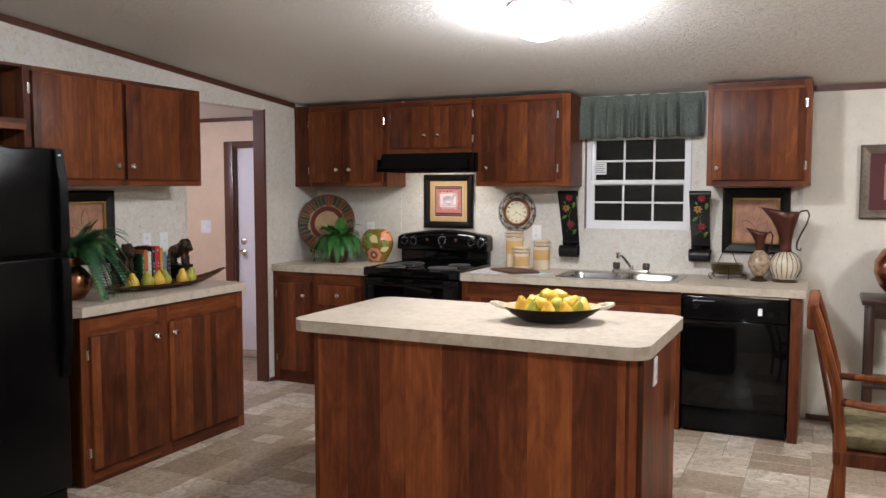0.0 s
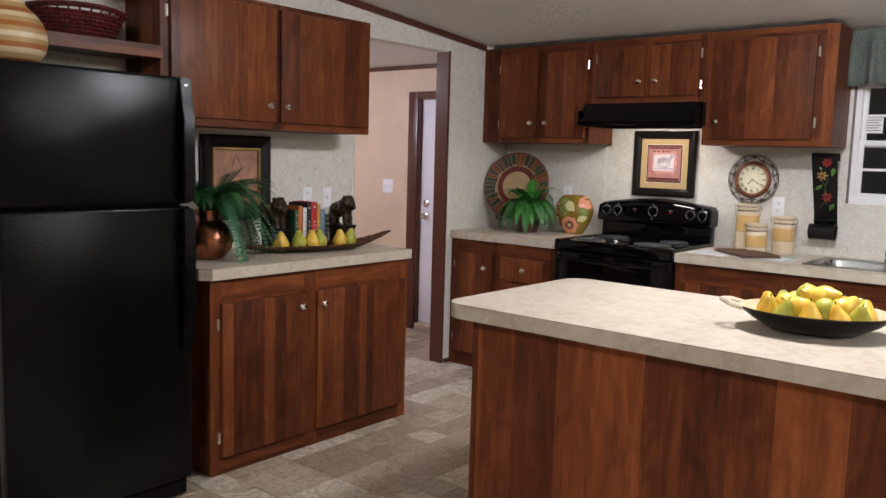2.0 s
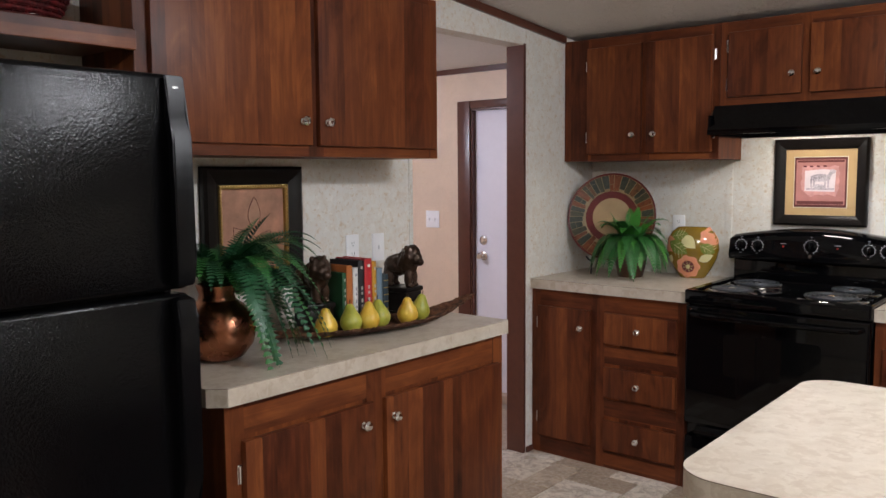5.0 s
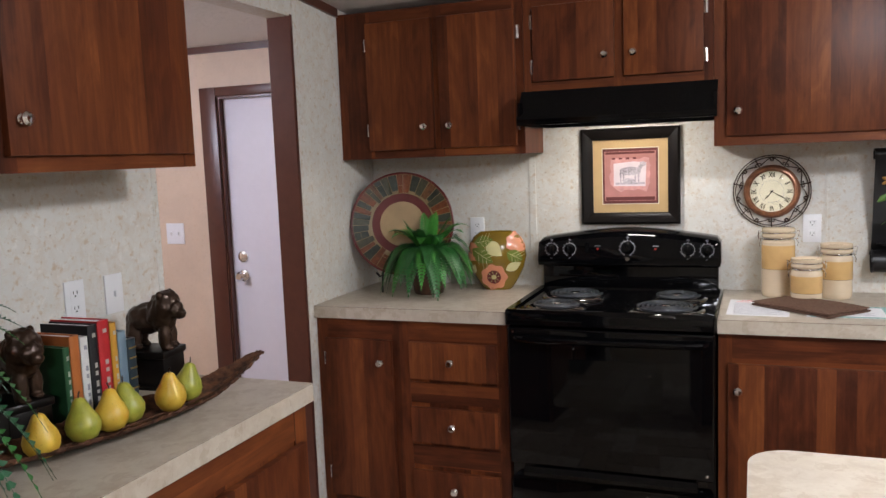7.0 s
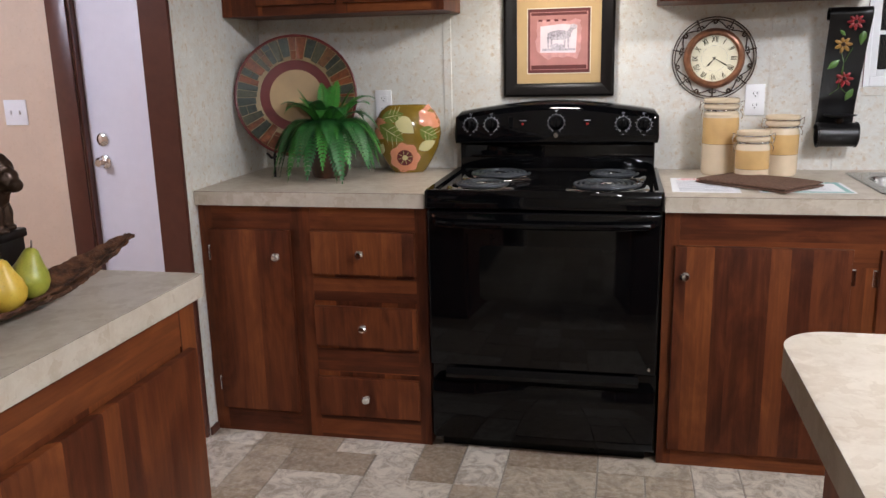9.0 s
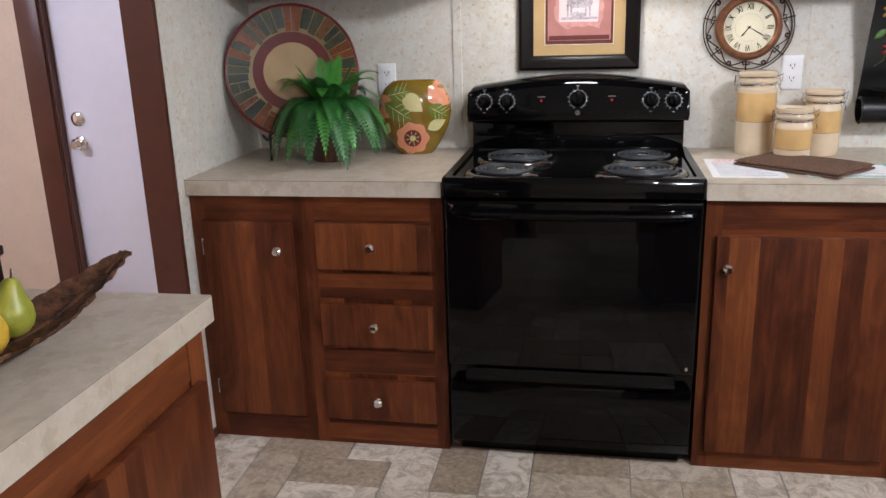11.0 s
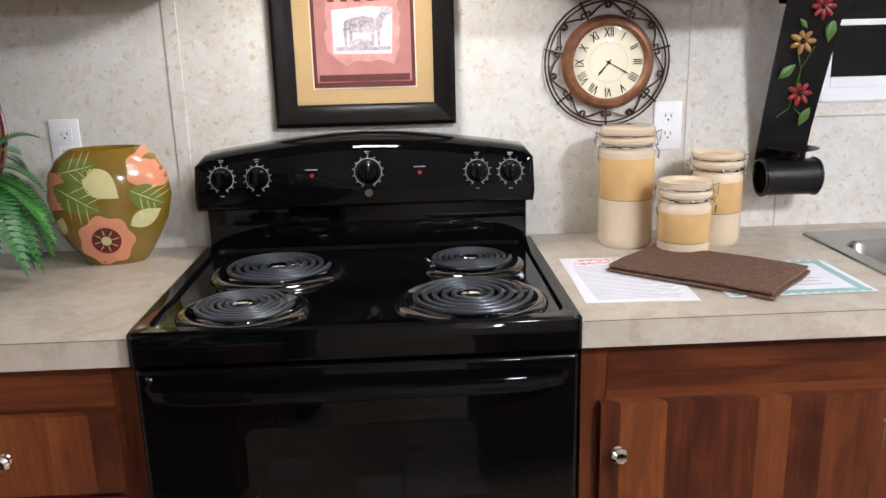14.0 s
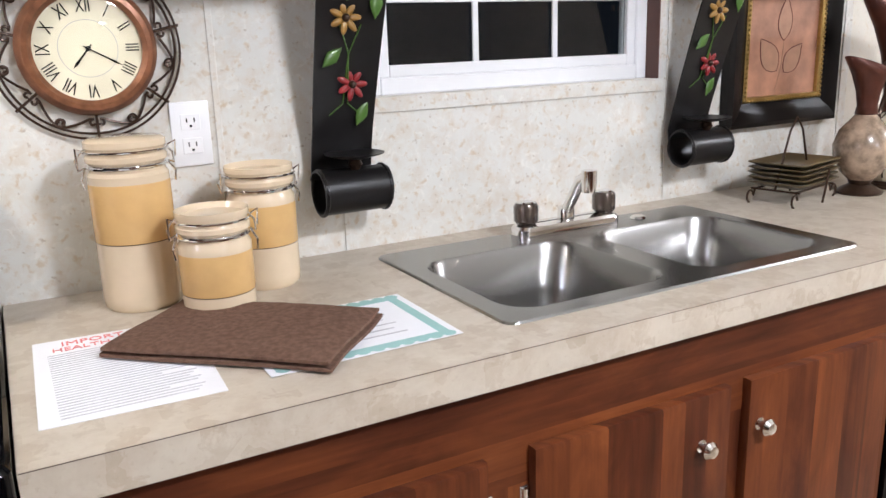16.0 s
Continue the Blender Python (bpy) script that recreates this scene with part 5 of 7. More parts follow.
bm = gathered([(2.142, 0.012, W - 0.055), (2.125, 0.006, W - 0.05), (2.10, 0.006, W - 0.05), (2.085, 0.01, W - 0.055), (2.06, 0.026, W - 0.058), (1.98, 0.042, W - 0.055), (1.90, 0.05, W - 0.05), (1.848, 0.052, W - 0.046)], -1.69, -0.795, 1)
ob = part("cloth", bm, M_VALANCE, va)
md = ob.modifiers.new("thick", "SOLIDIFY")
md.thickness = 0.002
part("rod", tube([(-1.692, W - 0.002, 2.11), (-1.692, W - 0.036, 2.11), (-1.2, W - 0.036, 2.11), (-0.793, W - 0.036, 2.11), (-0.793, W - 0.002, 2.11)], 0.005, 8), M_WHITE, va)

# ---- sink and faucet ----
sk = thing("double_sink", "stainless steel double bowl sink set in the worktop", "sink")
SA, SB, SCY, SD = -1.668, -0.868, 4.968, 5.432
ZR = CT + 0.004


def bowl_loops(x0, x1, y0, y1):
    return [(rounded(x0, x1, y0, y1, 0.06, 6), ZR), (rounded(x0 + 0.006, x1 - 0.006, y0 + 0.006, y1 - 0.006, 0.056, 6), ZR - 0.008),
            (rounded(x0 + 0.016, x1 - 0.016, y0 + 0.016, y1 - 0.016, 0.055, 6), ZR - 0.10), (rounded(x0 + 0.03, x1 - 0.03, y0 + 0.03, y1 - 0.03, 0.05, 6), ZR - 0.14),
            (rounded(x0 + 0.07, x1 - 0.07, y0 + 0.07, y1 - 0.07, 0.04, 6), ZR - 0.152)]


bowls = ((-1.632, -1.30, 5.005, 5.335), (-1.236, -0.904, 5.005, 5.335))
for bx in bowls:
    bm = bmesh.new()
    lp = [[bm.verts.new((x, y, z)) for x, y in ring] for ring, z in bowl_loops(*bx)]
    for a, b in zip(lp, lp[1:]):
        for k in range(len(a)):
            bm.faces.new((a[k], a[(k + 1) % len(a)], b[(k + 1) % len(b)], b[k]))
    bm.faces.new(lp[-1])
    b = part("bowl", bm, M_NICKEL, sk, "brushed steel bowl")
    cx, cy = (bx[0] + bx[1]) / 2, (bx[2] + bx[3]) / 2
    part("drain", merge(bmesh.new(), lathe([(0.0, 0.001), (0.02, 0.001), (0.03, 0.004), (0.042, 0.004), (0.045, 0.0)], 28), Matrix.Translation((cx, cy, ZR - 0.1515))), M_CHROME, b, "chrome drain")
# deck with two bowl cut-outs
bm = bmesh.new()
rings = [rounded(SA, SB, SCY, SD, 0.02, 4)] + [rounded(*bx, 0.06, 6) for bx in bowls]
ed = []
for r in rings:
    vs = [bm.verts.new((x, y, ZR)) for x, y in r]
    ed += [bm.edges.new((vs[k], vs[(k + 1) % len(vs)])) for k in range(len(vs))]
bmesh.ops.triangle_fill(bm, edges=ed, use_beauty=True)
low = rounded(SA - 0.003, SB + 0.003, SCY - 0.003, SD + 0.003, 0.022, 4)
vs = [v for v in bm.verts][:len(rings[0])]
lv = [bm.verts.new((x, y, CT + 0.0002)) for x, y in low]
for k in range(len(vs)):
    bm.faces.new((vs[k], vs[(k + 1) % len(vs)], lv[(k + 1) % len(lv)], lv[k]))
part("deck", bm, M_NICKEL, sk, "brushed steel rim", smooth=False)
part("hole_cap", merge(bmesh.new(), lathe([(0, 0.005), (0.014, 0.0045), (0.019, 0.0), (0, 0)], 22), Matrix.Translation((-1.045, 5.388, ZR))), M_CHROME, sk, "chrome hole cap")

fa = thing("kitchen_faucet", "chrome two-handle kitchen faucet with smoky knobs", "faucet", pose(-1.245, 5.39, ZR))
bm = bmesh.new()
lp = [[bm.verts.new((x, y, z)) for x, y in rounded(-0.13 + i, 0.13 - i, -0.029 + i, 0.029 - i, 0.02, 5)] for i, z in ((0, 0), (0, 0.018), (0.004, 0.024), (0.012, 0.026))]
for a, b in zip(lp, lp[1:]):
    for k in range(len(a)):
        bm.faces.new((a[k], a[(k + 1) % len(a)], b[(k + 1) % len(b)], b[k]))
bm.faces.new(lp[-1])
part("base_plate", bm, M_CHROME, fa, "long chrome base plate")
M_SMOKE = plain("smoky_acrylic", (0.10, 0.075, 0.06), 0.12, 0.55, var=0.4, coat=0.6)
for s in (-1, 1):
    h = part("knob_handle", lathe([(0, 0.072), (0.022, 0.071), (0.026, 0.064), (0.0255, 0.034), (0.02, 0.027), (0.014, 0.022), (0, 0.022)], 12), M_SMOKE, fa, "smoky faceted knob")
    h.location = (s * 0.102, 0, 0)
    part("cap", lathe([(0, 0.0755), (0.016, 0.0745), (0.019, 0.0715), (0, 0.0715)], 16), M_CHROME, h)
part("spout_post", lathe([(0.018, 0.02), (0.018, 0.045), (0.014, 0.052), (0, 0.054)], 20), M_CHROME, fa)
SPX, SPY, SPZ = -0.055, -0.14, 0.14
part("spout", tube([(0, 0, 0.04), (SPX * 0.3, SPY * 0.3, 0.075), (SPX * 0.7, SPY * 0.7, 0.125), (SPX, SPY, SPZ)], 0.0115, 12), M_CHROME, fa, "slanting chrome spout")
part("aerator", merge(bmesh.new(), lathe([(0, -0.03), (0.0135, -0.03), (0.015, -0.01), (0.015, 0.012), (0, 0.014)], 18), Matrix.Translation((SPX * 1.05, SPY * 1.05, SPZ))), M_CHROME, fa)


# ---- canisters ----
def canister(x, y, r, h, band0, band1):
    t = thing("canister", "cream and mustard ceramic canister with wire clip lid", "canister", pose(x, y, CT, 0, 0, random.Random(int(-x * 1000)).uniform(-8, 8)), "canisters")
    part("lower_body", lathe([(0, 0), (r * 0.9, 0), (r * 0.98, 0.006), (r, 0.02), (r, band0)], 40), M_CREAM, t, "cream glazed base")
    part("band", lathe([(r, band0), (r * 1.008, band0 + 0.002), (r * 1.008, band1 - 0.002), (r, band1)], 40), M_YELLOWG, t, "mustard glazed band")
    part("band_line", tube([(r * 1.006 * math.cos(2 * math.pi * k / 40), r * 1.006 * math.sin(2 * math.pi * k / 40), band0) for k in range(40)], 0.0006, 4, closed=True), M_BRONZE, t)
    part("neck", lathe([(r, band1), (r * 1.0, band1 + 0.012), (r * 0.93, band1 + 0.018), (r * 0.93, band1 + 0.022)], 40), M_CREAM, t)
    z = band1 + 0.022
    part("gasket", lathe([(r * 0.93, z), (r * 0.95, z + 0.001), (r * 0.95, z + 0.007), (r * 0.93, z + 0.008)], 40), M_CHROME, t, "steel ring")
    part("lid", lathe([(r * 0.93, z + 0.008), (r * 1.0, z + 0.012), (r * 1.01, z + 0.019), (r * 0.95, z + 0.024), (r * 0.95, z + 0.03), (r * 1.0, z + 0.034), (r * 1.0, z + 0.043), (r * 0.9, h), (0, h + 0.001)], 40), M_CREAM, t, "cream glazed lid")
    bm = tube([(r * 1.03 * math.cos(2 * math.pi * k / 40), r * 1.03 * math.sin(2 * math.pi * k / 40), z + 0.028) for k in range(40)], 0.0018, 6, closed=True)
    tube([(r * 0.98 * math.cos(2 * math.pi * k / 40), r * 0.98 * math.sin(2 * math.pi * k / 40), z + 0.004) for k in range(40)], 0.002, 6, bm, closed=True)
    for s in (-1, 1):
        tube([(s * r * 1.03, 0.012, z + 0.028), (s * r * 1.2, 0.01, z + 0.016), (s * r * 1.18, 0.0, z + 0.0), (s * r * 1.02, 0, z + 0.004), (s * r * 1.15, -0.012, z - 0.012), (s * r * 1.12, -0.012, z - 0.028)], 0.0019, 6, bm)
        tube([(s * r * 1.0, -0.012, z + 0.03), (s * r * 1.22, -0.01, z + 0.036), (s * r * 1.2, -0.006, z + 0.01)], 0.0016, 6, bm)
    part("wire_clip", bm, M_CHROME, t, "steel wire clip")
    return t


canister(-2.103, 5.40, 0.062, 0.274, 0.112, 0.205)
canister(-2.006, 5.28, 0.056, 0.158, 0.038, 0.102)
canister(-1.895, 5.395, 0.058, 0.20, 0.075, 0.145)

# ---- papers and towel ----
pa = solid("printed_sheet", plate_xy([(-2.286, 4.976), (-2.076, 4.968), (-2.062, 5.27), (-2.278, 5.282)], CT + 0.0003, CT + 0.0012), M_PAPER, "white printed sheet with red heading lying on the worktop", "paper", smooth=False)
bm = bmesh.new()
for k in range(27):
    y = 5.214 - 0.0086 * k
    box(-2.262, -2.094 - (0.03 if k % 6 == 5 else 0.0) - 0.006 * (k % 3), y, y + 0.0026, CT + 0.0011, CT + 0.0016, bm=bm)
M_FAINT = plain("faint_small_print", (0.52, 0.51, 0.54), 0.8, var=0.2, scale=200)
part("small_print", bm, M_FAINT, pa, "grey lines of small print", smooth=False)
letters("heading", "IMPORTANT", 0.024, pose(-2.175, 5.257, CT + 0.0013), M_REDINK, pa, label="red printed heading")
letters("heading", "HEALTH NOTICE", 0.021, pose(-2.175, 5.234, CT + 0.0013), M_REDINK, pa, label="red printed heading")
ce = solid("certificate", plate_xy([(-2.02, 4.975), (-1.738, 4.978), (-1.738, 5.196), (-2.02, 5.196)], CT + 0.0013, CT + 0.0021), M_PAPER, "white certificate with teal border lying under the towel", "paper", smooth=False)
bm = bmesh.new()
for a in (box(-2.01, -1.75, 4.985, 5.001, CT + 0.002, CT + 0.0025), box(-2.01, -1.75, 5.171, 5.187, CT + 0.002, CT + 0.0025), box(-1.766, -1.75, 5.001, 5.171, CT + 0.002, CT + 0.0025), box(-2.01, -1.994, 5.001, 5.171, CT + 0.002, CT + 0.0025)):
    merge(bm, a)
for k in range(12):
    for yy in (4.985, 5.187):
        bmesh.ops.create_circle(bm, cap_ends=True, segments=10, radius=0.011, matrix=Matrix.Translation((-2.0 + 0.0222 * k, yy + (0.004 if yy < 5.1 else -0.004), CT + 0.0026)))
part("border", bm, M_TEAL, ce, "scalloped teal border", smooth=False)
bm = bmesh.new()
for k in range(6):
    box(-1.94, -1.80 - 0.012 * (k % 2), 5.03 + 0.02 * k, 5.034 + 0.02 * k, CT + 0.002, CT + 0.0026, bm=bm)
part("print_bars", bm, M_FAINT, ce, smooth=False)

tw = thing("folded_towel", "folded brown terry towel lying across the papers", "towel", pose(-2.004, 5.134, CT + 0.003, 0, 0, -42))
for k in range(2):
    w, d, z = 0.168 - 0.004 * k, 0.108 - 0.001 * k, 0.0095 * k
    bm = bmesh.new()
    nx, ny = 26, 18
    rr = random.Random(20 + k)
    grid = {}
    for lay in (0, 1):
        for i in range(nx + 1):
            for j in range(ny + 1):
                x, y = -w + 2 * w * i / nx, -d + 2 * d * j / ny
                edge = min(1, min(i, nx - i, j * 1.4, (ny - j) * 1.4) / 2.2)
                sag = 0.0022 * math.sin(x * 13 + 0.5) * math.sin(y * 11 + k) if k else 0.0
                zz = z + (0.0098 * (0.6 + 0.4 * edge) + sag * edge + rr.uniform(-0.0005, 0.0005) if lay else 0.0 + (0.0004 if k else 0) + (1 - edge) * 0.0012)
                grid[lay, i, j] = bm.verts.new((x + 0.0025 * math.sin(y * 30), y + 0.002 * math.sin(x * 22 + k), zz))
    for i in range(nx):
        for j in range(ny):
            bm.faces.new([grid[1, a, b] for a, b in ((i, j), (i + 1, j), (i + 1, j + 1), (i, j + 1))])
            bm.faces.new([grid[0, a, b] for a, b in ((i, j), (i, j + 1), (i + 1, j + 1), (i + 1, j))])
    rim = [(i, 0) for i in range(nx)] + [(nx, j) for j in range(ny)] + [(i, ny) for i in range(nx, 0, -1)] + [(0, j) for j in range(ny, 0, -1)]
    for k2 in range(len(rim)):
        a, b = rim[k2], rim[(k2 + 1) % len(rim)]
        bm.faces.new((grid[0, *a], grid[0, *b], grid[1, *b], grid[1, *a]))
    part("towel_layer", bm, M_TOWEL, tw)


# ---- ferns ----
def frond(bm, base, out, length, rise, droop, width, n=22, flat_leaf=False):
    """One arching frond: a midrib with paired leaflets."""
    base, out = Vector(base), Vector(out).normalized()
    side = Vector((-out.y, out.x, 0))
    pts = []
    for i in range(n + 1):
        s = i / n
        pts.append(base + out * (length * (s - 0.12 * s * s)) + Vector((0, 0, rise * s - droop * s * s)))
    tube([tuple(p) for p in pts], 0.0016, 4, bm, taper=[1.2 - 0.9 * i / n for i in range(n + 1)])
    for i in range(1, n + 1):
        s = i / n
        w = width * (math.sin(math.pi * min(1, 0.12 + 0.9 * s)) ** 0.7) * (1 - 0.25 * s)
        d = (pts[i] - pts[i - 1]).normalized()
        up = side.cross(d).normalized()
        half = (pts[i] - pts[i - 1]).length * (0.55 if flat_leaf else 0.4)
        for sg in (-1, 1):
            root = pts[i]
            tip = root + side * sg * w + d * w * 0.35 - up * w * 0.18
            f = 0.62 if flat_leaf else 0.4
            midp = root * (1 - f) + tip * f + up * w * 0.07
            a, b = bm.verts.new(root - d * half * 0.6), bm.verts.new(root + d * half * 0.6)
            c, e = bm.verts.new(midp - d * half), bm.verts.new(midp + d * half * 0.9)
            tp = bm.verts.new(tip + d * (half * 0.9 if flat_leaf else 0.0))
            bm.faces.new((a, b, e, c) if sg > 0 else (b, a, c, e))
            bm.faces.new((c, e, tp) if sg > 0 else (e, c, tp))


def fern(parent, centre, count, seed, ln, width, mats, spread=(0, 360), rise=(0.08, 0.2), droop=(0.12, 0.32), flat_leaf=False, n=22):
    r = random.Random(seed)
    for k in range(count):
        bm = bmesh.new()
        a = radians(spread[0] + (spread[1] - spread[0]) * (k + r.uniform(0.1, 0.9)) / count)
        f = r.uniform(0.72, 1.0)
        frond(bm, (centre[0] + 0.02 * math.cos(a), centre[1] + 0.02 * math.sin(a), centre[2]), (math.cos(a), math.sin(a), 0), ln * f, r.uniform(*rise), r.uniform(*droop), width * r.uniform(0.8, 1.1), n, flat_leaf)
        part("frond", bm, mats[k % len(mats)], parent)


fp = thing("potted_fern", "green fern in round hammered copper pot", "potted plant", pose(-3.63, 2.79, CT))
part("pot", lathe([(0, 0), (0.05, 0.0), (0.075, 0.01), (0.104, 0.048), (0.112, 0.088), (0.106, 0.126), (0.08, 0.16), (0.056, 0.178), (0.051, 0.195), (0.06, 0.222), (0.055, 0.225), (0.046, 0.2), (0, 0.19)], 44), M_COPPER, fp, "round hammered copper pot")
fern(fp, (0, 0, 0.205), 32, 5, 0.38, 0.054, [M_FERN, M_FERN, M_FERN3], spread=(-15, 130), rise=(0.34, 0.47), droop=(0.30, 0.56), n=32)
fern(fp, (0, 0, 0.205), 14, 6, 0.26, 0.04, [M_FERN, M_FERN3, M_FERN], spread=(-115, 10), rise=(0.28, 0.40), droop=(0.18, 0.36), n=26)
fern(fp, (0, 0, 0.205), 12, 8, 0.28, 0.046, [M_FERN3, M_FERN], spread=(0, 85), rise=(0.26, 0.36), droop=(0.50, 0.64), n=34)
fern(fp, (0, 0, 0.21), 14, 9, 0.21, 0.036, [M_FERN, M_FERN3], spread=(-100, 200), rise=(0.24, 0.34), droop=(0.10, 0.24))

fp = thing("potted_fern", "bright green fern in small brown patterned pot", "potted plant", pose(-3.545, 5.262, CT))
part("pot", lathe([(0, 0), (0.062, 0.0), (0.066, 0.01), (0.08, 0.07), (0.082, 0.11), (0.074, 0.138), (0.066, 0.14), (0.064, 0.128), (0, 0.12)], 32), plain("brown_mottled_pot", (0.06, 0.022, 0.011), 0.3, var=0.85, scale=30, coat=0.4), fp, "brown mottled pot")
fern(fp, (0, 0, 0.17), 15, 51, 0.235, 0.05, [M_FERN3, M_FERN2, M_FERN3], spread=(-170, 10), rise=(0.21, 0.27), droop=(0.36, 0.405), flat_leaf=True, n=30)
fern(fp, (0, 0, 0.17), 12, 21, 0.235, 0.046, [M_FERN3, M_FERN3, M_FERN], rise=(0.21, 0.27), droop=(0.28, 0.37), flat_leaf=True, n=30)
fern(fp, (0, 0, 0.18), 14, 33, 0.22, 0.046, [M_FERN2, M_FERN3], spread=(20, 380), rise=(0.25, 0.32), droop=(0.17, 0.28), flat_leaf=True, n=28)
fern(fp, (0, 0, 0.18), 7, 35, 0.11, 0.034, [M_FERN2], rise=(0.2, 0.26), droop=(0.03, 0.1), flat_leaf=True, n=20)

# ---- big decorative plate on easel ----
pn = Vector((0.30, -0.93, 0.21)).normalized()
pl = thing("decorative_plate", "large round plate with slate and terracotta rim on easel", "plate", Matrix.Translation((-3.690, 5.325, 1.218)) @ pn.to_track_quat("Z", "Y").to_matrix().to_4x4() @ Matrix.Scale(1.03, 4))
part("dish", lathe([(0, -0.012), (0.12, -0.012), (0.2, -0.004), (0.227, 0.012), (0.229, 0.016), (0.224, 0.018), (0.2, 0.006), (0.13, 0.002), (0.105, 0.0), (0, -0.001)], 64), M_RED, pl, "dark red glazed dish")
part("centre", lathe([(0.098, 0.0015), (0.099, 0.003), (0.09, 0.0028), (0, 0.0022)], 48), plain("tan_wood_look", (0.42, 0.29, 0.15), 0.5, var=0.25, scale=9), pl, "tan centre")
tcol = [plain("slate_green_chip", (0.035, 0.042, 0.03), 0.32, var=0.75, scale=85, spec=0.35, bumps=0.25), plain("terracotta_chip", (0.17, 0.05, 0.017), 0.32, var=0.75, scale=85, spec=0.35, bumps=0.25), plain("olive_chip", (0.06, 0.058, 0.032), 0.32, var=0.75, scale=85, spec=0.35, bumps=0.25), plain("amber_chip", (0.16, 0.07, 0.026), 0.32, var=0.75, scale=85, spec=0.35, bumps=0.25)]
part("grout_ring", lathe([(0.135, 0.0035), (0.14, 0.0055), (0.216, 0.0165), (0.2185, 0.0172), (0.2185, 0.016), (0.135, 0.002)], 64), plain("pale_gold_grout", (0.30, 0.22, 0.11), 0.5, var=0.3), pl)
r = random.Random(2)
a = 0.0
k = 0
while a < 2 * math.pi - 0.05:
    da = min(r.uniform(0.11, 0.2), 2 * math.pi - a)
    ri = r.uniform(0.136, 0.157)
    mid = r.uniform(0.165, 0.2)
    cm = tcol[(0, 1, 0, 2, 0, 3, 2, 1)[k % 8] if r.random() < 0.8 else r.randrange(4)]
    for r0, r1 in ([(ri, mid - 0.001), (mid + 0.001, 0.2165)] if r.random() < 0.28 else [(ri, 0.2165)]):
        bm = bmesh.new()
        vs = []
        for rad in (r0, r1):
            for q in (0.05, 0.5, 0.95):
                vs.append(bm.verts.new((rad * math.cos(a + da * q), rad * math.sin(a + da * q), 0.0065 + (rad - 0.138) * 0.156 + r.uniform(-0.0006, 0.0006))))
        top = bmesh.ops.extrude_face_region(bm, geom=[bm.faces.new((vs[0], vs[1], vs[2], vs[5], vs[4], vs[3]))])
        for g in top["geom"]:
            if isinstance(g, bmesh.types.BMVert):
                g.co.z += 0.0022
        part("tile_chip", bm, cm, pl, smooth=False)
    a += da
    k += 1
ea = thing("plate_easel", "black iron easel under the decorative plate", "easel")
bm = tube([(-3.76, 5.23, CT + 0.001), (-3.765, 5.25, 1.0), (-3.74, 5.39, 1.25)], 0.005, 6)
tube([(-3.56, 5.30, CT + 0.001), (-3.565, 5.31, 1.0), (-3.60, 5.43, 1.25)], 0.005, 6, bm)
tube([(-3.74, 5.39, 1.25), (-3.67, 5.42, 1.26), (-3.60, 5.43, 1.25)], 0.005, 6, bm)
tube([(-3.67, 5.42, 1.26), (-3.64, 5.49, CT + 0.001)], 0.005, 6, bm)
tube([(-3.772, 5.20, 1.01), (-3.765, 5.22, 0.99), (-3.765, 5.26, 0.99)], 0.005, 6, bm)
tube([(-3.562, 5.26, 1.01), (-3.565, 5.28, 0.99), (-3.567, 5.32, 0.99)], 0.005, 6, bm)
part("wire_frame", bm, M_IRON, ea)

# ---- painted vase ----
vs_ = thing("painted_vase", "olive ceramic vase painted with leaves and a coral flower", "vase", pose(-3.268, 5.405, CT, 0, 0, 12))
VPROF = [(0.0, 0.0), (0.058, 0.0), (0.068, 0.008), (0.095, 0.05), (0.120, 0.10), (0.131, 0.15), (0.125, 0.20), (0.105, 0.238), (0.082, 0.256), (0.076, 0.26), (0.07, 0.256), (0.07, 0.235), (0, 0.22)]
FLATY = 0.56
M_OLIVE = plain("olive_glaze", (0.20, 0.125, 0.015), 0.14, var=0.2, scale=14, coat=0.6)
M_CORAL = plain("coral_glaze", (0.68, 0.27, 0.15), 0.16, var=0.1, coat=0.5)
M_LEAFG = plain("painted_leaf_green", (0.15, 0.19, 0.035), 0.16, var=0.2, coat=0.5)
M_CREAMG = plain("painted_cream", (0.62, 0.56, 0.28), 0.16, var=0.08, coat=0.5)
part("body", lathe(VPROF, 56, sy=FLATY), M_OLIVE, vs_, "olive glazed body")


def vase_r(z):
    for (r0, z0), (r1, z1) in zip(VPROF[1:9], VPROF[2:10]):
        if z0 <= z <= z1 and z1 > z0:
            return r0 + (r1 - r0) * (z - z0) / (z1 - z0)
    return VPROF[1][0] if z < 0.01 else 0.076


def on_vase(u, z, lift):
    rr = vase_r(max(0.002, min(0.255, z))) + lift
    x = max(-rr * 0.999, min(rr * 0.999, u))
    return (x, -FLATY * math.sqrt(max(0, rr * rr - x * x)) - lift * 0.4, z)


def paint(name, outline, cu, cz, material, lift=0.0012):
    bm = bmesh.new()
    c = bm.verts.new(on_vase(cu, cz, lift))
    rows = [[bm.verts.new(on_vase(cu + (u - cu) * f, cz + (z - cz) * f, lift)) for u, z in outline] for f in (0.35, 0.7, 1.0)]
    n = len(outline)
    for k in range(n):
        bm.faces.new((c, rows[0][k], rows[0][(k + 1) % n]))
        for a, b in zip(rows, rows[1:]):
            bm.faces.new((a[k], b[k], b[(k + 1) % n], a[(k + 1) % n]))
    return part(name, bm, material, vs_)


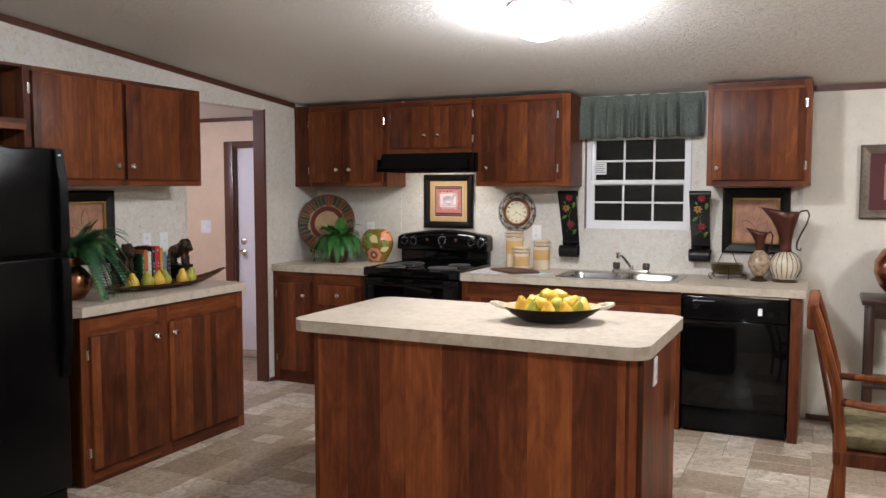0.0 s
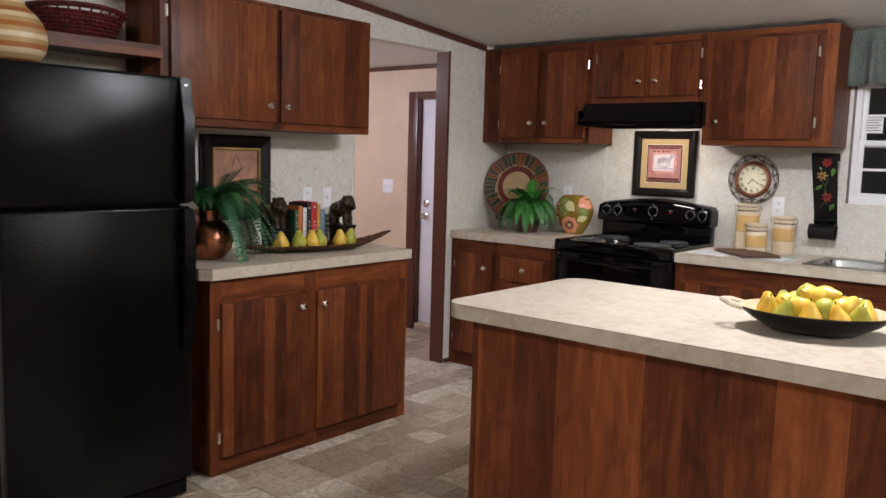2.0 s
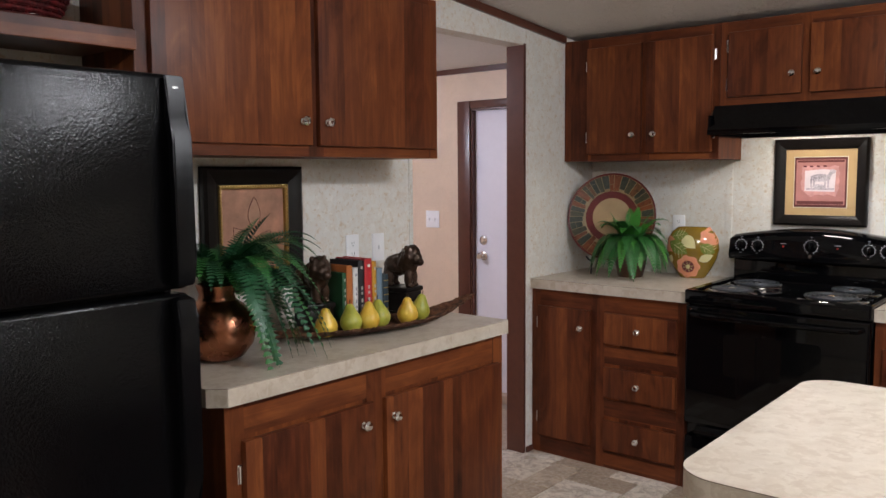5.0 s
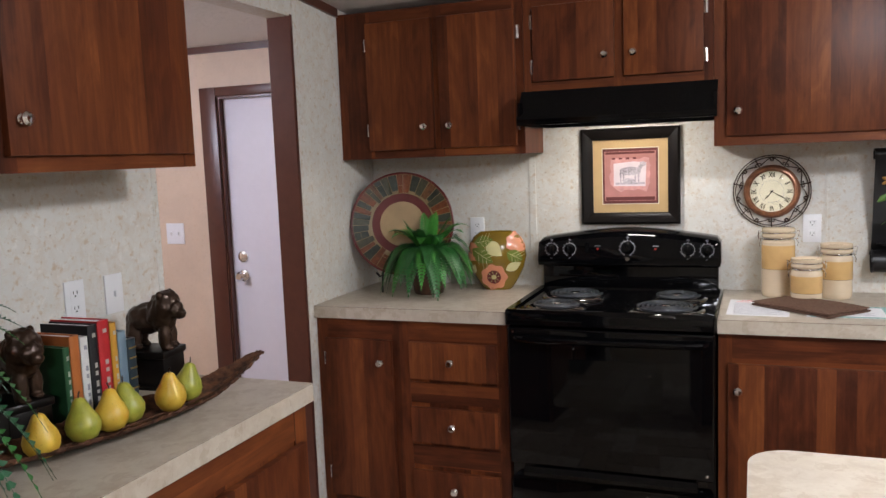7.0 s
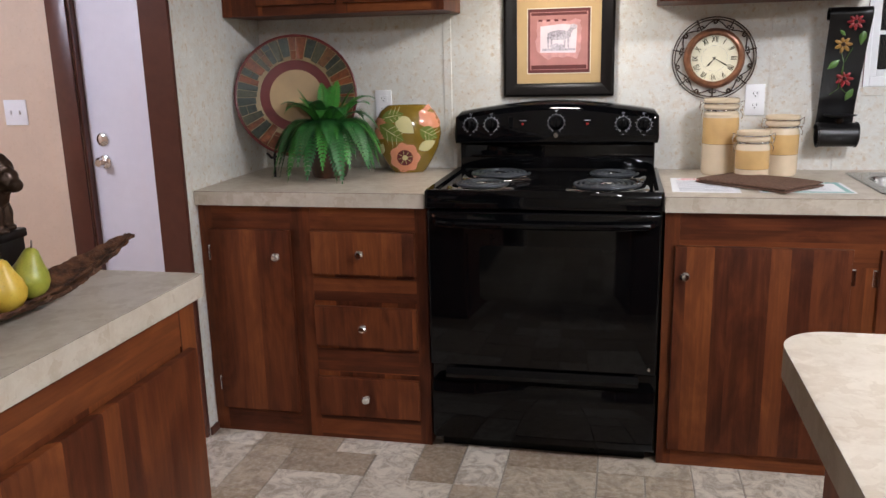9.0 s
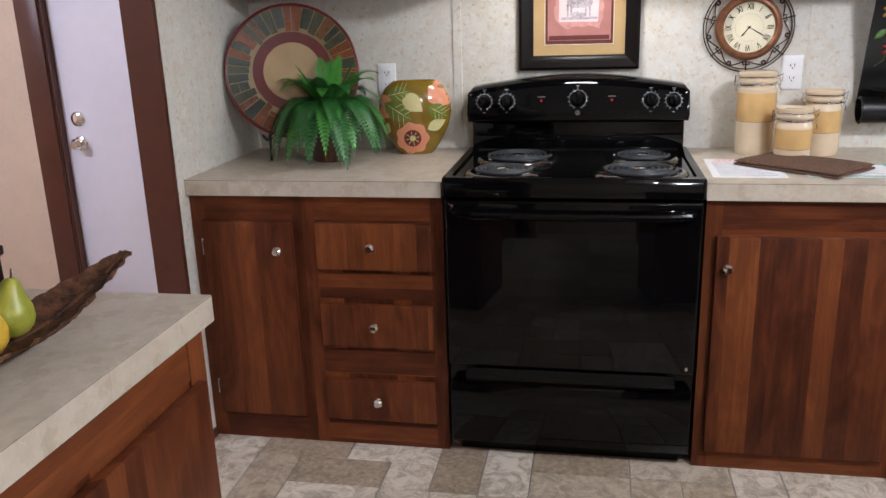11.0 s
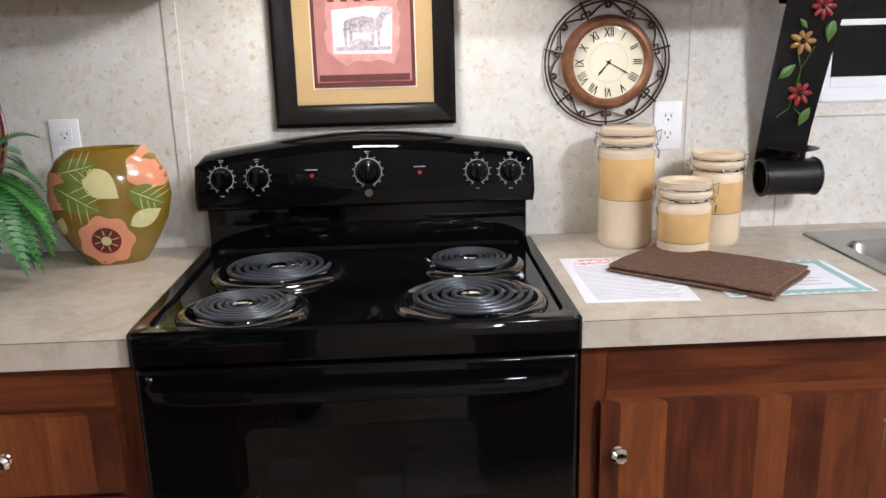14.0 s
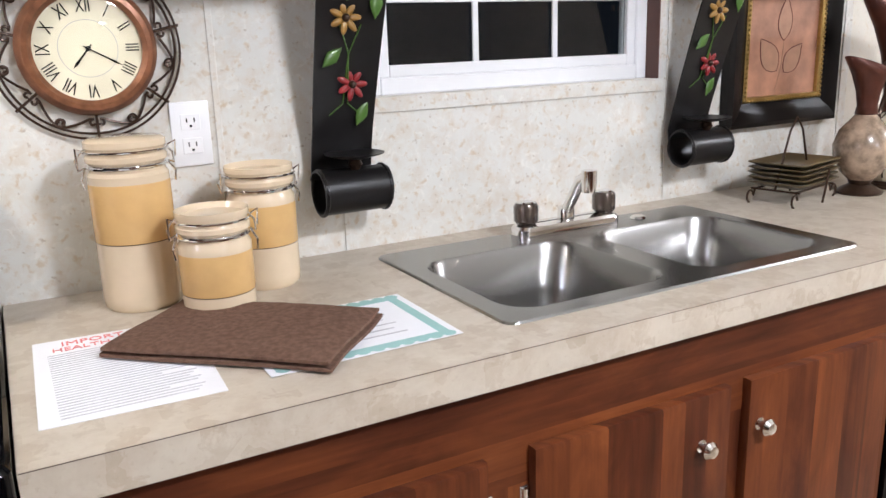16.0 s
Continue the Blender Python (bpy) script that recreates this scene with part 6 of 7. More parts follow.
def leaf_outline(cu, cz, ln, wd, ang, n=10):
    pts = [(-ln / 2 + ln * k / n, wd * math.sin(math.pi * (k / n) ** 0.85)) for k in range(n + 1)]
    pts += [(x, -z) for x, z in pts[-2:0:-1]]
    a = radians(ang)
    return [(cu + x * math.cos(a) - z * math.sin(a), cz + x * math.sin(a) + z * math.cos(a)) for x, z in pts]


for cu, cz, rad in ((-0.012, 0.062, 0.057), (0.092, 0.215, 0.046), (-0.118, 0.175, 0.044)):
    paint("painted_flower", [(cu + rad * (1 + 0.07 * math.cos(7 * q)) * math.cos(q), cz + rad * (1 + 0.07 * math.cos(7 * q)) * math.sin(q)) for q in [2 * math.pi * k / 42 for k in range(42)]], cu, cz, M_CORAL)
paint("flower_eye", [(-0.012 + 0.031 * math.cos(q), 0.062 + 0.031 * math.sin(q)) for q in [2 * math.pi * k / 24 for k in range(24)]], -0.012, 0.062, M_RED, 0.002)
paint("flower_heart", [(-0.012 + 0.011 * math.cos(q), 0.062 + 0.011 * math.sin(q)) for q in [2 * math.pi * k / 14 for k in range(14)]], -0.012, 0.062, M_CREAMG, 0.0028)
for k in range(8):
    q = 2 * math.pi * k / 8 + 0.2
    paint("flower_ray", leaf_outline(-0.012 + 0.02 * math.cos(q), 0.062 + 0.02 * math.sin(q), 0.018, 0.0013, math.degrees(q), 4), -0.012 + 0.02 * math.cos(q), 0.062 + 0.02 * math.sin(q), M_CREAMG, 0.0026)
for cu, cz, ln, wd, ang, mm in ((-0.06, 0.158, 0.112, 0.034, -32, M_LEAFG), (-0.055, 0.222, 0.088, 0.025, 12, M_LEAFG), (-0.008, 0.188, 0.092, 0.031, -42, M_CREAMG), (0.082, 0.153, 0.078, 0.028, -30, M_LEAFG), (0.075, 0.108, 0.072, 0.02, 25, M_CREAMG), (-0.105, 0.095, 0.05, 0.016, 70, M_CREAMG)):
    paint("painted_leaf", leaf_outline(cu, cz, ln, wd, ang), cu, cz, mm, 0.0016)
    if mm is M_LEAFG:
        a = radians(ang)
        for w2, l2, dx, ang2 in ((0.0012, ln * 0.95, 0, 0), (0.0009, wd * 1.7, -ln * 0.2, 55), (0.0009, wd * 1.9, 0.0, 55), (0.0009, wd * 1.6, ln * 0.18, 55), (0.0009, wd * 1.7, -ln * 0.2, -55), (0.0009, wd * 1.9, 0.0, -55), (0.0009, wd * 1.6, ln * 0.18, -55)):
            o = dx + (0 if ang2 == 0 else l2 / 2 * math.cos(radians(ang2)))
            oz = 0 if ang2 == 0 else l2 / 2 * math.sin(radians(ang2))
            paint("leaf_vein", leaf_outline(cu + o * math.cos(a) - oz * math.sin(a), cz + o * math.sin(a) + oz * math.cos(a), l2, w2, ang + ang2, 4), cu + o * math.cos(a) - oz * math.sin(a), cz + o * math.sin(a) + oz * math.cos(a), M_CREAMG, 0.0022)


# ---- pears ----
def pear(m, green, group, sc=1.0):
    t = thing("pear", "green pear" if green else "yellow pear", "pear", m @ Matrix.Diagonal((sc, sc, sc, 1)), group)
    t["label"] = ("glossy green pear" if green else "glossy ripe yellow pear") + (" in the wooden bowl" if group.endswith("bowl") else " in the leaf-shaped tray")
    part("fruit", lathe([(0, 0.003), (0.012, 0.0), (0.026, 0.006), (0.036, 0.022), (0.038, 0.036), (0.033, 0.053), (0.023, 0.069), (0.017, 0.082), (0.013, 0.091), (0.006, 0.096), (0, 0.0955)], 24), M_PEARG if green else M_PEARY, t)
    part("stalk", tube([(0, 0, 0.094), (0.001, 0, 0.102), (0.004, 0.001, 0.11)], 0.0017, 6), M_BRONZE, t, "brown stalk")
    return t


# ---- leaf tray with pears ----
tr = thing("leaf_tray", "long brown woven leaf-shaped tray with upturned tips", "tray")
bm = bmesh.new()
T0, T1 = Vector((-3.62, 2.97)), Vector((-3.462, 3.81))
nn, mm_ = 96, 12
ax = (T1 - T0).normalized()
sd = Vector((-ax.y, ax.x))
rows = []
rr = random.Random(8)
for lay in (1, 0):
    for i in range(nn + 1):
        s = i / nn
        c = T0 + (T1 - T0) * s
        wv = 0.092 * math.sin(math.pi * (0.03 + 0.94 * s)) ** 0.75 * (1 - 0.45 * s ** 4) + rr.uniform(-0.006, 0.004) + 0.004
        zc = CT + 0.004 + 0.028 * (2 * s - 1) ** 2 + 0.05 * max(0, (s - 0.72) / 0.28) ** 1.6
        row = []
        for j in range(mm_ + 1):
            v = 2 * j / mm_ - 1
            q = c + sd * wv * v
            row.append(bm.verts.new((q.x, q.y, zc + 0.028 * abs(v) ** 1.8 * math.sin(math.pi * min(1, max(0, s))) ** 0.5 + (0.006 if lay else 0) + rr.uniform(-0.0022, 0.0022))))
        rows.append(row)
half = nn + 1
for base in (0, half):
    for i in range(nn):
        for j in range(mm_):
            bm.faces.new((rows[base + i][j], rows[base + i + 1][j], rows[base + i + 1][j + 1], rows[base + i][j + 1]))
for i in range(nn):
    for j in (0, mm_):
        bm.faces.new((rows[i][j], rows[i + 1][j], rows[half + i + 1][j], rows[half + i][j]))
for i in (0, nn):
    for j in range(mm_):
        bm.faces.new((rows[i][j], rows[i][j + 1], rows[half + i][j + 1], rows[half + i][j]))
part("leaf_body", bm, M_LEAFTRAY, tr)
part("midrib", tube([((T0 + (T1 - T0) * s).x, (T0 + (T1 - T0) * s).y, CT + 0.010 + 0.028 * (2 * s - 1) ** 2 + 0.05 * max(0, (s - 0.72) / 0.28) ** 1.6) for s in [k / 20 for k in range(21)]], 0.004, 6), M_LEAFTRAY, tr)
for x, y, g, tilt, tz in ((-3.57, 3.165, False, 6, 0), (-3.555, 3.265, True, -8, 50), (-3.545, 3.335, False, 9, 200), (-3.55, 3.40, True, -7, 90), (-3.52, 3.505, False, 8, 10), (-3.535, 3.575, True, 10, 120)):
    pear(pose(x, y, CT + 0.0135, tilt, tilt / 2, tz), g, "pears in the tray", 1.0)

# ---- bowl of pears on the island ----
BXC, BYC = -1.115, 3.21
bw = thing("fruit_bowl", "black wooden bowl with pale rim and handles on the island", "bowl", pose(BXC, BYC, CT, 0, 0, 20) @ Matrix.Scale(0.95, 4))
part("shell", lathe([(0, 0.0), (0.09, 0.0), (0.13, 0.006), (0.185, 0.035), (0.222, 0.062), (0.229, 0.07), (0.226, 0.073)], 56, sy=0.8), M_FRAMEB, bw, "black outside of the bowl")
part("lining", lathe([(0.226, 0.0735), (0.215, 0.068), (0.18, 0.045), (0.12, 0.016), (0, 0.01)], 56, sy=0.8), plain("pale_wood_lining", (0.50, 0.37, 0.22), 0.5, var=0.25, scale=14), bw, "pale wood inside")
for s in (-1, 1):
    part("handle", tube([(s * 0.215, -0.05, 0.068), (s * 0.255, -0.045, 0.078), (s * 0.28, 0.0, 0.083), (s * 0.255, 0.045, 0.078), (s * 0.215, 0.05, 0.068)], 0.0095, 8), M_STONEW, bw, "pale carved handle")
rr = random.Random(17)
spots = [(0.135 * math.cos(q), 0.10 * math.sin(q), 0.056, 14) for q in [2 * math.pi * k / 11 for k in range(11)]]
spots += [(0.078 * math.cos(q), 0.058 * math.sin(q), 0.082, 60) for q in [0.5 + 2 * math.pi * k / 7 for k in range(7)]]
spots += [(0.03 * math.cos(q), 0.025 * math.sin(q), 0.11, 75) for q in (0.3, 2.4, 4.4)] + [(0.0, 0.0, 0.05, 80)]
for k, (x, y, z, lie) in enumerate(spots):
    v = Matrix.Rotation(radians(20), 4, "Z") @ Vector((x, y, 0))
    m = pose(BXC + v.x, BYC + v.y, CT + z, 0, 0, rr.uniform(0, 360)) @ pose(0, 0, 0, lie + rr.uniform(-14, 14)) @ Matrix.Translation((0, 0, -0.036))
    pear(m, k % 3 == 1, "pears in the bowl", rr.uniform(0.84, 0.94))


# ---- books and bookends ----
def bookend(x, y, flip, turn):
    t = thing("lion_bookend", "dark bronze standing lion bookend on black plinth", "bookend", pose(x, y, CT, 0, 0, flip), "bookends")
    bm = box(-0.05, 0.05, -0.05, 0.05, 0.012, 0.088, 0.003)
    box(-0.058, 0.058, -0.058, 0.058, 0.0, 0.014, 0.004, bm=bm)
    box(-0.056, 0.056, -0.056, 0.056, 0.086, 0.106, 0.005, bm=bm)
    part("plinth", bm, M_FRAMEB, t, "black stepped plinth")
    bm = bmesh.new()
    for cx, cy, cz, rx, ry, rz in ((0.0, -0.02, 0.19, 0.042, 0.058, 0.042), (0.0, -0.055, 0.185, 0.034, 0.028, 0.04), (0.002, 0.025, 0.205, 0.045, 0.042, 0.056), (0.008, 0.045, 0.225, 0.04, 0.036, 0.045), (0.012, 0.066, 0.218, 0.026, 0.026, 0.028), (0.014, 0.086, 0.206, 0.017, 0.017, 0.016),
                                   (0.022, 0.04, 0.14, 0.017, 0.018, 0.044), (-0.022, 0.03, 0.14, 0.017, 0.018, 0.044), (0.022, -0.055, 0.145, 0.02, 0.022, 0.047), (-0.022, -0.062, 0.145, 0.02, 0.022, 0.047),
                                   (0.022, 0.048, 0.112, 0.014, 0.018, 0.008), (-0.02, 0.038, 0.112, 0.014, 0.018, 0.008), (0.022, -0.045, 0.112, 0.014, 0.018, 0.008), (-0.02, -0.05, 0.112, 0.014, 0.018, 0.008),
                                   (0.036, 0.04, 0.258, 0.01, 0.009, 0.012), (-0.016, 0.04, 0.258, 0.01, 0.009, 0.012), (0.0, -0.084, 0.16, 0.007, 0.008, 0.045)):
        tmp = bmesh.new()
        bmesh.ops.create_icosphere(tmp, subdivisions=3, radius=1)
        for v in tmp.verts:
            v.co *= 1 + 0.2 * noise.noise(v.co * 5 + Vector((cx, cy, cz)) * 50)
        merge(bm, tmp, Matrix.Translation((cx, cy, cz)) @ Matrix.Diagonal((rx, ry, rz, 1)))
    fig = part("figure", bm, M_BRONZE, t, "dark bronze lion figure")
    fig.matrix_basis = Matrix.Rotation(radians(turn), 4, "Z")
    rm = fig.modifiers.new("fuse", "REMESH")
    rm.mode, rm.voxel_size, rm.use_smooth_shade = "VOXEL", 0.0032, True


bookend(-3.712, 3.236, -12, -80)
bookend(-3.735, 3.718, 6, -88)
M_SPINE = plain("pale_spine_lettering", (0.45, 0.43, 0.38), 0.6)
BOOKS = [("dark green book", (0.02, 0.08, 0.03), 0.02, 0.2, "bars"), ("orange book", (0.42, 0.13, 0.03), 0.03, 0.222, ""), ("white book", (0.66, 0.66, 0.64), 0.025, 0.213, "bars"), ("black book", (0.012, 0.012, 0.014), 0.03, 0.236, "bars"),
         ("red book", (0.45, 0.02, 0.025), 0.038, 0.24, "bars"), ("yellow book", (0.52, 0.27, 0.03), 0.022, 0.228, "bars"), ("grey-blue book", (0.16, 0.23, 0.29), 0.03, 0.20, ""), ("dark striped book", (0.02, 0.035, 0.045), 0.03, 0.175, "stripes")]
yb = 3.325
for k, (nm, col, wd, ht, style) in enumerate(BOOKS):
    t = thing("book", nm + " standing between the bookends", "book", pose(-3.66, yb, CT), "books")
    mc = plain(nm.replace(" ", "_") + "_cover", col, 0.42, var=0.15)
    bm = box(-0.15, -0.004, 0.0, 0.0025, 0, ht)
    box(-0.15, -0.004, wd - 0.0035, wd - 0.001, 0, ht, bm=bm)
    merge(bm, lathe([(0, 0), (1, 0), (1, 1), (0, 1)], 14), Matrix.Translation((-0.004, (wd - 0.001) / 2, 0)) @ Matrix.Diagonal((0.005, (wd - 0.001) / 2, ht, 1)))
    part("cover", bm, mc, t)
    part("pages", box(-0.147, -0.005, 0.0027, wd - 0.0037, 0.003, ht - 0.004), M_PAPER, t, "pale page edges", smooth=False)
    ink = M_INK if col[0] > 0.6 else M_SPINE
    if style == "bars":
        z = 0.05
        for q in range(5):
            hgt = (0.012, 0.008, 0.014, 0.01, 0.012)[q]
            part("spine_bar", box(-0.001, 0.0016, wd * 0.36, wd * 0.62, z, z + hgt), ink, t, smooth=False)
            z += hgt + 0.008 + 0.006 * (q == 2)
        part("spine_bar", box(-0.001, 0.0016, wd * 0.32, wd * 0.64, ht - 0.03, ht - 0.02), ink, t, smooth=False)
    elif style == "stripes":
        for q in range(6):
            part("spine_band", box(-0.001, 0.0016, wd * 0.1, wd * 0.88, 0.02 + 0.026 * q, 0.024 + 0.026 * q), M_GOLD, t, smooth=False)
    yb += wd + 0.001

# ---- over the refrigerator ----
ja = thing("striped_jar", "tan and terracotta striped pottery jar on the refrigerator", "jar", pose(-3.46, 1.86, 1.683) @ Matrix.Scale(0.87, 4))
JP = [(0.085, 0.0), (0.125, 0.02), (0.15, 0.055), (0.158, 0.09), (0.155, 0.13), (0.14, 0.17), (0.115, 0.205), (0.085, 0.23), (0.07, 0.26)]
jm = [plain("jar_tan", (0.42, 0.27, 0.12), 0.4, var=0.15), plain("jar_cream", (0.62, 0.50, 0.31), 0.4, var=0.12), plain("jar_terracotta", (0.36, 0.12, 0.03), 0.4, var=0.15)]


def jar_r(z):
    for (r0, z0), (r1, z1) in zip(JP, JP[1:]):
        if z0 <= z <= z1:
            return r0 + (r1 - r0) * (z - z0) / (z1 - z0)
    return JP[-1][0]


for k in range(13):
    z0, z1 = 0.26 * k / 13, 0.26 * (k + 1) / 13
    part("stripe", lathe([(jar_r(z0), z0), (jar_r((z0 + z1) / 2) + 0.001, (z0 + z1) / 2), (jar_r(z1), z1)], 44), jm[(2, 0, 1, 2, 0, 1, 0, 2, 0, 1, 2, 0, 1)[k]], ja, "glazed stripe")
part("bottom", lathe([(0, 0), (0.085, 0.0)], 44), jm[0], ja)
part("rim", lathe([(0.07, 0.26), (0.078, 0.268), (0.07, 0.274), (0.06, 0.265), (0, 0.25)], 44), jm[0], ja)

ba = thing("wicker_basket", "dark red wicker basket on the open shelf", "basket", pose(-3.765, 2.27, 1.8155))
for k in range(9):
    z, rx = 0.006 + 0.0145 * k, 0.72 + 0.034 * k
    pts = []
    for i in range(72):
        q = 2 * math.pi * i / 72
        w = 1 + 0.014 * (1 if (i // 2 + k) % 2 else -1)
        pts.append((0.115 * rx * w * math.cos(q), 0.185 * rx * w * math.sin(q), z))
    part("weave", tube(pts, 0.0068, 6, closed=True), M_WICKER, ba)
bm = bmesh.new()
for i in range(26):
    q = 2 * math.pi * i / 26
    tube([(0.115 * f * math.cos(q), 0.185 * f * math.sin(q), z) for f, z in ((0.72, 0.002), (1.0, 0.14))], 0.004, 5, bm)
part("stakes", bm, M_WICKER, ba)
part("rim", tube([(0.122 * math.cos(2 * math.pi * i / 48), 0.195 * math.sin(2 * math.pi * i / 48), 0.142 + 0.006 * math.cos(4 * math.pi * i / 48)) for i in range(48)], 0.011, 8, closed=True), M_WICKER, ba)
part("floor_mat", lathe([(0, 0.001), (0.083, 0.001), (0.083, 0.006), (0, 0.006)], 40, sy=1.6), M_WICKER, ba)

# ---- worktop end: plate rack and ewers ----
pr = thing("plate_rack", "bronze wire rack holding square olive plates", "plate rack", pose(-0.61, 5.33, CT, 0, 0, 12))
bm = bmesh.new()
for s in (-1, 1):
    for c in (-1, 1):
        pts = [(s * 0.085, c * 0.05, 0.035)] + [(s * (0.085 + 0.012) + s * 0.014 * math.cos(q), c * 0.055, 0.017 + 0.0145 * math.sin(q)) for q in [math.pi - 0.5 * k for k in range(0, 10)]]
        tube(pts, 0.0028, 6, bm)
    tube([(s * 0.085, -0.06, 0.035), (s * 0.085, 0.06, 0.035)], 0.0028, 6, bm)
tube([(-0.085, 0.05, 0.035), (0.085, 0.05, 0.035)], 0.0028, 6, bm)
tube([(-0.085, -0.05, 0.035), (0.085, -0.05, 0.035)], 0.0028, 6, bm)
tube([(-0.085, 0.0, 0.035), (-0.03, 0, 0.17), (0.0, 0, 0.20), (0.03, 0, 0.17), (0.085, 0.0, 0.035)], 0.0026, 6, bm)
tube([(0.0, -0.075, 0.003), (0.0, -0.08, 0.04), (0.0, -0.085, 0.085)], 0.0028, 6, bm)
part("wire_frame", bm, M_BRONZE, pr)
M_PLATEO = plain("olive_plate_glaze", (0.105, 0.075, 0.033), 0.3, var=0.5, scale=25, coat=0.3)
for k in range(5):
    bm = bmesh.new()
    lp = [[bm.verts.new((x, y, z)) for x, y in ring] for ring, z in ((rounded(-0.06, 0.06, -0.05, 0.05, 0.01, 3), 0.0), (rounded(-0.095, 0.095, -0.072, 0.072, 0.012, 3), 0.014), (rounded(-0.093, 0.093, -0.07, 0.07, 0.012, 3), 0.016), (rounded(-0.058, 0.058, -0.048, 0.048, 0.01, 3), 0.005))]
    for a, b in zip(lp, lp[1:]):
        for q in range(len(a)):
            bm.faces.new((a[q], a[(q + 1) % len(a)], b[(q + 1) % len(b)], b[q]))
    bm.faces.new(lp[0][::-1])
    bm.faces.new(lp[-1])
    pp = solid("square_plate", bm, M_PLATEO, "olive brown square plate stacked in the wire rack", "plate", pose(-0.61, 5.33, CT + 0.038 + 0.0115 * k, 0, 0, 12 + (1.5 if k % 2 else -1)), "stacked plates")


def ewer(x, y, label, prof, ribs, neck, body_mat, top_z, handle, turn, foot):
    t = thing("ewer", label, "ewer", pose(x, y, CT, 0, 0, turn), "ewers")
    part("foot", lathe(foot, 32), M_BRONZE, t, "dark bronze foot")
    part("body", lathe(prof, 40), body_mat, t)
    if ribs:
        bm = bmesh.new()
        for k in range(ribs):
            q = 2 * math.pi * k / ribs
            tube([((r + 0.0015) * math.cos(q), (r + 0.0015) * math.sin(q), z) for r, z in prof[1:]], 0.0022, 5, bm)
        part("ribs", bm, M_BRONZE, t, "dark vertical ribs")
    bm = bmesh.new()
    rings = []
    for r, z, spout in neck:
        ring = []
        for k in range(28):
            q = 2 * math.pi * k / 28
            e = 1 + spout * max(0, -math.cos(q)) ** 3
            ring.append(bm.verts.new((r * e * math.cos(q), r * math.sin(q), z + spout * 0.03 * max(0, -math.cos(q)) ** 2)))
        rings.append(ring)
    for a, b in zip(rings, rings[1:]):
        for k in range(28):
            bm.faces.new((a[k], a[(k + 1) % 28], b[(k + 1) % 28], b[k]))
    nk = part("neck", bm, M_NECK, t, "red-brown flared neck with spout")
    mdf = nk.modifiers.new("thick", "SOLIDIFY")
    mdf.thickness = 0.003
    part("handle", tube(handle, 0.0055, 8), M_BRONZE, t, "dark iron handle")
    return t


M_NECK = plain("red_brown_metal", (0.085, 0.026, 0.016), 0.32, 0.4, var=0.4, scale=25)
M_MOTTLE = plain("mottled_ivory_brown", (0.36, 0.26, 0.18), 0.24, var=0.92, scale=34, coat=0.5)
ewer(-0.262, 5.31, "tall ribbed ivory ewer with red-brown flared neck", [(0.06, 0.018), (0.07, 0.03), (0.092, 0.075), (0.096, 0.105), (0.085, 0.145), (0.06, 0.175), (0.036, 0.19)], 18,
     [(0.036, 0.19, 0), (0.03, 0.21, 0), (0.032, 0.26, 0.05), (0.045, 0.33, 0.25), (0.062, 0.39, 0.6), (0.078, 0.44, 0.95)], M_STONEW, 0.44,
     [(0.055, 0, 0.415), (0.085, 0, 0.445), (0.118, 0, 0.45), (0.13, 0, 0.42), (0.118, 0, 0.37), (0.08, 0, 0.29), (0.062, 0, 0.24), (0.066, 0, 0.205), (0.085, 0, 0.20), (0.088, 0, 0.215)], 0,
     [(0, 0.0), (0.075, 0.0), (0.078, 0.006), (0.06, 0.012), (0.058, 0.02), (0, 0.02)])
ewer(-0.412, 5.29, "small mottled ivory and brown ewer with flared spout", [(0.03, 0.035), (0.05, 0.055), (0.068, 0.095), (0.07, 0.12), (0.058, 0.155), (0.036, 0.18), (0.024, 0.195)], 0,
     [(0.024, 0.195, 0), (0.02, 0.215, 0), (0.025, 0.25, 0.1), (0.036, 0.285, 0.5), (0.046, 0.31, 0.9)], M_MOTTLE, 0.31,
     [(0.035, 0, 0.295), (0.06, 0, 0.315), (0.075, 0, 0.29), (0.068, 0, 0.24), (0.05, 0, 0.19), (0.054, 0, 0.165)], 0,
     [(0, 0.0), (0.052, 0.0), (0.056, 0.006), (0.04, 0.016), (0.025, 0.024), (0.03, 0.036), (0, 0.036)])

# ---- dining corner ----
ch = thing("dining_armchair", "reddish-brown wooden dining armchair with green patterned seat", "chair", pose(0.222, 3.62, 0, 0, 0, -90))
for s in (-1, 1):
    part("back_post", tube([(s * 0.25, -0.20, 0.0), (s * 0.25, -0.17, 0.22), (s * 0.25, -0.17, 0.45), (s * 0.25, -0.195, 0.7), (s * 0.25, -0.265, 0.95), (s * 0.25, -0.292, 1.03)], 0.021, 10), M_CHAIR, ch)
    part("front_leg", tube([(s * 0.26, 0.26, 0.0), (s * 0.26, 0.255, 0.2), (s * 0.26, 0.25, 0.43)], 0.02, 10, taper=[0.75, 0.9, 1.1]), M_CHAIR, ch)
    part("arm", tube([(s * 0.25, -0.18, 0.645), (s * 0.275, -0.05, 0.64), (s * 0.28, 0.12, 0.632), (s * 0.27, 0.22, 0.612)], 0.017, 8), M_CHAIR, ch)
    part("arm_support", tube([(s * 0.272, 0.16, 0.628), (s * 0.265, 0.13, 0.53), (s * 0.262, 0.15, 0.42)], 0.014, 8), M_CHAIR, ch)
part("top_rail", box(-0.27, 0.27, -0.312, -0.272, 0.93, 1.035, 0.012, 3), M_CHAIR, ch)
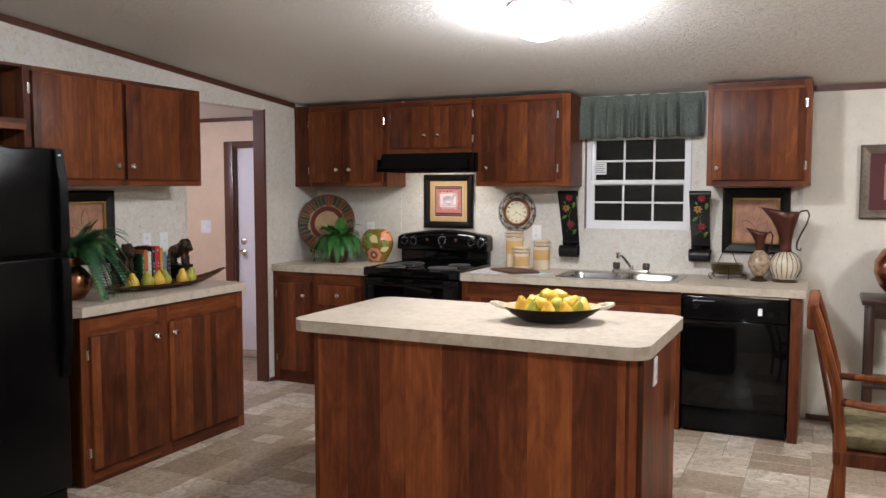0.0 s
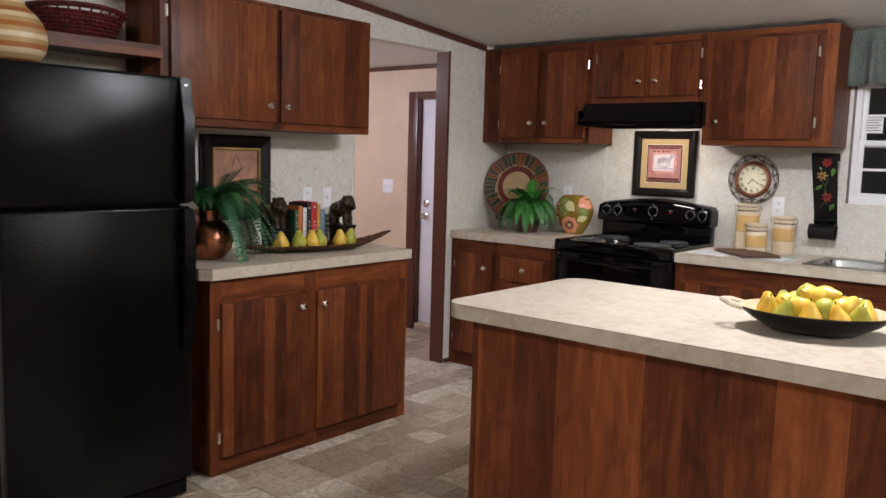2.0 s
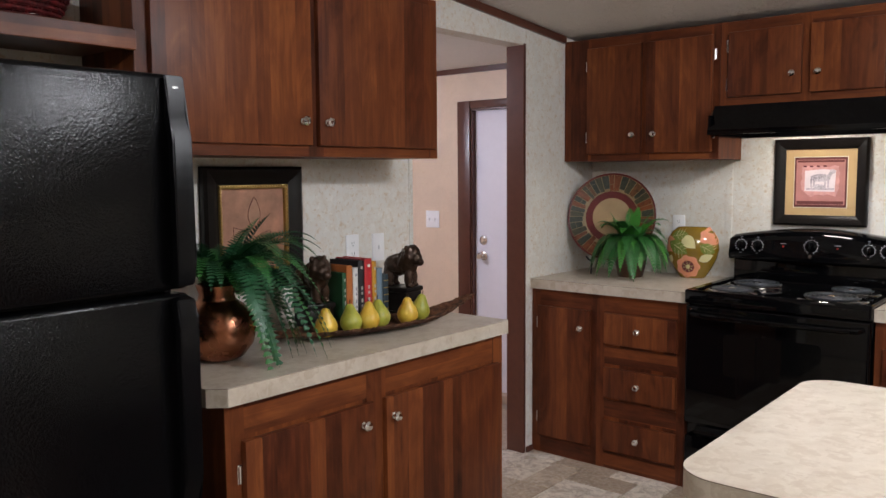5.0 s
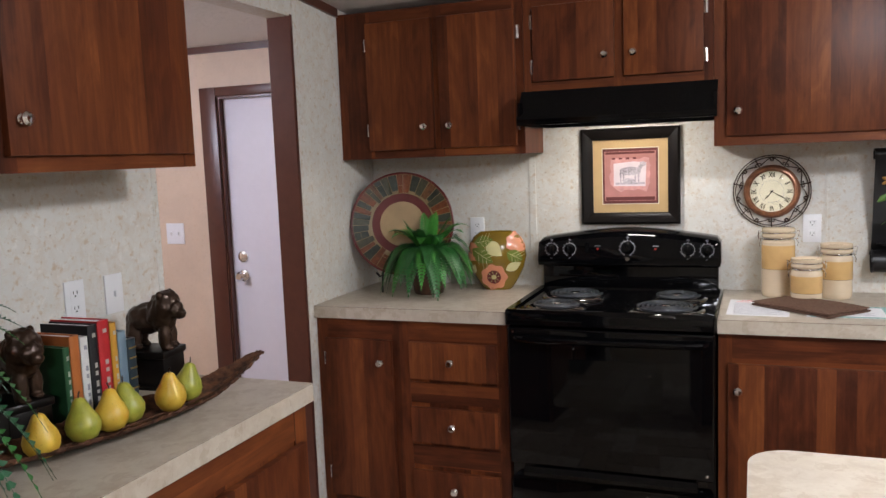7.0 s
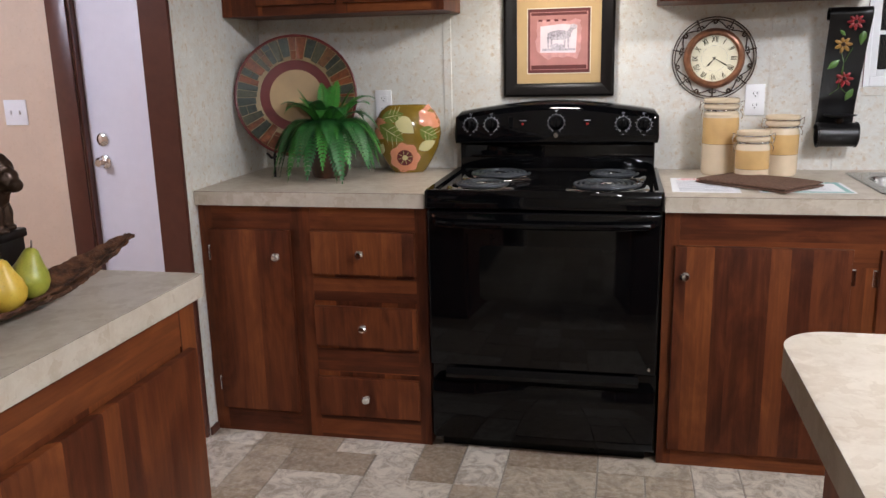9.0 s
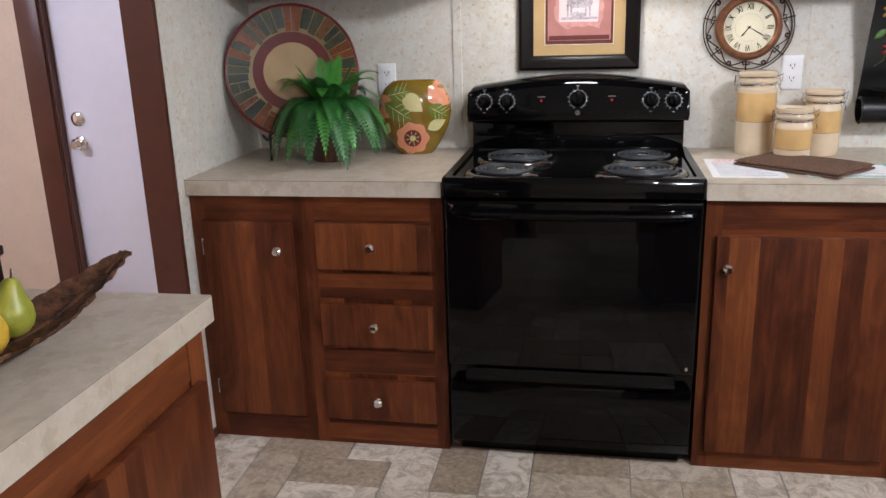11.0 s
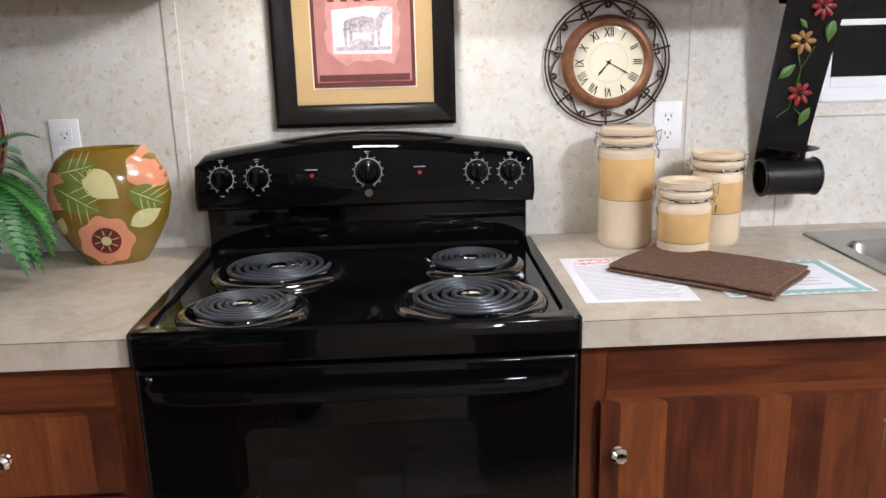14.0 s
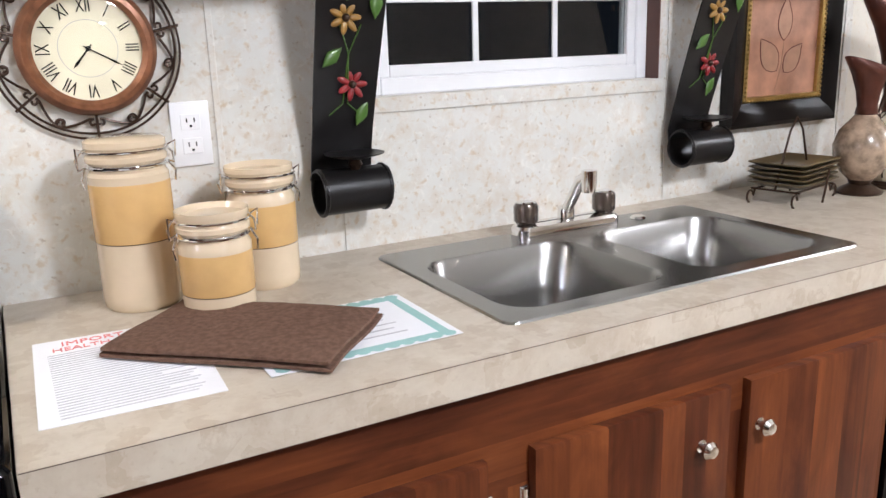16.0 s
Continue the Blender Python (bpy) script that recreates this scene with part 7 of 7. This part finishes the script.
part("splat", box(-0.08, 0.08, -0.0075, 0.0075, -0.24, 0.24, 0.004), M_CHAIR, ch).matrix_basis = pose(0, -0.242, 0.7, 11)
part("seat_frame", box(-0.27, 0.27, -0.2, 0.27, 0.385, 0.45, 0.01, 3), M_CHAIR, ch)
part("seat_cushion", box(-0.255, 0.255, -0.165, 0.265, 0.452, 0.505, 0.022, 4), M_CUSHION, ch, "green patterned seat cushion")

co = thing("console_table", "dark mahogany console table against the dining wall", "table")
part("tabletop", box(0.17, 1.25, 5.12, 5.49, 0.815, 0.85, 0.006), M_MAHOG, co)
part("apron", box(0.2, 1.22, 5.15, 5.46, 0.735, 0.814, 0.003), M_MAHOG, co)
part("lower_shelf", box(0.19, 1.23, 5.14, 5.47, 0.32, 0.345, 0.004), M_MAHOG, co)
for x in (0.195, 1.18):
    for y in (5.145, 5.42):
        part("leg", box(x, x + 0.045, y, y + 0.045, 0, 0.815, 0.004), M_MAHOG, co)
cv = thing("copper_vase", "large round hammered copper vase on the console table", "vase", pose(0.40, 5.30, 0.85))
part("body", lathe([(0, 0), (0.07, 0), (0.085, 0.01), (0.14, 0.07), (0.17, 0.15), (0.165, 0.22), (0.13, 0.28), (0.08, 0.32), (0.06, 0.335), (0.07, 0.36), (0.06, 0.36), (0.05, 0.33), (0, 0.32)], 48), M_COPPER, cv)


# ---- floor tiles ----
def lay_tiles():
    rnd = random.Random(11)
    mod, gap = 0.152, 0.004
    x_a, y_a = -6.3, -3.1
    nx, ny = int((EAST - x_a) / mod), int((W + 0.02 - y_a) / mod)
    used = np.zeros((nx, ny), bool)
    meshes, near, far = {}, 0, bmesh.new()

    def shape(a, b):
        bm = bmesh.new()
        w, h, e = a * mod / 2 - gap / 2, b * mod / 2 - gap / 2, 0.0015
        lo = [bm.verts.new(c) for c in ((-w, -h, -0.0035), (w, -h, -0.0035), (w, h, -0.0035), (-w, h, -0.0035))]
        hi = [bm.verts.new(c) for c in ((-w + e, -h + e, 0), (w - e, -h + e, 0), (w - e, h - e, 0), (-w + e, h - e, 0))]
        bm.faces.new(hi)
        for k in range(4):
            bm.faces.new((lo[k], lo[(k + 1) % 4], hi[(k + 1) % 4], hi[k]))
        return bm

    cells = [(i, j) for j in range(ny) for i in range(nx)]
    for i, j in cells:
        if used[i, j]:
            continue
        options = [(2, 2), (2, 2), (2, 1), (1, 2), (1, 1), (1, 1)]
        rnd.shuffle(options)
        for a, b in options + [(1, 1)]:
            if i + a <= nx and j + b <= ny and not used[i:i + a, j:j + b].any():
                break
        used[i:i + a, j:j + b] = True
        cx, cy = x_a + (i + a / 2) * mod, y_a + (j + b / 2) * mod
        inside = (-3.4 < cx < -2.0 and 3.2 < cy < 4.95) or (-3.35 < cx < -2.25 and 1.6 < cy < 3.2) or (-4.1 < cx < -3.3 and 3.9 < cy < 5.0) or (-2.0 < cx < -0.2 and 4.2 < cy < 4.95)
        if inside and near < 300:
            if (a, b) not in meshes:
                meshes[a, b] = to_mesh("tile", shape(a, b), M_TILE, False)
            ob = new("tile", meshes[a, b])
            ob.parent = floor
            ob.location = (cx, cy, 0)
            near += 1
        else:
            bm2 = shape(a, b)
            bm2.transform(Matrix.Translation((cx, cy, 0)))
            rest.append(bm2)


rest = []
lay_tiles()
verts, faces = [], []
for b in rest:
    n0 = len(verts)
    b.verts.index_update()
    verts += [tuple(v.co) for v in b.verts]
    faces += [tuple(n0 + v.index for v in f.verts) for f in b.faces]
    b.free()
me = bpy.data.meshes.new("floor_tiles")
me.from_pydata(verts, [], faces)
me.materials.append(M_TILE)
ob = new("far_tiles", me)
ob.parent = floor
tagged(ob, kind="stuff")
